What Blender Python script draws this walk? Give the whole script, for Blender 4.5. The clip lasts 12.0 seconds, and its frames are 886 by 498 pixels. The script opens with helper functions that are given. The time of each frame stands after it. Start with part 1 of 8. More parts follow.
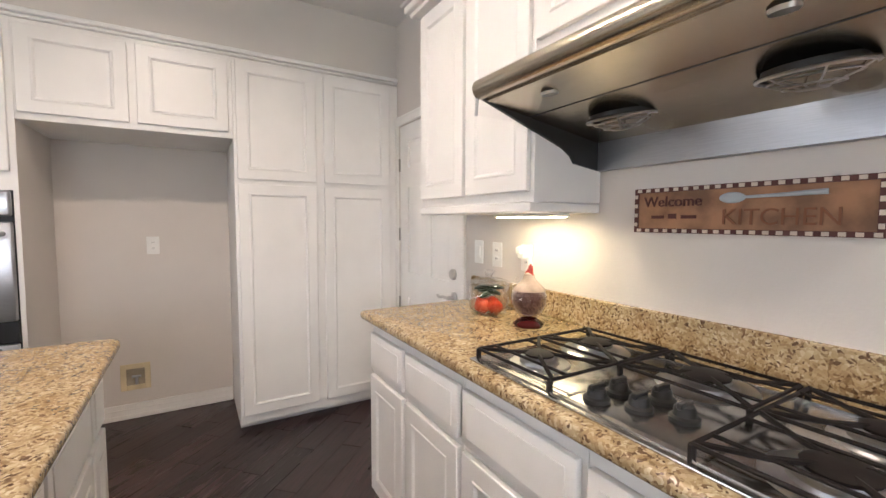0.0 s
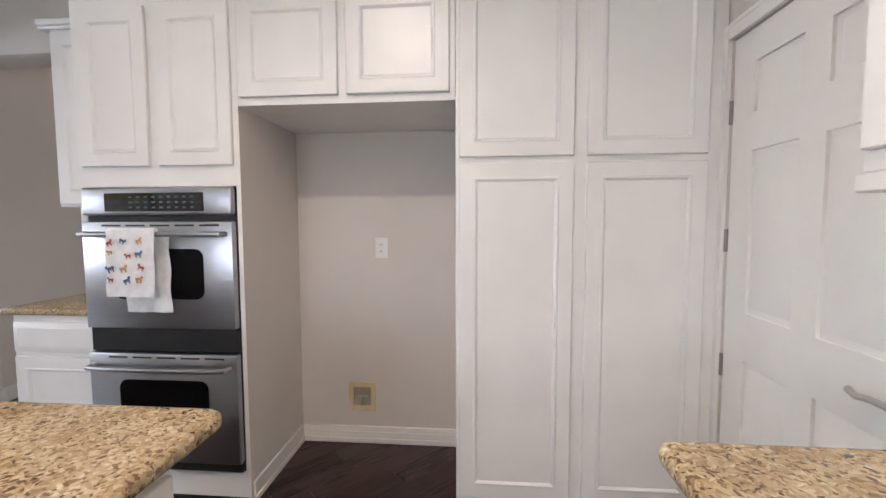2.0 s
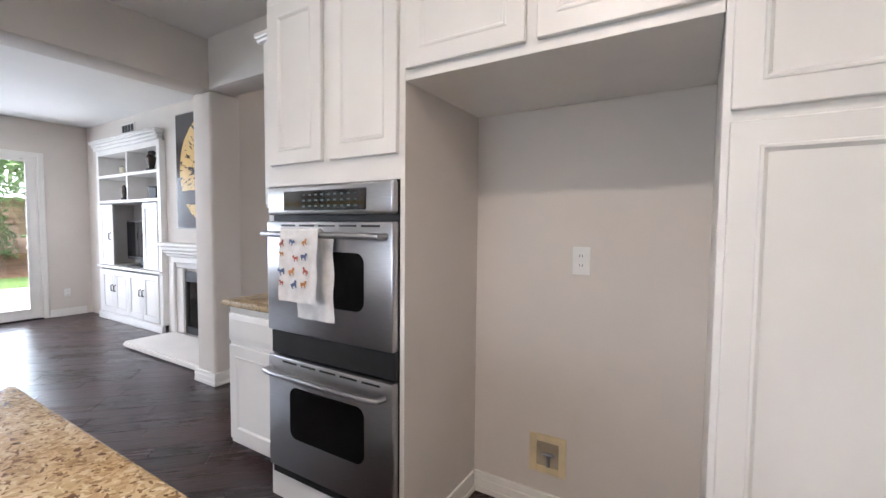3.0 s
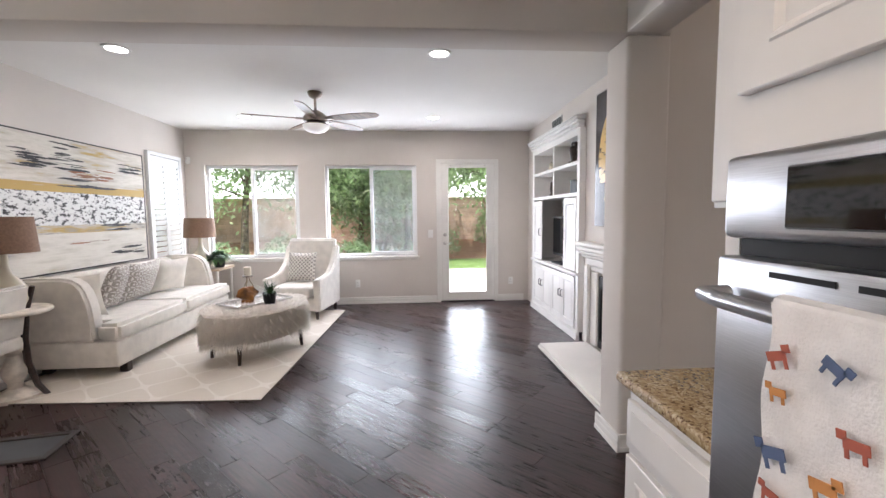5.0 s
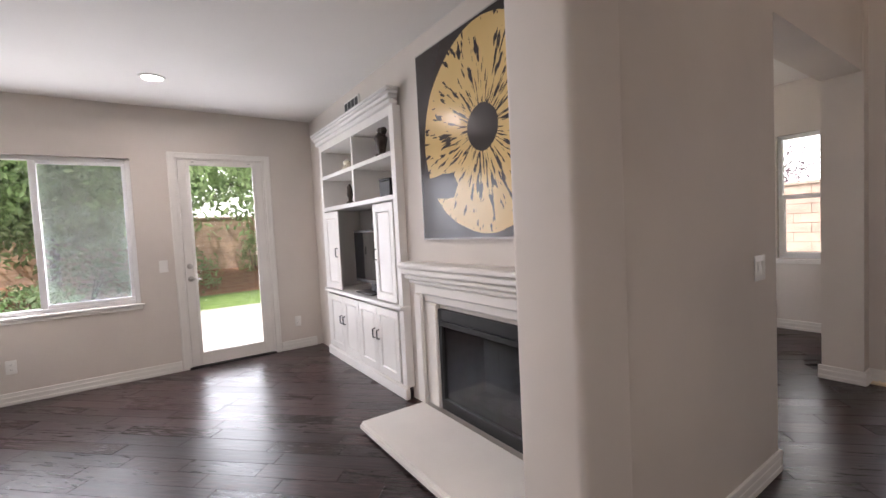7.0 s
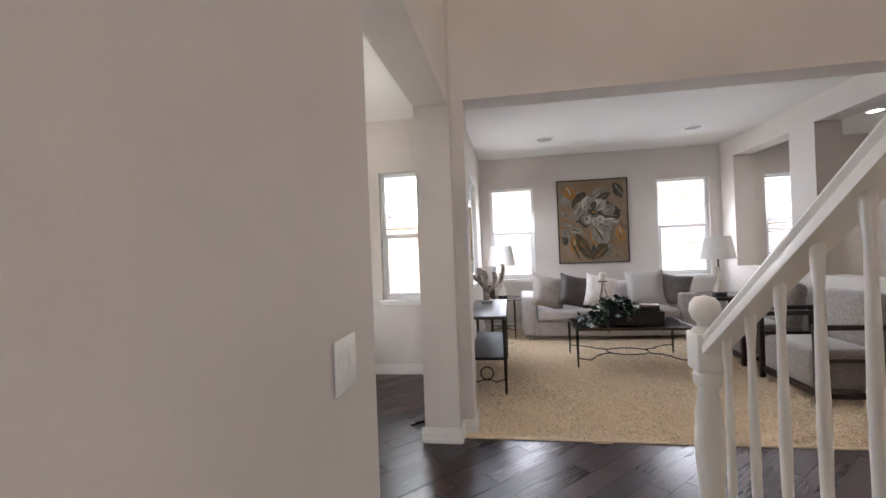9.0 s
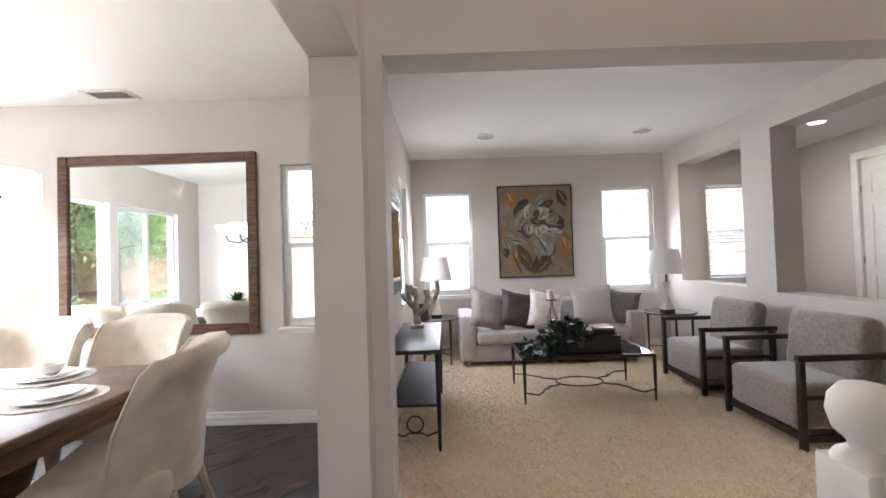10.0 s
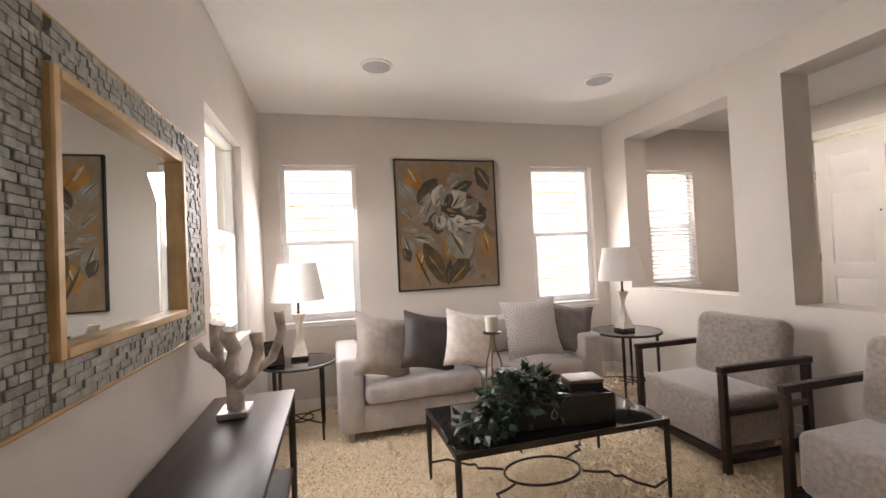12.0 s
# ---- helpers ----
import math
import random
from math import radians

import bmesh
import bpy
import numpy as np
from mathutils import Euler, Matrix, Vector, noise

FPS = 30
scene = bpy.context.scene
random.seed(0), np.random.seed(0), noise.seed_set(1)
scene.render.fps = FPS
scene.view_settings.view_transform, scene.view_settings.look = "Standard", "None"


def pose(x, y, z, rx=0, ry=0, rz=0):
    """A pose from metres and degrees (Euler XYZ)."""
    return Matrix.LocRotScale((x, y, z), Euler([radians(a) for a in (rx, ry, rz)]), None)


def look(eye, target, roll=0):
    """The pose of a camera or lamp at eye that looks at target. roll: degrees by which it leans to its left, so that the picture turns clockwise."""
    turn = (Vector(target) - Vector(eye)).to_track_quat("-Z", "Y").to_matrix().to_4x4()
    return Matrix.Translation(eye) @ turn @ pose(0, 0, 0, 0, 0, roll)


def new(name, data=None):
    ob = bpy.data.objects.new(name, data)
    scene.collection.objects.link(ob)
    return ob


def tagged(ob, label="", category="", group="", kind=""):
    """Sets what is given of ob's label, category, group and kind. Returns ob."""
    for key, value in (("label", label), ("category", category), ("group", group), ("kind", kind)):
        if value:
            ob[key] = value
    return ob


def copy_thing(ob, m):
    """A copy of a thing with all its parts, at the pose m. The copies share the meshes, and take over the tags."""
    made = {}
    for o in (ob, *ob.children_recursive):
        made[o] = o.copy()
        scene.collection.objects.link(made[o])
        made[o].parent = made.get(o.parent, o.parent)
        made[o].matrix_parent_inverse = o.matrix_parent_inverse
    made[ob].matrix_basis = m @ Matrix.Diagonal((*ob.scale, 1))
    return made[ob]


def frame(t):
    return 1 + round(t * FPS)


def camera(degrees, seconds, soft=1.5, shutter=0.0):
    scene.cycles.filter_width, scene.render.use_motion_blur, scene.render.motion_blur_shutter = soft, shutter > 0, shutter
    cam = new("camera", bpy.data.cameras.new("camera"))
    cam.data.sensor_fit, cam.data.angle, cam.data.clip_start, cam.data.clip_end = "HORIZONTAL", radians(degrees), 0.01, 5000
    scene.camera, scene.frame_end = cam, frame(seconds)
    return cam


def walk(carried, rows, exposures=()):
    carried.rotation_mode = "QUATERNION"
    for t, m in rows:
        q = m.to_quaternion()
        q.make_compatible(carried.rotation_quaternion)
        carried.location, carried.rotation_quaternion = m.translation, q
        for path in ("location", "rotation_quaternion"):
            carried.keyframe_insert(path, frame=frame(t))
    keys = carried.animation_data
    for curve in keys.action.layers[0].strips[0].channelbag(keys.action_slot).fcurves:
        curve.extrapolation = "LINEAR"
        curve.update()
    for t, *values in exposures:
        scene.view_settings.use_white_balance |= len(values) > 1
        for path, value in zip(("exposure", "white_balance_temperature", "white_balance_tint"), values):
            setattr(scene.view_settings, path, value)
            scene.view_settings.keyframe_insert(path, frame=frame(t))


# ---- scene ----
cam = camera(93.1, 12.0)
PATH = [
    (0, (0.664, -0.098, 1.317), (1.685, 1.617, 1.187), 0.2),
    (0.5, (0.776, 0.133, 1.312), (1.501, 1.991, 1.167), 0.1),
    (1, (0.899, 0.37, 1.313), (1.33, 2.319, 1.179), -0.0),
    (1.5, (0.975, 0.642, 1.321), (1.104, 2.634, 1.196), -0.0),
    (2, (0.982, 0.947, 1.306), (0.815, 2.936, 1.172), -0.2),
    (2.5, (0.962, 1.232, 1.292), (0.396, 3.148, 1.170), 0.1),
    (3, (0.851, 1.503, 1.290), (-0.190, 3.208, 1.184), 0.5),
    (3.5, (0.643, 1.740, 1.312), (-0.839, 3.079, 1.187), 0.3),
    (5.3, (-0.385, 2.224, 1.389), (-2.377, 2.294, 1.233), -0.6),
    (5.5, (-0.55, 2.223, 1.396), (-2.543, 2.287, 1.243), -0.6),
    (6, (-0.978, 2.188, 1.394), (-2.962, 2.391, 1.248), -1.0),
    (6.5, (-1.364, 2.249, 1.361), (-3.27, 2.842, 1.232), -2.0),
    (7, (-1.672, 2.424, 1.313), (-3.32, 3.554, 1.217), -2.9),
    (7.5, (-1.904, 2.684, 1.343), (-3.14, 4.254, 1.247), -3.5),
    (7.7, (-1.955, 2.817, 1.325), (-3.026, 4.503, 1.24), -3.5),
    (9.3, (-2.081, 4.108, 1.299), (-2.284, 6.097, 1.315), -2.0),
    (9.5, (-2.075, 4.271, 1.307), (-2.215, 6.266, 1.332), -1.9),
    (10, (-2.08, 4.711, 1.323), (-2.086, 6.711, 1.366), -1.8),
    (10.5, (-2.039, 5.162, 1.313), (-1.928, 7.158, 1.367), -2.1),
    (11, (-2.053, 5.652, 1.311), (-1.844, 7.64, 1.374), -2.0),
    (11.5, (-2.026, 6.112, 1.321), (-1.706, 8.085, 1.364), -2.3),
    (12, (-1.927, 6.567, 1.322), (-1.413, 8.499, 1.366), -2.7),
]
EXPOSURES = [
    (0.0, 0.78, 5950, 15),
    (2.5, 0.74, 5600, 14),
    (3.5, 0.88, 5650, 14),
    (5.5, 0.41, 6050, 18),
    (6.5, 0.22, 6150, 20),
    (7.5, 0.34, 6400, 21),
    (9.4, 1.12, 5850, 15),
    (10.5, 1.01, 6200, 18),
    (11.1, 1.05, 6450, 19),
    (12.0, 1.12, 6900, 20),
]
walk(cam, [(t, look(eye, target, roll)) for t, eye, target, roll in PATH], EXPOSURES)

# ---- world, sun, daylight ----
world = bpy.data.worlds.new("sky")
scene.world = world
world.use_nodes = True
wn = world.node_tree
sky = wn.nodes.new("ShaderNodeTexSky")
sky.sky_type = "NISHITA"
sky.sun_disc = False
sky.sun_elevation = radians(58)
sky.sun_rotation = radians(150)
sky.air_density, sky.dust_density = 1.0, 7.0
wn.nodes["Background"].inputs["Strength"].default_value = 0.15
wn.links.new(sky.outputs["Color"], wn.nodes["Background"].inputs["Color"])

sun = new("sun", bpy.data.lights.new("sun", "SUN"))
sun.data.energy, sun.data.angle, sun.data.color = 5.0, radians(0.6), (1.0, 0.95, 0.87)
sun.matrix_world = look((4, -7, 13), (0, 0, 0))


def area_lamp(name, eye, target, w, h, watts, colour=(1, 1, 1), spread=180):
    lamp = new(name, bpy.data.lights.new(name, "AREA"))
    lamp.data.shape, lamp.data.size, lamp.data.size_y = "RECTANGLE", w, h
    lamp.data.energy, lamp.data.color, lamp.data.spread = watts, colour, radians(spread)
    lamp.matrix_world = look(eye, target)
    return lamp


DAY = (0.93, 0.97, 1.0)
WARM = (1.0, 0.90, 0.80)
# skylight through the west windows and the glazed door, from just above their heads outside
area_lamp("daylight_west", (-7.25, -0.2, 2.62), (-5.2, -0.2, 0.0), 1.6, 0.7, 30, DAY)
area_lamp("daylight_west", (-7.25, 1.57, 2.62), (-5.2, 1.57, 0.0), 1.6, 0.7, 30, DAY)
area_lamp("daylight_west", (-7.25, 3.06, 2.62), (-5.2, 3.06, 0.0), 0.9, 0.7, 20, DAY)
# skylight in the openings of the bright windows of the front rooms
area_lamp("daylight_north", (-2.02, 10.74, 1.52), (-1.7, 9.0, 0.6), 0.62, 1.38, 14, DAY, 165)
area_lamp("daylight_north", (0.50, 10.74, 1.52), (0.1, 9.0, 0.6), 0.66, 1.38, 14, DAY, 165)
area_lamp("daylight_side", (-2.68, 9.345, 1.53), (-1.2, 8.9, 0.3), 0.85, 1.25, 16, DAY, 165)

# ---- materials ----


def mat(name, base, rough=0.5, metal=0.0, vary=0.06, scale=6.0, bump=0.0, bump_scale=60.0, second=None, mix_scale=3.0, spec=0.5, coat=0.0, stretch=None, per_object=0.0, sheen=0.0):
    m = bpy.data.materials.new(name)
    m.use_nodes = True
    nt = m.node_tree
    b = nt.nodes["Principled BSDF"]
    b.inputs["Roughness"].default_value = rough
    b.inputs["Metallic"].default_value = metal
    b.inputs["Specular IOR Level"].default_value = spec
    b.inputs["Coat Weight"].default_value = coat
    b.inputs["Sheen Weight"].default_value = sheen
    co = nt.nodes.new("ShaderNodeTexCoord")
    src = co.outputs["Object"]
    if stretch:
        mp = nt.nodes.new("ShaderNodeMapping")
        mp.inputs["Scale"].default_value = stretch
        nt.links.new(src, mp.inputs["Vector"])
        src = mp.outputs["Vector"]
    n = nt.nodes.new("ShaderNodeTexNoise")
    n.inputs["Scale"].default_value, n.inputs["Detail"].default_value = scale, 6
    nt.links.new(src, n.inputs["Vector"])
    ramp = nt.nodes.new("ShaderNodeValToRGB")
    lo, hi = (second or [c * (1 - vary * 1.6) for c in base]), base
    hi = hi if second else [min(1, c * (1 + vary)) for c in base]
    ramp.color_ramp.elements[0].position, ramp.color_ramp.elements[1].position = 0.36, 0.64
    ramp.color_ramp.elements[0].color, ramp.color_ramp.elements[1].color = (*lo, 1), (*hi, 1)
    nt.links.new(n.outputs["Fac"], ramp.inputs["Fac"])
    out = ramp.outputs["Color"]
    if per_object:
        info = nt.nodes.new("ShaderNodeObjectInfo")
        rng = nt.nodes.new("ShaderNodeMapRange")
        rng.inputs["To Min"].default_value, rng.inputs["To Max"].default_value = 1 - per_object, 1 + per_object
        hsv = nt.nodes.new("ShaderNodeHueSaturation")
        nt.links.new(info.outputs["Random"], rng.inputs["Value"])
        nt.links.new(rng.outputs["Result"], hsv.inputs["Value"])
        nt.links.new(out, hsv.inputs["Color"])
        out = hsv.outputs["Color"]
    nt.links.new(out, b.inputs["Base Color"])
    if bump:
        n2 = nt.nodes.new("ShaderNodeTexNoise")
        n2.inputs["Scale"].default_value, n2.inputs["Detail"].default_value = bump_scale, 4
        nt.links.new(src, n2.inputs["Vector"])
        bm_ = nt.nodes.new("ShaderNodeBump")
        bm_.inputs["Strength"].default_value, bm_.inputs["Distance"].default_value = bump, 0.01
        nt.links.new(n2.outputs["Fac"], bm_.inputs["Height"])
        nt.links.new(bm_.outputs["Normal"], b.inputs["Normal"])
    return m


def glass_mat(name, colour=(0.97, 0.99, 0.98), rough=0.0):
    m = bpy.data.materials.new(name)
    m.use_nodes = True
    b = m.node_tree.nodes["Principled BSDF"]
    b.inputs["Base Color"].default_value = (*colour, 1)
    b.inputs["Roughness"].default_value = rough
    b.inputs["Transmission Weight"].default_value = 1.0
    b.inputs["IOR"].default_value = 1.45
    return m


def glow_mat(name, colour, strength):
    m = bpy.data.materials.new(name)
    m.use_nodes = True
    b = m.node_tree.nodes["Principled BSDF"]
    b.inputs["Base Color"].default_value = (0.9, 0.9, 0.88, 1)
    b.inputs["Emission Color"].default_value = (*colour, 1)
    b.inputs["Emission Strength"].default_value = strength
    return m


def window_glass(name, power=4.0):
    """Thin pane: see-through with a faint gloss."""
    m = bpy.data.materials.new(name)
    m.use_nodes = True
    nt = m.node_tree
    out = nt.nodes["Material Output"]
    tr = nt.nodes.new("ShaderNodeBsdfTransparent")
    gl = nt.nodes.new("ShaderNodeBsdfGlossy")
    gl.inputs["Roughness"].default_value = 0.02
    fr = nt.nodes.new("ShaderNodeLayerWeight")
    fr.inputs["Blend"].default_value = 0.5
    pw = nt.nodes.new("ShaderNodeMath")
    pw.operation, pw.inputs[1].default_value = "POWER", power
    sc = nt.nodes.new("ShaderNodeMath")
    sc.operation, sc.inputs[1].default_value, sc.inputs[2].default_value = "MULTIPLY_ADD", 0.6, 0.035
    nt.links.new(fr.outputs["Facing"], pw.inputs[0])
    nt.links.new(pw.outputs[0], sc.inputs[0])
    mx = nt.nodes.new("ShaderNodeMixShader")
    nt.links.new(sc.outputs[0], mx.inputs[0])
    nt.links.new(tr.outputs["BSDF"], mx.inputs[1])
    nt.links.new(gl.outputs["BSDF"], mx.inputs[2])
    nt.links.new(mx.outputs["Shader"], out.inputs["Surface"])
    return m


M_WALL = mat("wall_paint", (0.66, 0.61, 0.56), 0.75, vary=0.03, scale=1.2, bump=0.06, bump_scale=130)
M_CEIL = mat("ceiling_paint", (0.78, 0.76, 0.73), 0.85, vary=0.02, scale=1.0, bump=0.12, bump_scale=110)
M_TRIM = mat("trim_paint", (0.80, 0.78, 0.74), 0.4, vary=0.02, scale=4)
M_CAB = mat("cabinet_paint", (0.80, 0.78, 0.75), 0.32, vary=0.025, scale=3, bump=0.03, bump_scale=40)
M_WHITE = mat("white_plastic", (0.82, 0.81, 0.78), 0.4, vary=0.02)
M_VINYL = mat("window_vinyl", (0.82, 0.83, 0.83), 0.4, vary=0.02)
M_PANE = window_glass("window_glass")
M_SCREEN = bpy.data.materials.new("screen_mesh")
M_SCREEN.use_nodes = True
_n = M_SCREEN.node_tree
_t, _d, _m = _n.nodes.new("ShaderNodeBsdfTransparent"), _n.nodes.new("ShaderNodeBsdfDiffuse"), _n.nodes.new("ShaderNodeMixShader")
_d.inputs["Color"].default_value, _m.inputs[0].default_value = (0.62, 0.66, 0.64, 1), 0.17
_n.links.new(_t.outputs[0], _m.inputs[1]), _n.links.new(_d.outputs[0], _m.inputs[2])
_n.links.new(_m.outputs[0], _n.nodes["Material Output"].inputs["Surface"])
M_SUBFLOOR = mat("plank_joint", (0.012, 0.008, 0.007), 0.6)
M_CARPET = mat("shag_carpet", (0.86, 0.73, 0.54), 0.95, second=(0.76, 0.62, 0.43), scale=30, bump=0.8, bump_scale=70, sheen=0.3)
M_BLACK = mat("black_metal", (0.012, 0.012, 0.012), 0.45, vary=0.2)
M_STEEL = mat("brushed_steel", (0.46, 0.46, 0.47), 0.28, 1.0, vary=0.06, scale=20, stretch=(1, 1, 60))
M_NICKEL = mat("satin_nickel", (0.55, 0.53, 0.50), 0.3, 1.0, vary=0.05)
M_DARKGLASS = mat("black_glass", (0.008, 0.008, 0.009), 0.06, vary=0.1, coat=0.5)

# ---- building helpers ----


def add_box(bm, x0, x1, y0, y1, z0, z1):
    v = [bm.verts.new(p) for p in ((x0, y0, z0), (x1, y0, z0), (x1, y1, z0), (x0, y1, z0), (x0, y0, z1), (x1, y0, z1), (x1, y1, z1), (x0, y1, z1))]
    for f in ((3, 2, 1, 0), (4, 5, 6, 7), (0, 1, 5, 4), (1, 2, 6, 5), (2, 3, 7, 6), (3, 0, 4, 7)):
        bm.faces.new([v[i] for i in f])
    return v


def bevelled(bm, width, segments=2):
    bmesh.ops.bevel(bm, geom=list(bm.edges), offset=width, segments=segments, affect="EDGES", profile=0.5, clamp_overlap=True)
    return bm


def box(x0, x1, y0, y1, z0, z1, bev=0.0, segments=2):
    bm = bmesh.new()
    add_box(bm, x0, x1, y0, y1, z0, z1)
    if bev:
        bevelled(bm, bev, segments)
    return bm


def boxes(*dims, bev=0.0):
    """Several boxes in one mesh, each bevelled."""
    bm = bmesh.new()
    for d in dims:
        add_box(bm, *d)
    if bev:
        bevelled(bm, bev, 1)
    return bm


def lathe(profile, segments=24, m=None):
    """A turned body from (radius, height) pairs."""
    bm = bmesh.new()
    rings = []
    for r, z in profile:
        if r < 1e-5:
            rings.append([bm.verts.new((0, 0, z))])
        else:
            rings.append([bm.verts.new((r * math.cos(2 * math.pi * i / segments), r * math.sin(2 * math.pi * i / segments), z)) for i in range(segments)])
    for a, b in zip(rings, rings[1:]):
        for i in range(segments):
            j = (i + 1) % segments
            if len(a) == 1 and len(b) == 1:
                continue
            if len(a) == 1:
                bm.faces.new((a[0], b[j], b[i]))
            elif len(b) == 1:
                bm.faces.new((a[i], a[j], b[0]))
            else:
                bm.faces.new((a[i], a[j], b[j], b[i]))
    for ring in (rings[0], rings[-1]):
        if len(ring) > 1:
            bm.faces.new(ring if ring is rings[-1] else ring[::-1])
    if m:
        bmesh.ops.transform(bm, matrix=m, verts=bm.verts)
    bmesh.ops.recalc_face_normals(bm, faces=bm.faces)
    return bm


def tube(points, radius, segments=8, bm=None, taper=None, closed=False):
    """A round bar along points; taper gives the radius factor at each point."""
    bm = bm or bmesh.new()
    pts = [Vector(p) for p in points]
    rings, n, side = [], len(pts), None
    for i, p in enumerate(pts):
        if closed:
            d = (pts[(i + 1) % n] - pts[i - 1]).normalized()
        else:
            d = (pts[min(i + 1, n - 1)] - pts[max(i - 1, 0)]).normalized()
        if side is None:
            side = d.orthogonal().normalized()
        side = (side - d * side.dot(d)).normalized()
        up = d.cross(side)
        r = radius * (taper[i] if taper else 1)
        rings.append([bm.verts.new(p + (side * math.cos(2 * math.pi * k / segments) + up * math.sin(2 * math.pi * k / segments)) * r) for k in range(segments)])
    for a, b in zip(rings, rings[1:] + ([rings[0]] if closed else [])):
        for k in range(segments):
            j = (k + 1) % segments
            bm.faces.new((a[k], a[j], b[j], b[k]))
    if not closed:
        bm.faces.new(rings[0][::-1])
        bm.faces.new(rings[-1])
    bmesh.ops.recalc_face_normals(bm, faces=bm.faces)
    return bm


def moved(bm, m):
    bmesh.ops.transform(bm, matrix=m, verts=bm.verts)
    return bm


def merge(*bms):
    """Joins several bmeshes into one."""
    out = bmesh.new()
    for b in bms:
        me = bpy.data.meshes.new("tmp")
        b.to_mesh(me)
        b.free()
        out.from_mesh(me)
        bpy.data.meshes.remove(me)
    return out


def mesh_of(name, bm, material, smooth=40):
    me = bpy.data.meshes.new(name)
    bm.to_mesh(me)
    bm.free()
    me.materials.append(material)
    if smooth:
        me.polygons.foreach_set("use_smooth", [True] * len(me.polygons))
        me.set_sharp_from_angle(angle=radians(smooth))
    return me


def part(name, bm, material, parent=None, label="", smooth=40):
    ob = new(name, mesh_of(name, bm, material, smooth))
    ob.parent = parent
    return tagged(ob, label)


def pieces(name, bm, material, parent, label="", smooth=40):
    """Links each loose piece of a bmesh as a part of its own."""
    bm.verts.index_update()
    seen, out = set(), []
    for v0 in bm.verts:
        if v0.index in seen:
            continue
        stack, faces = [v0], {}
        seen.add(v0.index)
        while stack:
            v = stack.pop()
            for f in v.link_faces:
                faces[tuple(sorted(w.index for w in f.verts))] = f
                for w in f.verts:
                    if w.index not in seen:
                        seen.add(w.index)
                        stack.append(w)
        piece, at = bmesh.new(), {}
        for f in faces.values():
            for w in f.verts:
                if w.index not in at:
                    at[w.index] = piece.verts.new(w.co)
            piece.faces.new([at[w.index] for w in f.verts])
        out.append(part(name, piece, material, parent, label, smooth))
    bm.free()
    return out


def thing(name, loc=(0, 0, 0), rz=0.0, label="", category="", group=""):
    ob = new(name)
    ob.empty_display_size = 0.1
    ob.matrix_basis = pose(*loc, 0, 0, rz)
    return tagged(ob, label, category, group)


def structure(name, bm, material, label="", category="", smooth=40):
    ob = new(name, mesh_of(name, bm, material, smooth))
    return tagged(ob, label, category, kind="structure")


def wall_bm(axis, a0, a1, t0, t1, z0, z1, openings=()):
    """A wall along axis 'x' or 'y' from a0 to a1, thick from t0 to t1, with openings (a0, a1, z0, z1) cut through it."""
    bm = bmesh.new()
    us = sorted({a0, a1, *[o[0] for o in openings], *[o[1] for o in openings]})
    zs = sorted({z0, z1, *[o[2] for o in openings], *[o[3] for o in openings]})
    us, zs = [u for u in us if a0 <= u <= a1], [z for z in zs if z0 <= z <= z1]

    def solid(i, j):
        if not (0 <= i < len(us) - 1 and 0 <= j < len(zs) - 1):
            return False
        u, z = (us[i] + us[i + 1]) / 2, (zs[j] + zs[j + 1]) / 2
        return not any(o[0] < u < o[1] and o[2] < z < o[3] for o in openings)

    cache = {}

    def v(u, t, z):
        key = (u, t, z)
        if key not in cache:
            cache[key] = bm.verts.new((u, t, z) if axis == "x" else (t, u, z))
        return cache[key]

    for i in range(len(us) - 1):
        for j in range(len(zs) - 1):
            if not solid(i, j):
                continue
            ua, ub, za, zb = us[i], us[i + 1], zs[j], zs[j + 1]
            bm.faces.new((v(ua, t0, za), v(ub, t0, za), v(ub, t0, zb), v(ua, t0, zb)))
            bm.faces.new((v(ua, t1, zb), v(ub, t1, zb), v(ub, t1, za), v(ua, t1, za)))
            for di, dj, q in ((-1, 0, (ua, za, ua, zb)), (1, 0, (ub, za, ub, zb)), (0, -1, (ua, za, ub, za)), (0, 1, (ua, zb, ub, zb))):
                if not solid(i + di, j + dj):
                    bm.faces.new((v(q[0], t0, q[1]), v(q[2], t0, q[3]), v(q[2], t1, q[3]), v(q[0], t1, q[1])))
    bmesh.ops.recalc_face_normals(bm, faces=bm.faces)
    return bm

# ---- the house: walls, floors, ceilings ----
CEIL = 2.71
FCEIL = 2.65
HIGH = 5.2


def wall(name, *args, material=M_WALL, label="painted plaster wall in warm greige"):
    return structure(name, wall_bm(*args), material, label, "wall")


# family room
wall("wall_west", "y", -1.35, 4.45, -6.85, -6.69, -0.1, FCEIL, [(-0.85, 0.505, 0.74, 2.135), (0.893, 2.28, 0.74, 2.135), (2.64, 3.49, -0.05, 2.16)])
wall("wall_south_family", "x", -6.69, -2.42, -1.35, -1.13, -0.1, FCEIL, [(-6.50, -5.76, 0.75, 2.20)])
wall("wall_fireplace", "x", -6.69, -2.65, 4.03, 4.45, -0.1, FCEIL, [(-6.20, -4.52, -0.1, 2.30), (-4.075, -2.90, 0.06, 0.765)])
wall("wall_niche_back", "x", -6.69, -2.65, 4.45, 4.55, -0.1, CEIL)
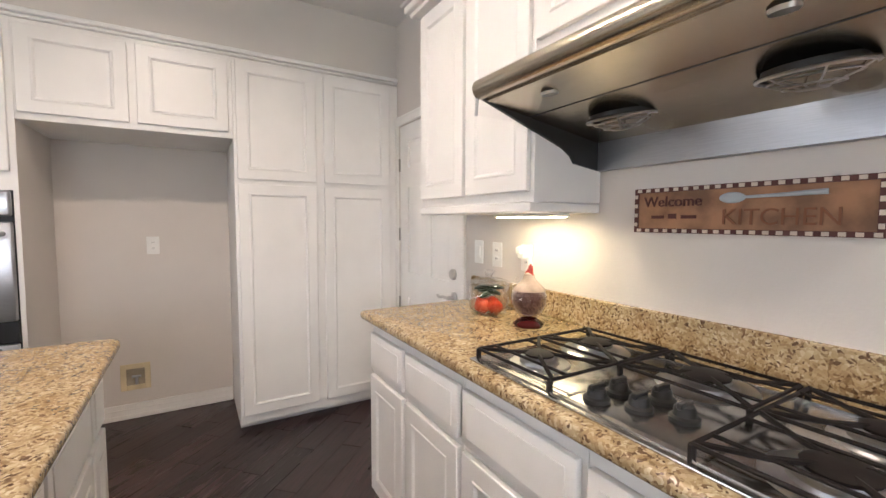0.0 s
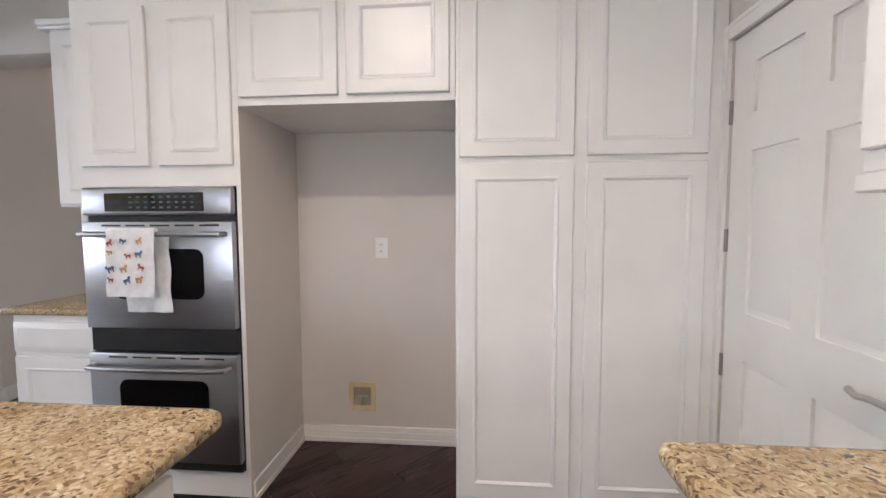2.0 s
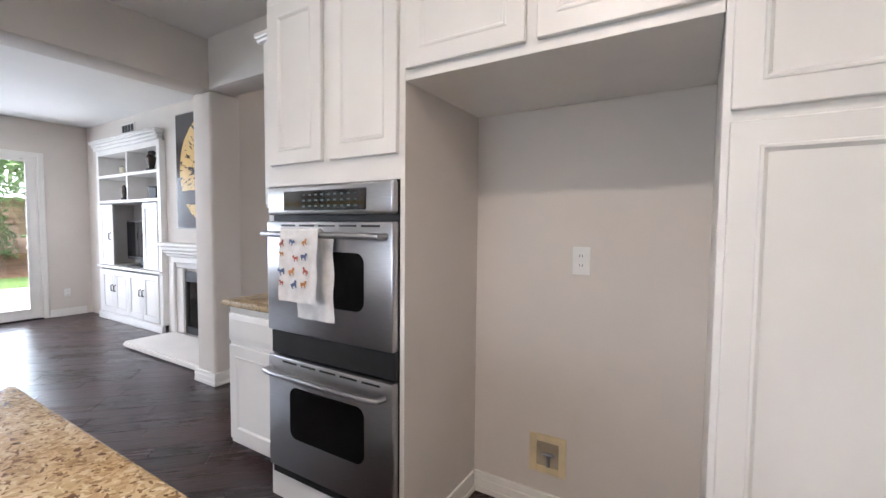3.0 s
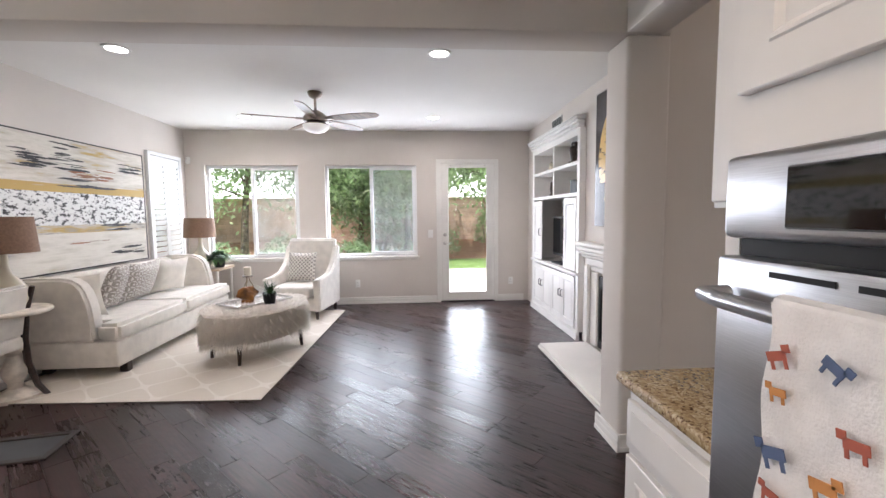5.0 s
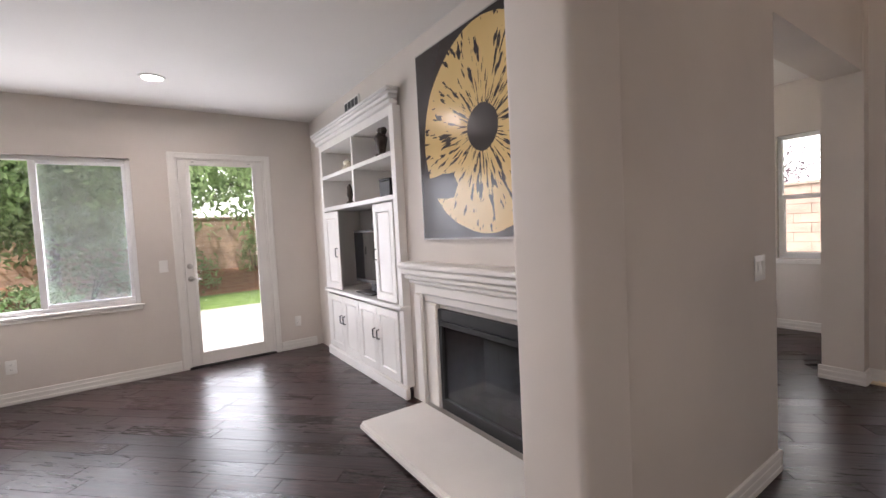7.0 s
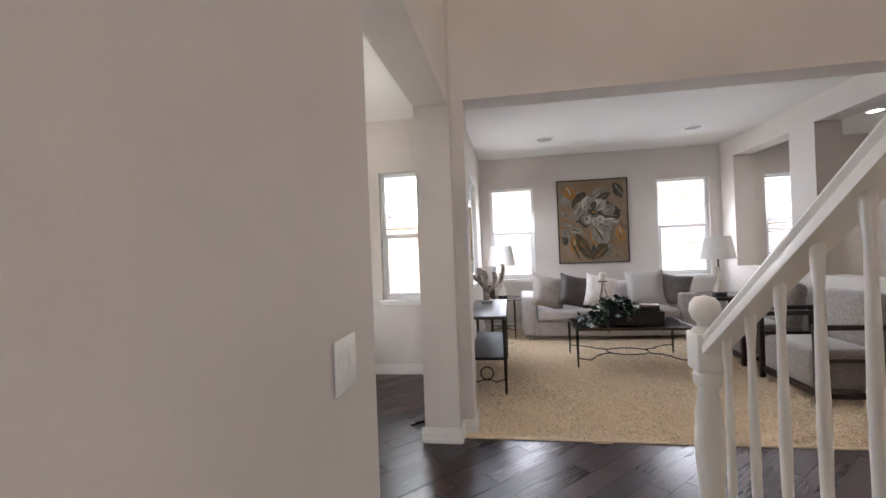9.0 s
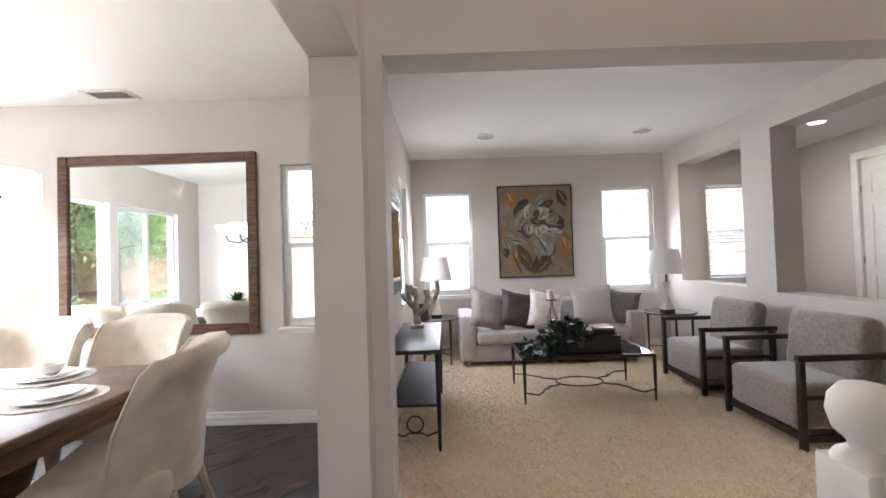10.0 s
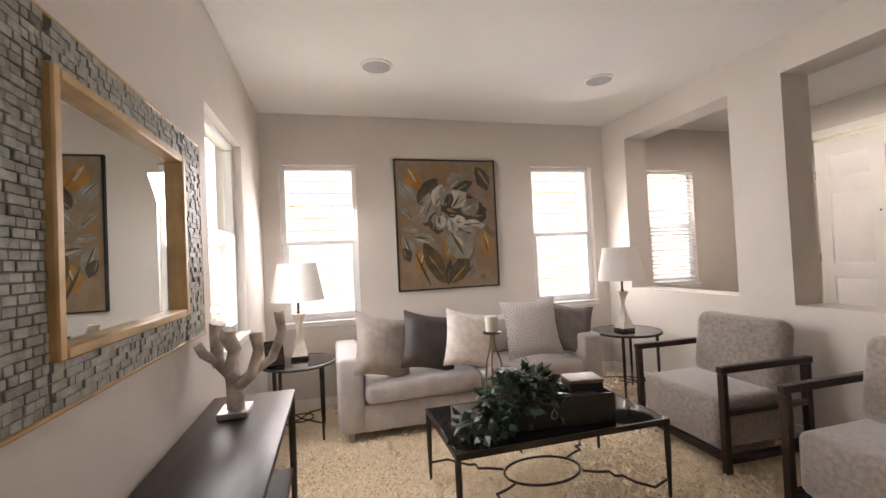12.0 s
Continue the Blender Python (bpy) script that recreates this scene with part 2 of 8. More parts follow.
# header and pier between kitchen and family room
structure("pillar_1", box(-2.665, -2.41, 3.372, 3.62, -0.1, 2.33, 0.025, 4), M_WALL, "painted pier with rounded corners", "pillar")
structure("beam_1", box(-2.68, -2.41, -2.2, 3.62, 2.331, CEIL, 0.012), M_WALL, "painted header over the wide opening", "beam")
wall("wall_nook", "y", -3.4, -1.8, -2.65, -2.41, -0.1, 2.331)
wall("wall_pier_back", "y", 3.622, 4.03, -2.65, -2.455, -0.1, CEIL)
# hall
wall("wall_hall_west", "y", 4.0301, 4.97, -2.69, -2.455, -0.1, HIGH)
wall("wall_hall_over", "y", 3.36, 4.03, -2.69, -2.455, CEIL + 0.02, HIGH)
wall("wall_arch_over", "y", 4.97, 6.66, -2.69, -2.455, 2.285, HIGH)
wall("wall_arch_end", "y", 6.66, 7.0, -2.69, -2.45, -0.1, HIGH)
structure("beam_2", box(-2.41, -0.87, 3.36, 3.58, 2.33, HIGH, 0.012), M_WALL, "painted header over the hall opening", "beam")
wall("wall_header_front", "x", -2.45, 1.035, 6.80, 7.02, -0.1, HIGH, [(-2.365, 1.035, -0.2, 2.35)])
wall("wall_stair_east", "y", 3.58, 5.35, -0.52, -0.36, -0.1, HIGH)
wall("wall_foyer_south", "x", -0.36, 3.10, 5.19, 5.35, -0.1, HIGH)
# front room
wall("wall_front_west", "y", 7.02, 10.6, -2.69, -2.52, -0.1, CEIL, [(8.90, 9.79, 0.88, 2.18)])
wall("wall_north", "x", -2.69, 3.10, 10.60, 10.78, -0.1, CEIL, [(-2.36, -1.675, 0.80, 2.24), (0.14, 0.872, 0.80, 2.25), (1.612, 2.25, 0.90, 2.225)])
wall("wall_front_east", "y", 7.02, 10.6, 1.035, 1.285, -0.1, CEIL, [(7.30, 8.675, 0.90, 2.46), (9.07, 10.24, 0.93, 2.46)])
wall("wall_foyer_east", "y", 5.35, 10.6, 2.95, 3.10, -0.1, HIGH, [(8.72, 9.78, -0.05, 2.36)])
# dining room
wall("wall_dining_north", "x", -6.41, -2.69, 8.21, 8.39, -0.1, CEIL, [(-3.44, -2.86, 0.79, 2.15), (-6.18, -5.44, 0.79, 2.13)])
wall("wall_dining_west", "y", 4.55, 8.21, -6.41, -6.25, -0.1, CEIL, [(5.12, 6.32, 0.8, 2.14), (6.46, 7.66, 0.8, 2.14)])
# kitchen
wall("wall_range", "y", -3.4, 3.31, 1.96, 2.12, -0.1, CEIL, [(1.885, 2.70, -0.05, 1.995)])
wall("wall_kitchen_north", "x", -1.42, 2.12, 3.31, 3.36, -0.1, CEIL)
wall("wall_stair_south", "x", -0.87, -0.36, 3.361, 3.58, -0.1, HIGH)
# the opening is for an added, unseen window that lets in fill light
wall("wall_kitchen_south", "x", -2.65, 2.12, -3.56, -3.4, -0.1, CEIL, [(-1.9, 0.6, 0.9, 2.2)])
structure("soffit_north", box(-0.86, 1.96, 2.745, 3.31, 2.335, CEIL), M_WALL, "painted soffit over the tall cabinets", "soffit")
structure("garage_wall", box(2.9, 3.0, 1.5, 2.9, -0.1, 2.4), M_WALL, "plain wall behind the side door", "wall")

ceil_bm = bmesh.new()
for d in ((-6.85, -2.66, -1.35, 4.449, FCEIL), (-2.66, 2.12, -3.56, 3.36, CEIL), (-6.85, -2.69, 4.45, 8.39, CEIL), (-2.69, 3.10, 7.02, 10.78, CEIL)):
    add_box(ceil_bm, *d, 2.83)
structure("ceiling", ceil_bm, M_CEIL, "white painted ceiling", "ceiling")
structure("ceiling_hall", box(-2.69, 3.10, 3.36, 7.02, HIGH, HIGH + 0.12), M_CEIL, "white painted ceiling of the stair hall", "ceiling")
structure("wall_upper_hall", boxes((-0.36, 3.10, 5.18, 5.19, CEIL, HIGH), (1.035, 3.10, 6.80, 7.02, 2.46, HIGH)), M_WALL, "painted upper wall", "wall")

# sub-floor and carpet
structure("floor", boxes((-6.85, -2.0, -1.35, 8.39, -0.12, -0.012), (-2.0, 3.10, -3.56, 10.78, -0.12, -0.012)), M_SUBFLOOR, "dark joints under the wooden planks", "floor")
structure("carpet", box(-2.52, 1.035, 6.74, 10.6, -0.011, 0.008), M_CARPET, "beige shag carpet", "carpet")


def granite(name):
    m = bpy.data.materials.new(name)
    m.use_nodes = True
    nt = m.node_tree
    b = nt.nodes["Principled BSDF"]
    b.inputs["Roughness"].default_value = 0.25
    co = nt.nodes.new("ShaderNodeTexCoord")
    vo = nt.nodes.new("ShaderNodeTexVoronoi")
    vo.inputs["Scale"].default_value = 145
    wob = nt.nodes.new("ShaderNodeTexNoise")
    wob.inputs["Scale"].default_value = 40
    mixv = nt.nodes.new("ShaderNodeMixRGB")
    mixv.blend_type, mixv.inputs[0].default_value = "ADD", 0.03
    nt.links.new(co.outputs["Object"], mixv.inputs[1])
    nt.links.new(co.outputs["Object"], wob.inputs["Vector"])
    nt.links.new(wob.outputs["Color"], mixv.inputs[2])
    nt.links.new(mixv.outputs["Color"], vo.inputs["Vector"])
    sep = nt.nodes.new("ShaderNodeSeparateColor")
    nt.links.new(vo.outputs["Color"], sep.inputs["Color"])
    ramp = nt.nodes.new("ShaderNodeValToRGB")
    cr = ramp.color_ramp
    cr.interpolation = "LINEAR"
    stops = ((0.0, (0.10, 0.06, 0.035)), (0.10, (0.20, 0.13, 0.07)), (0.22, (0.34, 0.25, 0.135)), (0.55, (0.42, 0.325, 0.185)), (0.8, (0.50, 0.40, 0.24)), (1.0, (0.60, 0.51, 0.35)))
    cr.elements[0].position, cr.elements[1].position = stops[0][0], stops[-1][0]
    cr.elements[0].color, cr.elements[1].color = (*stops[0][1], 1), (*stops[-1][1], 1)
    for p, c in stops[1:-1]:
        cr.elements.new(p).color = (*c, 1)
    nt.links.new(sep.outputs["Red"], ramp.inputs["Fac"])
    big = nt.nodes.new("ShaderNodeTexNoise")
    big.inputs["Scale"].default_value, big.inputs["Detail"].default_value = 14, 5
    nt.links.new(co.outputs["Object"], big.inputs["Vector"])
    r2 = nt.nodes.new("ShaderNodeValToRGB")
    r2.color_ramp.elements[0].position, r2.color_ramp.elements[1].position = 0.35, 0.65
    r2.color_ramp.elements[0].color, r2.color_ramp.elements[1].color = (0.78, 0.70, 0.60, 1), (1, 1, 1, 1)
    nt.links.new(big.outputs["Fac"], r2.inputs["Fac"])
    mul = nt.nodes.new("ShaderNodeMixRGB")
    mul.blend_type, mul.inputs[0].default_value = "MULTIPLY", 1.0
    nt.links.new(ramp.outputs["Color"], mul.inputs[1])
    nt.links.new(r2.outputs["Color"], mul.inputs[2])
    nt.links.new(mul.outputs["Color"], b.inputs["Base Color"])
    return m


M_GRANITE = granite("speckled_granite")
M_VINYL0 = mat("clouded_lens", (0.7, 0.68, 0.6), 0.3)
M_SLOT = mat("shadow_gap", (0.05, 0.05, 0.05), 0.8)
M_HINGE = mat("aged_nickel", (0.33, 0.31, 0.28), 0.4, 1.0)

# ---- cabinets ----


def panel_door(w, h, stile=0.055, t=0.02):
    """A framed cabinet front with a recessed panel and a bead, facing -y, its lower left corner at the origin."""
    bm = box(0, w, -t, 0, 0, h, 0.003, 1)
    face = min(bm.faces, key=lambda f: f.calc_center_median().y - f.calc_area())
    for thick, deep in ((stile, 0.0), (0.003, 0.003), (0.006, 0.0), (0.009, -0.009), (0.003, 0.0)):
        bmesh.ops.inset_individual(bm, faces=[face], thickness=thick, depth=deep, use_even_offset=True)
    return bm


def drawer_front(w, h, t=0.02):
    bm = box(0, w, -t, 0, 0, h, 0.006, 2)
    add_box(bm, 0.03, w - 0.03, -t - 0.003, -t + 0.001, 0.03, h - 0.03)
    return bm


def cabinet(name, loc, rz, w, depth, z0, z1, fronts, label, toe=0.0, group="", bev=0.002):
    """A cabinet unit with its lower left front corner at loc; fronts are (kind, x0, x1, z0, z1)."""
    c = thing(name, loc, rz, label, "cabinet", group)
    bm = box(0, w, 0, depth, z0 + toe, z1, bev, 1)
    if toe:
        add_box(bm, 0.002, w - 0.002, 0.06, depth, z0, z0 + toe + 0.001)
    part("body", bm, M_CAB, c)
    for kind, x0, x1, a, b in fronts:
        f = panel_door(x1 - x0, b - a) if kind == "door" else drawer_front(x1 - x0, b - a)
        part(kind, moved(f, Matrix.Translation((x0, 0, a))), M_CAB, c)
    return c


def crown(name, x0, x1, y, z, label, extra=()):
    dims = [(x0, x1, y - 0.014, y + 0.05, z, z + 0.018), (x0, x1, y - 0.026, y + 0.05, z + 0.018, z + 0.046)]
    return structure(name, boxes(*dims, *extra, bev=0.006), M_CAB, label, "trim")


YF = 2.728
# tall pantry
cabinet("pantry_cabinet", (0.887, YF, 0), 0, 1.07, 0.58, 0.0, 2.285, [("door", 0.016, 0.483, 0.10, 1.543), ("door", 0.535, 1.003, 0.10, 1.543), ("door", 0.016, 0.483, 1.57, 2.268), ("door", 0.535, 1.003, 1.57, 2.268)],
        "tall white painted pantry cabinet with four framed doors", toe=0.045)
# over the refrigerator alcove
cabinet("alcove_cabinet", (-0.06, YF, 0), 0, 0.946, 0.58, 1.806, 2.285, [("door", 0.012, 0.45, 1.84, 2.258), ("door", 0.486, 0.922, 1.84, 2.258)],
        "white painted wall cabinet above an empty refrigerator alcove")
# oven tower
tower = thing("oven_cabinet", (-0.826, YF, 0), 0, "white painted tall cabinet housing a steel double oven", "cabinet")
pieces("panel", boxes((0, 0.03, 0, 0.58, 0.03, 2.285), (0.746, 0.766, 0, 0.58, 0.03, 2.285), (0.03, 0.746, 0, 0.58, 1.463, 2.285), (0.03, 0.746, 0, 0.58, 0.03, 0.155), (0.03, 0.746, 0.4, 0.58, 0.155, 1.463), (0.01, 0.756, 0.05, 0.58, 0, 0.03)), M_CAB, tower)
for x0, x1 in ((0.032, 0.358), (0.402, 0.742)):
    part("door", moved(panel_door(x1 - x0, 0.69), Matrix.Translation((x0, 0, 1.553))), M_CAB, tower)
crown("crown_tall_cabinets", -0.828, 1.955, YF, 2.286, "white stepped crown trim over the tall cabinets")
# alcove side facing and skirting
structure("baseboard_alcove", boxes((-0.055, 0.882, 3.295, 3.31, 0, 0.10), (-0.055, 0.882, 3.29, 3.31, 0, 0.03), (-0.055, 0.882, 3.292, 3.31, 0.062, 0.07), (-0.06, -0.048, 2.74, 3.29, 0, 0.10), (-0.06, -0.043, 2.74, 3.29, 0, 0.03), bev=0.003), M_TRIM, "white ribbed baseboard", "baseboard")
structure("alcove_lining", boxes((-0.06, -0.0595, 2.73, 3.31, 0, 1.806)), M_WALL, "painted alcove side", "wall")
# short counter beside the ovens
cabinet("base_cabinet", (-1.40, 2.885, 0), 0, 0.572, 0.425, 0.0, 0.836, [("drawer", 0.016, 0.55, 0.645, 0.80), ("door", 0.016, 0.55, 0.085, 0.62)], "short white base cabinet beside the double oven", toe=0.05)
cabinet("wall_cabinet", (-1.20, 2.985, 0), 0, 0.372, 0.325, 1.385, 2.285, [("door", 0.015, 0.352, 1.40, 2.265)], "narrow white wall cabinet beside the oven tower")
crown("crown_side", -1.26, -0.83, 2.985, 2.286, "white stepped crown trim over the narrow cabinet")


def counter(name, x0, x1, y0, y1, label, r=0.03, top=0.918):
    bm = box(x0, x1, y0, y1, top - 0.034, top)
    up = [e for e in bm.edges if abs(e.verts[0].co.z - e.verts[1].co.z) > 0.01]
    bmesh.ops.bevel(bm, geom=up, offset=r, segments=4, affect="EDGES", profile=0.5)
    flat = [e for e in bm.edges if abs(e.verts[0].co.z - e.verts[1].co.z) < 0.001]
    bmesh.ops.bevel(bm, geom=flat, offset=0.012, segments=3, affect="EDGES", profile=0.5)
    ob = new(name, mesh_of(name, bm, M_GRANITE, 50))
    return tagged(ob, label, "countertop")


counter("countertop", -1.435, -0.83, 2.85, 3.308, "polished tan granite top of the short counter", 0.012, 0.871)
counter("countertop", 1.293, 1.958, -1.6, 1.70, "polished tan speckled granite countertop along the range wall")
counter("countertop", -0.63, 0.425, -1.3, 1.828, "polished tan speckled granite island top", 0.05, 0.886)
tagged(new("backsplash", mesh_of("backsplash", box(1.936, 1.957, -1.6, 1.745, 0.919, 1.03, 0.003, 1), M_GRANITE)), "low granite backsplash on the range counter", "backsplash")

# range wall base units, facing the aisle
XR = 1.345
edges = (1.652, 1.305, 0.915, 0.46, 0.0, -0.50, -1.05, -1.58)
for k, (a, b) in enumerate(zip(edges, edges[1:])):
    w = a - b
    cabinet("base_cabinet", (XR, a, 0), -90, w - 0.002, 0.60, 0.0, 0.883, [("drawer", 0.012, w - 0.014, 0.665, 0.83), ("door", 0.012, w - 0.014, 0.115, 0.64)],
            "white painted base cabinet under the granite range counter", toe=0.10, group="range wall base cabinets")
# island units, facing the aisle and the far end
edges = (-1.2, -0.75, -0.3, 0.15, 0.6, 1.05, 1.50)
for a, b in zip(edges, edges[1:]):
    cabinet("island_cabinet", (0.365, a, 0), 90, 0.448, 0.42, 0.0, 0.851, [("drawer", 0.012, 0.436, 0.635, 0.81), ("door", 0.012, 0.436, 0.115, 0.61)],
            "white painted island base cabinet under granite", toe=0.10, group="island cabinets")
cabinet("island_cabinet", (0.365, 1.501, 0), 90, 0.205, 0.90, 0.0, 0.851, [("drawer", 0.01, 0.195, 0.635, 0.81), ("door", 0.01, 0.195, 0.115, 0.61)], "white painted end panel of the island", toe=0.10)
cabinet("island_cabinet", (-0.505, -1.2, 0), 0, 0.448, 2.70, 0.0, 0.851, [], "white painted back of the island", toe=0.0)

# wall cabinets over the range counter
cabinet("wall_cabinet", (1.63, 1.722, 0), -90, 0.78, 0.325, 1.385, 2.285, [("door", 0.015, 0.378, 1.42, 2.265), ("door", 0.40, 0.765, 1.42, 2.265)], "white painted wall cabinet over the granite counter")
cabinet("hood_cabinet", (1.63, 0.94, 0), -90, 0.93, 0.325, 1.86, 2.285, [("door", 0.015, 0.455, 1.89, 2.265), ("door", 0.475, 0.915, 1.89, 2.265)], "white painted wall cabinet above the range hood")
cab = structure("light_rail", boxes((1.615, 1.955, 0.942, 1.72, 1.350, 1.384), bev=0.004), M_CAB, "white light rail under the wall cabinet", "trim")
structure("crown_range", boxes((1.585, 1.955, -0.0, 1.77, 2.286, 2.308), (1.565, 1.955, -0.0, 1.79, 2.308, 2.34), (1.55, 1.955, -0.0, 1.805, 2.34, 2.354), bev=0.005), M_CAB, "white crown trim over the range wall cabinets", "trim")
strip = thing("under_cabinet_light", (1.80, 1.15, 1.349), 0, "slim glowing light under the wall cabinet", "light")
part("housing", box(-0.045, 0.045, -0.17, 0.17, -0.012, 0.0, 0.003, 1), M_WHITE, strip)
part("lens", box(-0.035, 0.035, -0.16, 0.16, -0.0165, -0.0125), glow_mat("warm_lens", (1.0, 0.80, 0.45), 9), strip)
area_lamp("counter_light", (1.80, 1.15, 1.325), (1.80, 1.15, 0), 0.07, 0.32, 1.0, (1.0, 0.86, 0.50))

# ---- side door in the range wall ----


def panelled_door(w, h, rows, margin=0.11, t=0.04):
    """A moulded door facing -y; rows are (z0, z1) of panels, two to a row."""
    bm = bmesh.new()
    mid = w / 2
    zs = [0.0] + [z for r in rows for z in r] + [h]
    for x0, x1 in ((0, margin), (mid - 0.05, mid + 0.05), (w - margin, w)):
        add_box(bm, x0, x1, -t, 0, 0, h)
    for k in range(0, len(zs), 2):
        for x0, x1 in ((margin, mid - 0.05), (mid + 0.05, w - margin)):
            add_box(bm, x0, x1, -t, 0, zs[k], zs[k + 1])
    for z0, z1 in rows:
        for x0, x1 in ((margin, mid - 0.05), (mid + 0.05, w - margin)):
            add_box(bm, x0, x1, -t + 0.012, -0.006, z0, z1)
            p = [bm.verts.new(q) for q in ((x0 + 0.02, -t + 0.012, z0 + 0.02), (x1 - 0.02, -t + 0.012, z0 + 0.02), (x1 - 0.02, -t + 0.012, z1 - 0.02), (x0 + 0.02, -t + 0.012, z1 - 0.02),
                                           (x0 + 0.04, -t + 0.003, z0 + 0.04), (x1 - 0.04, -t + 0.003, z0 + 0.04), (x1 - 0.04, -t + 0.003, z1 - 0.04), (x0 + 0.04, -t + 0.003, z1 - 0.04))]
            for f in ((4, 5, 6, 7), (0, 1, 5, 4), (1, 2, 6, 5), (2, 3, 7, 6), (3, 0, 4, 7)):
                bm.faces.new([p[i] for i in f])
    return bm


def casing_bm(w, h, k=0.065, t=0.018):
    """Door casing facing -y round an opening w wide and h high."""
    return boxes((-k, 0, -t, 0, 0, h + k), (w, w + k, -t, 0, 0, h + k), (0, w, -t, 0, h, h + k), (-k + 0.006, -k + 0.02, -t - 0.004, -t, 0, h + k), (w + k - 0.02, w + k - 0.006, -t - 0.004, -t, 0, h + k), (0, w, -t - 0.004, -t, h + k - 0.02, h + k - 0.006), bev=0.003)


SIX = ((0.20, 0.775), (0.955, 1.552), (1.688, 1.868))
d1 = tagged(thing("door_1", (1.966, 2.70, 0), -90, "white six-panel side door, closed, with nickel lever", "door"), kind="structure")
part("slab", moved(panelled_door(0.805, 1.985, SIX, 0.125), Matrix.Translation((0.005, 0.04, 0.005))), M_TRIM, d1)
part("casing", moved(casing_bm(0.815, 1.995, 0.062), Matrix.Translation((0, -0.007, 0))), M_TRIM, d1)
for z in (0.22, 0.68, 1.18, 1.675):
    part("hinge", moved(lathe([(0.007, 0), (0.007, 0.09)], 10), Matrix.Translation((0.004, -0.006, z))), M_HINGE, d1, "aged nickel hinge")
lever = part("door_handle", merge(moved(lathe([(0.032, 0), (0.032, 0.008), (0.02, 0.014), (0.012, 0.02), (0.011, 0.05)], 20), pose(0.745, 0.0, 0.875, 90)), tube([(0.745, -0.05, 0.875), (0.70, -0.055, 0.878), (0.66, -0.052, 0.87), (0.63, -0.048, 0.877)], 0.009, 8)), M_NICKEL, d1, "satin nickel lever handle")
part("deadbolt", moved(lathe([(0.033, 0), (0.033, 0.01), (0.026, 0.018), (0, 0.02)], 20), pose(0.735, 0.0, 1.01, 90)), M_NICKEL, d1, "satin nickel deadbolt")

# ---- double wall oven ----
oven = thing("double_oven", (-0.792, YF, 0), 0, "stainless steel double wall oven with black control panel", "oven")
W = 0.708
part("body", box(0.0, W, 0.0, 0.39, 0.157, 1.461), M_BLACK, oven)
part("control_panel", box(0.0, W, -0.035, 0.0, 1.335, 1.459, 0.012, 3), M_STEEL, oven)
disp = part("display", box(0.115, 0.58, -0.039, -0.034, 1.352, 1.434, 0.003, 1), M_DARKGLASS, oven, "black glass display with buttons")
M_DIGIT = mat("button_print", (0.10, 0.14, 0.14), 0.5)
for i in range(9):
    for j in range(3):
        part("button", box(0.235 + i * 0.036, 0.249 + i * 0.036, -0.0405, -0.039, 1.366 + j * 0.023, 1.373 + j * 0.023), M_DIGIT, disp)


def rounded_panel(x0, x1, z0, z1, r, y0, y1):
    """A flat panel with rounded corners, facing -y."""
    pts = []
    for cx, cz, a0 in ((x1 - r, z0 + r, -90), (x1 - r, z1 - r, 0), (x0 + r, z1 - r, 90), (x0 + r, z0 + r, 180)):
        pts += [(cx + r * math.cos(radians(a0 + q)), cz + r * math.sin(radians(a0 + q))) for q in range(0, 91, 15)]
    bm = bmesh.new()
    a = [bm.verts.new((x, y0, z)) for x, z in pts]
    b = [bm.verts.new((x, y1, z)) for x, z in pts]
    bm.faces.new(a), bm.faces.new(b[::-1])
    for k in range(len(a)):
        bm.faces.new((a[k], b[k], b[(k + 1) % len(a)], a[(k + 1) % len(a)]))
    bmesh.ops.recalc_face_normals(bm, faces=bm.faces)
    return bm


M_OVENGLASS = mat("oven_glass", (0.004, 0.004, 0.004), 0.12, vary=0.1, spec=0.18)


def oven_door(z0, z1, win):
    d = part("oven_door", box(0.0, W, -0.04, 0.0, z0, z1, 0.008, 2), M_STEEL, oven)
    bm = rounded_panel(0.148, 0.572, win[0], win[1], 0.04, -0.044, -0.038)
    part("oven_window", bm, M_OVENGLASS, d, "dark oven window")
    zh = z1 - 0.055
    bar = tube([(0.03, -0.045, zh), (0.035, -0.085, zh), (0.08, -0.095, zh), (W / 2, -0.10, zh), (W - 0.08, -0.095, zh), (W - 0.035, -0.085, zh), (W - 0.03, -0.045, zh)], 0.012, 10)
    part("oven_handle", bar, M_STEEL, d, "steel bar handle")
    for i in range(5):
        part("vent_slot", box(0.10 + i * 0.115, 0.19 + i * 0.115, -0.0415, -0.039, z1 - 0.022, z1 - 0.014), M_BLACK, d)
    return d


oven_door(0.826, 1.308, (0.962, 1.187))
oven_door(0.205, 0.712, (0.365, 0.592))
part("vent_grille", box(0.0, W, -0.02, 0.0, 0.716, 0.824, 0.004, 1), M_BLACK, oven, "black vent band between the ovens")
part("base_vent", box(0.0, W, -0.02, 0.0, 0.158, 0.20, 0.004, 1), M_BLACK, oven)

# dish towel over the upper handle
towel = thing("dish_towel", (-0.772, YF, 0), 0, "white cotton dish towel with small printed animals, over the oven handle", "towel")
M_TOWEL = mat("cotton", (0.80, 0.79, 0.78), 0.9, vary=0.05, scale=30, bump=0.3, bump_scale=300)


